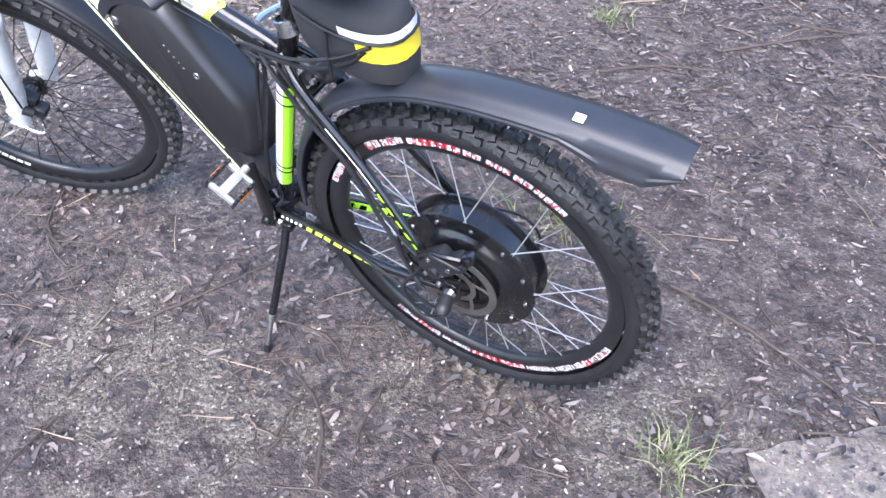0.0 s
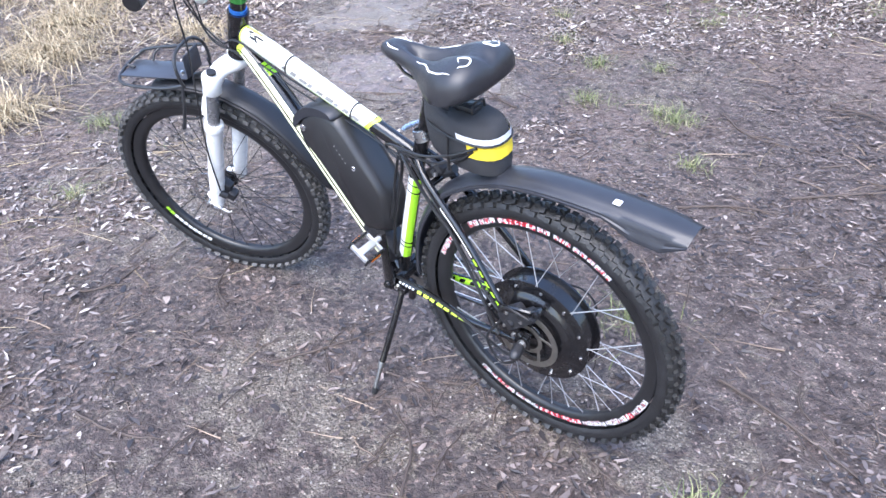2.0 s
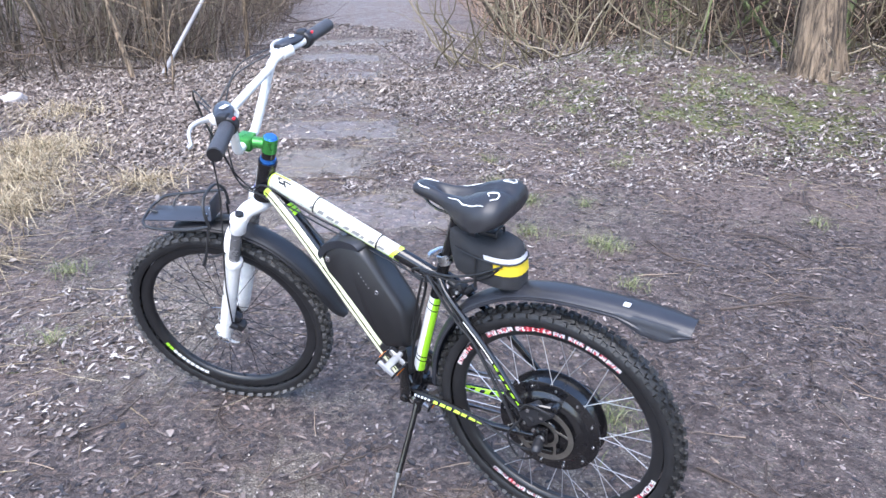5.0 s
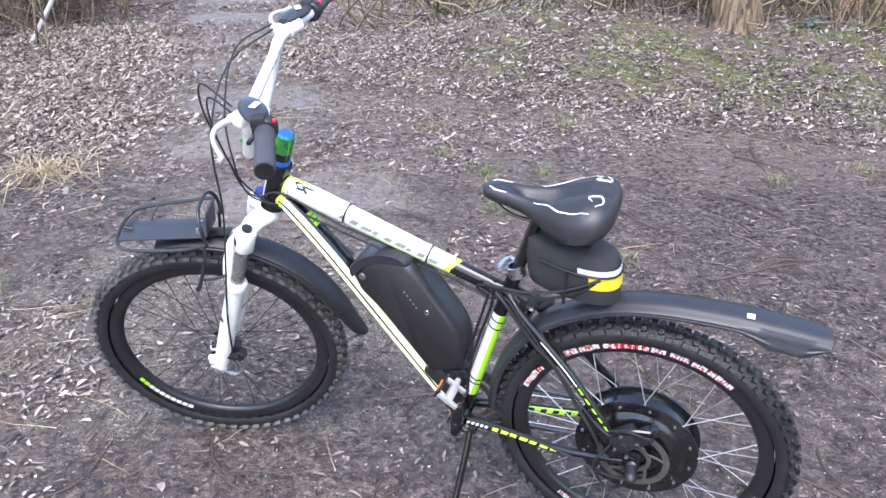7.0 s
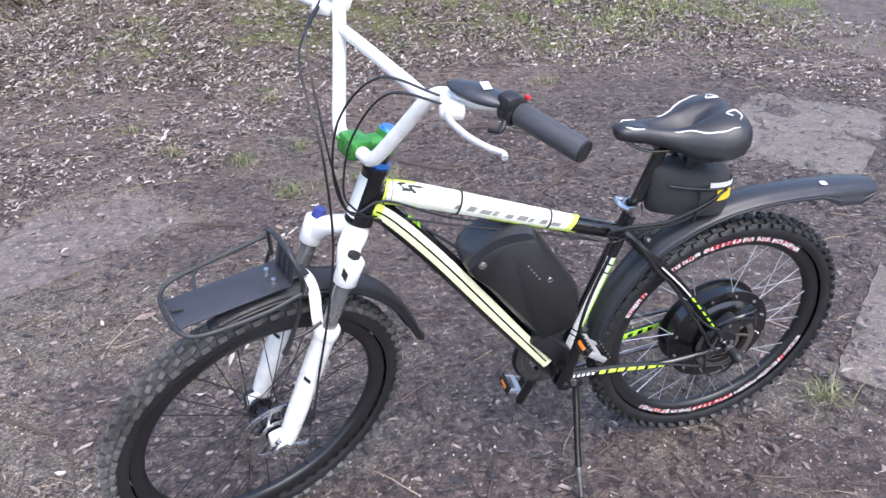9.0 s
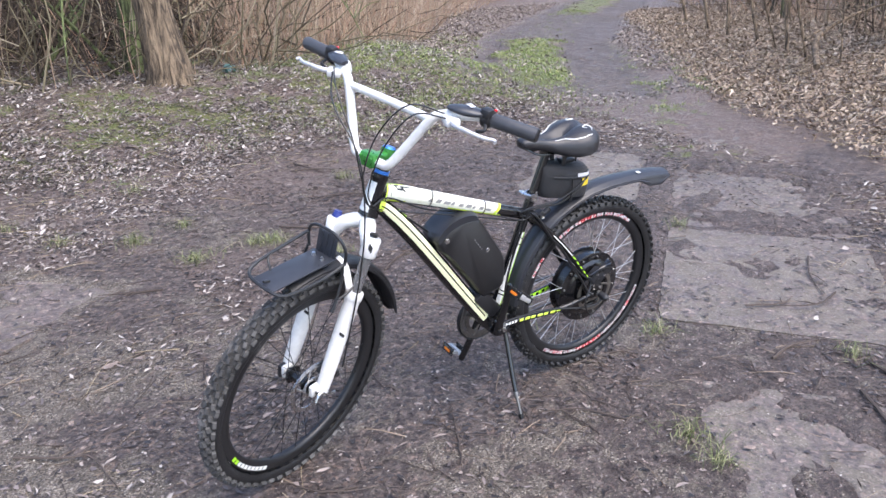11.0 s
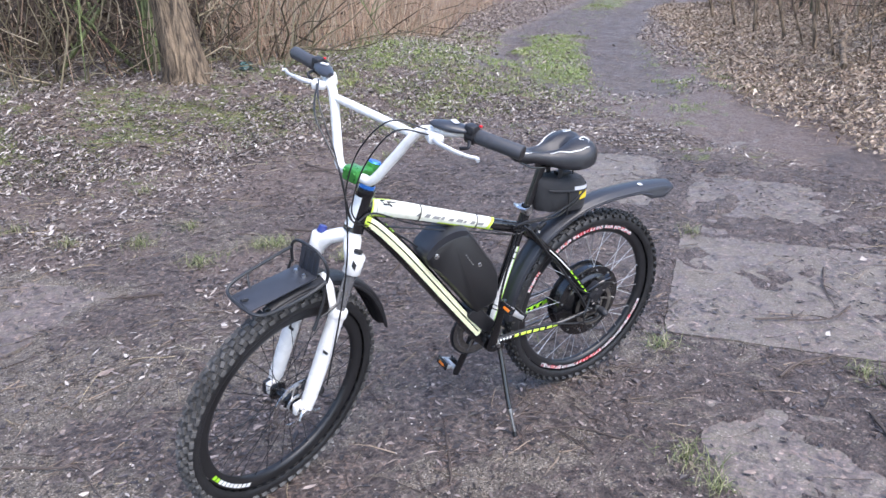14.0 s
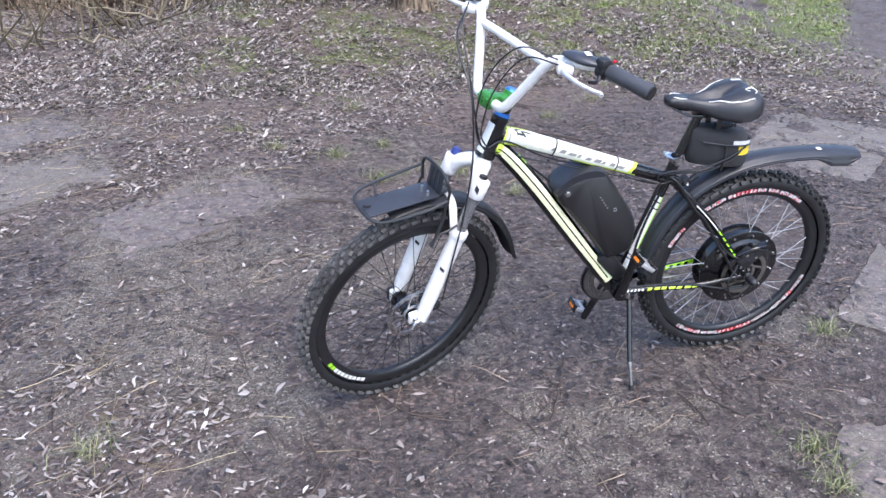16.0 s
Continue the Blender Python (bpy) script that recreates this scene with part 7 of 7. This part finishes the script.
def front_rack():
    z = 0.748
    rk_m = STEER
    bm = B()
    block(bm, (1.165, 0, z), (0.215, 0.08, 0.004), 0.0015)
    rk = part("front_rack", bm, M_RACK_PLATE, bike, "dark metal carrier plate over the front wheel", rk_m)
    bm = B()
    loop = [(1.05, 0.068, z + 0.0), (1.12, 0.068, z - 0.012), (1.23, 0.064, z - 0.012), (1.27, 0.05, z - 0.004), (1.28, 0.0, z + 0.004), (1.272, -0.05, z + 0.01), (1.235, -0.062, z + 0.024), (1.12, -0.066, z + 0.036), (1.05, -0.068, z + 0.042)]
    pipe(bm, loop, 0.0045, 9, 6, (0, 0, 1))
    pipe(bm, [(1.05, 0.066, z - 0.006), (1.05, 0.07, z + 0.03), (1.054, 0.06, z + 0.06), (1.058, 0.03, z + 0.08), (1.058, -0.03, z + 0.08), (1.054, -0.06, z + 0.06), (1.05, -0.07, z + 0.03), (1.05, -0.066, z - 0.006)], 0.0045, 9, 6, (1, 0, 0))
    pipe(bm, [(1.2, -0.062, z + 0.026), (1.21, -0.05, z + 0.018), (1.215, -0.036, z)], 0.0032, 8, 4)
    pipe(bm, [(1.27, 0.0, z + 0.01), (1.25, 0.0, z + 0.004)], 0.0035, 8)
    part("rack_frame", bm, M_RACK, rk, "bent black steel rod frame")
    bm = B()
    block(bm, (1.05, 0, z + 0.032), (0.004, 0.07, 0.066), 0.0015, Matrix.Rotation(radians(-10), 4, "Y"))
    for s in (-0.02, 0.0, 0.02):
        block(bm, (1.0535, s, z + 0.032), (0.004, 0.006, 0.062), 0.0015, Matrix.Rotation(radians(-10), 4, "Y"))
    part("back_plate", bm, M_RACK_PLATE, rk, "ribbed upright back plate")
    for s in (1, -1):
        part("rack_bolt", bolt(B(), (1.083, 0.016 * s, z + 0.002), (0, 0, 1), 0.006, 0.008), M_STEEL, rk, "silver bolt")
    for s in (1, -1):
        bm = B()
        pipe(bm, [(1.055, 0.066 * s, z), (1.066, 0.074 * s, z - 0.05), (1.088, 0.077 * s, z - 0.105), (1.101, 0.078 * s, z - 0.13)], [0.004, 0.004, 0.005, 0.0065], 8, 5)
        pipe(bm, [(1.085, 0.077 * s, z - 0.1), (1.05, 0.078 * s, z - 0.095), (1.02, 0.078 * s, z - 0.085)], 0.0035, 8, 4)
        part("rack_strut", bm, M_RACK, rk, "black strut clamped to the fork")
    bm = B()
    block(bm, (1.035, 0, z - 0.012), (0.05, 0.03, 0.006), 0.002)
    part("rack_tongue", bm, M_RACK, rk, "flat mounting tongue")


front_rack()


def drivetrain():
    bm = B()
    m = Matrix.Translation(BB)
    for s, ang in ((1, 96), (-1, -72)):
        d = Vector((math.cos(radians(ang)), 0, math.sin(radians(ang))))
        a = BB + Vector((0, 0.05 * s, 0))
        e = BB + Vector((0, 0.07 * s, 0)) + d * 0.17
        bm = B()
        pipe(bm, [a - d * 0.016, a, a.lerp(e, 0.5), e, e + d * 0.014], [(0.011, 0.015), (0.012, 0.019), (0.009, 0.014), (0.009, 0.014), (0.008, 0.011)], 12, 0)
        bolt(bm, a + Vector((0, 0.008 * s, 0)), (0, s, 0), 0.012, 0.01)
        part("crank_arm", bm, M_BLACK, bike, "black crank arm", smooth=50)
        c = e + Vector((0, 0.052 * s, 0))
        tilt = Matrix.Rotation(radians(-35 if s > 0 else -20), 4, "Y")
        bm = B()
        pipe(bm, [e + Vector((0, 0.005 * s, 0)), e + Vector((0, 0.082 * s, 0))], 0.0075, 12, 0, (1, 0, 0))
        for sy in (-0.026, 0.026):
            block(bm, c + tilt @ Vector((0, sy, 0)), (0.054, 0.009, 0.015), 0.004, tilt)
        block(bm, c, (0.02, 0.052, 0.018), 0.006, tilt)
        pd = part("pedal", bm, M_PEDAL, bike, "silver alloy pedal with orange reflectors")
        for sx in (-0.029, 0.029):
            bm = B()
            block(bm, c + tilt @ Vector((sx, 0, 0)), (0.006, 0.06, 0.019), 0.002, tilt)
            for k in range(6):
                for sz in (-0.011, 0.011):
                    block(bm, c + tilt @ Vector((sx, -0.027 + k * 0.0108, sz)), (0.006, 0.006, 0.006), 0.001, tilt, 1)
            part("cage", bm, M_BLACK, pd, "black toothed cage plate")
            bm = B()
            block(bm, c + tilt @ Vector((sx + math.copysign(0.0038, sx), 0, -0.002)), (0.003, 0.03, 0.009), 0.001, tilt, 1)
            part("reflector", bm, M_ORANGE, pd, "orange plastic reflector")
    bm = B()
    turned(bm, [(0.066, -0.044), (0.066, -0.047), (0.052, -0.047), (0.052, -0.044)], 48, closed=True)
    part("chainring", bm, M_CHAIN, bike, "small dark steel chainring", pose(*BB, 0, 0, 0))
    bm = B()
    turned(bm, [(0.086, -0.05), (0.086, -0.053), (0.072, -0.053), (0.072, -0.05)], 48, closed=True)
    for k in range(4):
        a = 2 * math.pi * k / 4 + 0.4
        pipe(bm, [(0.02 * math.cos(a), -0.048, 0.02 * math.sin(a)), (0.075 * math.cos(a), -0.048, 0.075 * math.sin(a))], 0.006, 8)
    part("chainring", bm, M_CHAIN, bike, "large dark steel chainring with its spider", pose(*BB, 0, 0, 0))
    bm = B()
    turned(bm, [(0.093, -0.052), (0.094, -0.06), (0.082, -0.062), (0.08, -0.06)], 48, closed=True)
    part("chain_guard", bm, M_PLASTIC, bike, "black plastic chain guard ring", pose(*BB, 0, 0, 0))
    # links of the chain, round ring and sprocket
    ring = [BB + Vector((0.066 * math.cos(radians(q)), -0.049, 0.066 * math.sin(radians(q)))) for q in range(-90, 91, 12)]
    cog = [REAR + Vector((0.036 * math.cos(radians(q)), -0.06, 0.036 * math.sin(radians(q)))) for q in range(95, 271, 18)]
    path = ring + cog + [REAR + Vector((0.03, -0.06, -0.085))] + ring[:1]
    bm = B()
    for p, q in zip(path, path[1:]):
        n = max(1, int(round((p - q).length / 0.0127)))
        rot = (q - p).to_track_quat("X", "Z").to_matrix().to_4x4()
        for k in range(n):
            block(bm, p.lerp(q, (k + 0.5) / n), ((q - p).length / n * 1.04, 0.0065 if k % 2 else 0.0045, 0.0075), 0.0, rot)
    part("chain", bm, M_CHAIN, bike, "oily steel chain", smooth=0)
    bm = B()
    block(bm, REAR + Vector((0.012, -0.068, -0.035)), (0.02, 0.016, 0.075), 0.005, Matrix.Rotation(radians(15), 4, "Y"))
    for z, x in ((-0.03, 0.012), (-0.08, 0.028)):
        c = REAR + Vector((x, -0.06, z))
        pipe(bm, [c + Vector((0, -0.004, 0)), c + Vector((0, 0.004, 0))], 0.016, 14, 0, (1, 0, 0))
    part("derailleur", bm, M_PLASTIC, bike, "black rear derailleur")
    bm = B()
    pipe(bm, [(0.405, 0.045, 0.296), (0.392, 0.052, 0.276), (0.4, 0.12, 0.15), (0.404, 0.155, 0.092)], 0.0085, 12, 4, (1, 0, 0))
    block(bm, (0.4, 0.03, 0.29), (0.05, 0.05, 0.02), 0.005)
    ks = part("kickstand", bm, M_BLACK, bike, "black extended kickstand")
    bm = B()
    pipe(bm, [(0.404, 0.15, 0.1), (0.405, 0.19, 0.034)], 0.0058, 12, 0, (1, 0, 0))
    pipe(bm, [(0.404, 0.148, 0.103), (0.404, 0.156, 0.09)], 0.0098, 12, 0, (1, 0, 0))
    part("extension_tube", bm, M_CHAIN, ks, "bright steel sliding tube with its collar")
    bm = B()
    pipe(bm, [(0.405, 0.187, 0.036), (0.405, 0.196, 0.021)], [0.009, 0.008], 10, 0, (1, 0, 0))
    part("rubber_foot", bm, M_CABLE, ks, "black rubber foot")
    bm = B()
    bolt(bm, (0.4, 0.05, 0.298), (0, 1, 0), 0.009, 0.008)
    part("stand_bolt", bm, M_STEEL, ks, "steel bolt")
    # rear brake
    bm = B()
    block(bm, REAR + Vector((0.02, 0.072, 0.07)), (0.062, 0.036, 0.05), 0.008, Matrix.Rotation(radians(40), 4, "Y"))
    block(bm, REAR + Vector((-0.016, 0.074, 0.09)), (0.042, 0.032, 0.03), 0.006, Matrix.Rotation(radians(40), 4, "Y"))
    pipe(bm, [REAR + Vector((0.02, 0.08, 0.062)), REAR + Vector((0.024, 0.094, 0.06))], 0.012, 12, 0, (1, 0, 0))
    cal = part("brake_caliper", bm, M_PLASTIC, bike, "black rear disc brake caliper")
    for x, y, z in ((0.04, 0.084, 0.045), (-0.006, 0.085, 0.078), (-0.026, 0.083, 0.1), (0.03, 0.087, 0.09), (0.012, 0.09, 0.035)):
        part("caliper_bolt", bolt(B(), REAR + Vector((x, y, z)), (0, 1, 0), 0.0055, 0.006), M_STEEL, cal, "steel bolt")
    bm = B()
    block(bm, REAR + Vector((0.045, 0.074, 0.045)), (0.05, 0.012, 0.07), 0.005, Matrix.Rotation(radians(30), 4, "Y"))
    block(bm, REAR + Vector((-0.03, 0.072, 0.105)), (0.035, 0.026, 0.016), 0.004, Matrix.Rotation(radians(30), 4, "Y"))
    pipe(bm, [REAR + Vector((0.052, 0.082, 0.085)), REAR + Vector((0.01, 0.092, 0.11)), REAR + Vector((-0.03, 0.086, 0.112))], (0.005, 0.009), 8, 4)
    part("caliper_bracket", bm, M_BLACK, cal, "black caliper bracket and arm")
    runs = [
        ([(0.33, 0.04, 0.715), (0.3, 0.052, 0.69), (0.24, 0.056, 0.61), (0.19, 0.06, 0.56), (0.13, 0.072, 0.47), (0.1, 0.08, 0.43), (0.07, 0.088, 0.38), (0.05, 0.094, 0.36)], 0.0042, "thick motor wire along the seat stay"),
        ([(0.05, 0.09, 0.43), (0.02, 0.1, 0.46), (-0.03, 0.098, 0.45), (-0.035, 0.09, 0.44)], 0.003, "brake cable bend at the caliper"),
        ([(0.895, 0.035, 0.85), (0.84, 0.026, 0.86), (0.7, 0.01, 0.79), (0.5, 0.005, 0.735), (0.36, 0.03, 0.69), (0.31, 0.038, 0.7), (0.27, 0.044, 0.655), (0.17, 0.058, 0.53), (0.09, 0.075, 0.44), (0.05, 0.085, 0.42)], 0.0026, "brake cable along the frame"),
        ([(0.32, 0.03, 0.7), (0.35, 0.035, 0.72), (0.3, 0.06, 0.735), (0.22, 0.058, 0.735), (0.15, 0.055, 0.765), (0.12, 0.05, 0.79)], 0.0034, "black wire looped to the bag"),
        ([(0.31, 0.03, 0.69), (0.37, 0.04, 0.715), (0.34, 0.055, 0.74), (0.25, 0.062, 0.745), (0.17, 0.06, 0.77), (0.11, 0.052, 0.8)], 0.003, "black wire looped to the bag"),
        ([(0.335, 0.035, 0.72), (0.345, 0.03, 0.66), (0.375, 0.03, 0.56), (0.395, 0.034, 0.47), (0.4, 0.04, 0.4)], 0.004, "thick black wire along the seat tube"),
        ([(0.345, 0.03, 0.715), (0.365, 0.033, 0.64), (0.39, 0.03, 0.55), (0.405, 0.03, 0.5)], 0.0035, "black wire along the seat tube"),
        ([(0.41, 0.04, 0.32), (0.32, 0.052, 0.33), (0.2, 0.07, 0.33), (0.09, 0.084, 0.31), (0.03, 0.1, 0.315), (0.0, 0.105, 0.335)], 0.0036, "motor wire along the chain stay"),
        ([(0.3, -0.04, 0.68), (0.2, -0.05, 0.6), (0.08, -0.065, 0.45), (0.03, -0.08, 0.38), (0.02, -0.08, 0.32)], 0.0026, "gear cable"),
        ([(0.868, 0.02, 0.835), (0.78, 0.012, 0.8), (0.66, 0.02, 0.77), (0.5, 0.012, 0.722), (0.36, 0.012, 0.68)], 0.0024, "cable under the top tube"),
        ([(0.86, 0.022, 0.82), (0.79, 0.0, 0.79), (0.73, 0.0, 0.745), (0.69, 0.0, 0.71)], 0.0034, "wire bundle to the battery"),
        ([(0.09, 0.07, 0.44), (0.05, 0.083, 0.4), (0.08, 0.1, 0.34), (0.05, 0.1, 0.28), (0.01, 0.104, 0.3), (-0.004, 0.11, 0.335)], 0.0032, "wire looped to the axle"),
        ([(0.06, -0.07, 0.4), (-0.06, -0.075, 0.42), (-0.1, -0.075, 0.37), (-0.06, -0.075, 0.3), (0.0, -0.07, 0.27)], 0.0026, "looped gear cable"),
    ]
    for pts, rad, lab in runs:
        part("cable", pipe(B(), pts, rad, 7, 7, (0, 1, 0.1)), M_CABLE, bike, "black " + lab if not lab.startswith("black") else lab)


drivetrain()


# ---- the bag under the saddle ----
def saddle_bag():
    root = new("saddle_bag")
    root.matrix_basis = bike.matrix_basis.copy()

    def section(u, grow=0.0):
        """Plan outlines at a height share u: round tail, narrow front."""
        out = []
        z = 0.733 + 0.114 * u
        tail = 0.045 + 0.03 * u
        for k in range(28):
            a = 2 * math.pi * k / 28
            c, s = math.cos(a), math.sin(a)
            fr = 0.5 + 0.5 * c
            x = 0.182 + (0.094 + grow) * c - 0.012 * (1 - u)
            w = (0.062 - 0.028 * fr + grow) * (0.92 + 0.08 * u)
            tilt = (x - 0.182) * 0.12
            out.append(Vector((x, w * math.copysign(abs(s) ** 0.8, s), z + tilt * (0.6 + 0.4 * u))))
        return out

    us = [0.0, 0.04, 0.2, 0.45, 0.7, 0.92, 1.0]
    gs = [-0.012, 0.0, 0.004, 0.005, 0.004, 0.0, -0.01]
    bg = part("bag_body", loft(B(), [section(u, g) for u, g in zip(us, gs)]), M_FABRIC, root, "black nylon body", smooth=50)

    def band(u0, u1, k0, k1, mat, name, label, g=0.007):
        a, b = section(u0, g), section(u1, g)
        bm = B()
        row = [(bm.verts.new(a[k % 28]), bm.verts.new(b[k % 28])) for k in range(k0, k1 + 1)]
        for p, q in zip(row, row[1:]):
            bm.faces.new((p[0], q[0], q[1], p[1]))
        part(name, bm, mat, bg, label)

    band(0.4, 0.66, 9, 22, M_BAG_YELLOW, "yellow_band", "yellow nylon band round the tail")
    band(0.7, 0.82, 8, 22, M_REFLECT, "reflective_strip", "grey reflective strip", 0.0075)
    bm = B()
    pipe(bm, [section(0.69, 0.009)[k] for k in range(4, 25)], 0.0025, 6)
    part("zip", bm, M_CABLE, bg, "black zip")
    bm = B()
    s = section(0.66, 0.01)[7]
    pipe(bm, [s, s + Vector((0, 0.004, -0.03)), s + Vector((0.002, 0.003, -0.075))], [0.003, 0.0026, 0.004], 7, 4)
    part("zip_pull", bm, M_CABLE, bg, "black cord zip pull")
    bm = B()
    for sgn in (1, -1):
        pipe(bm, [(0.2, 0.028 * sgn, 0.845), (0.2, 0.03 * sgn, 0.872), (0.2, 0.024 * sgn, 0.9)], (0.0015, 0.009), 8, 4, (0, 1, 0))
    block(bm, (0.165, 0, 0.853), (0.05, 0.03, 0.012), 0.003)
    pipe(bm, [(0.14, -0.02, 0.851), (0.14, -0.015, 0.868), (0.14, 0.015, 0.868), (0.14, 0.02, 0.851)], 0.003, 8, 4)
    part("strap", bm, M_PLASTIC, root, "black strap and bracket under the saddle")
    tagged(root, "black saddle bag with yellow band and grey reflective strip", "saddle bag")


saddle_bag()
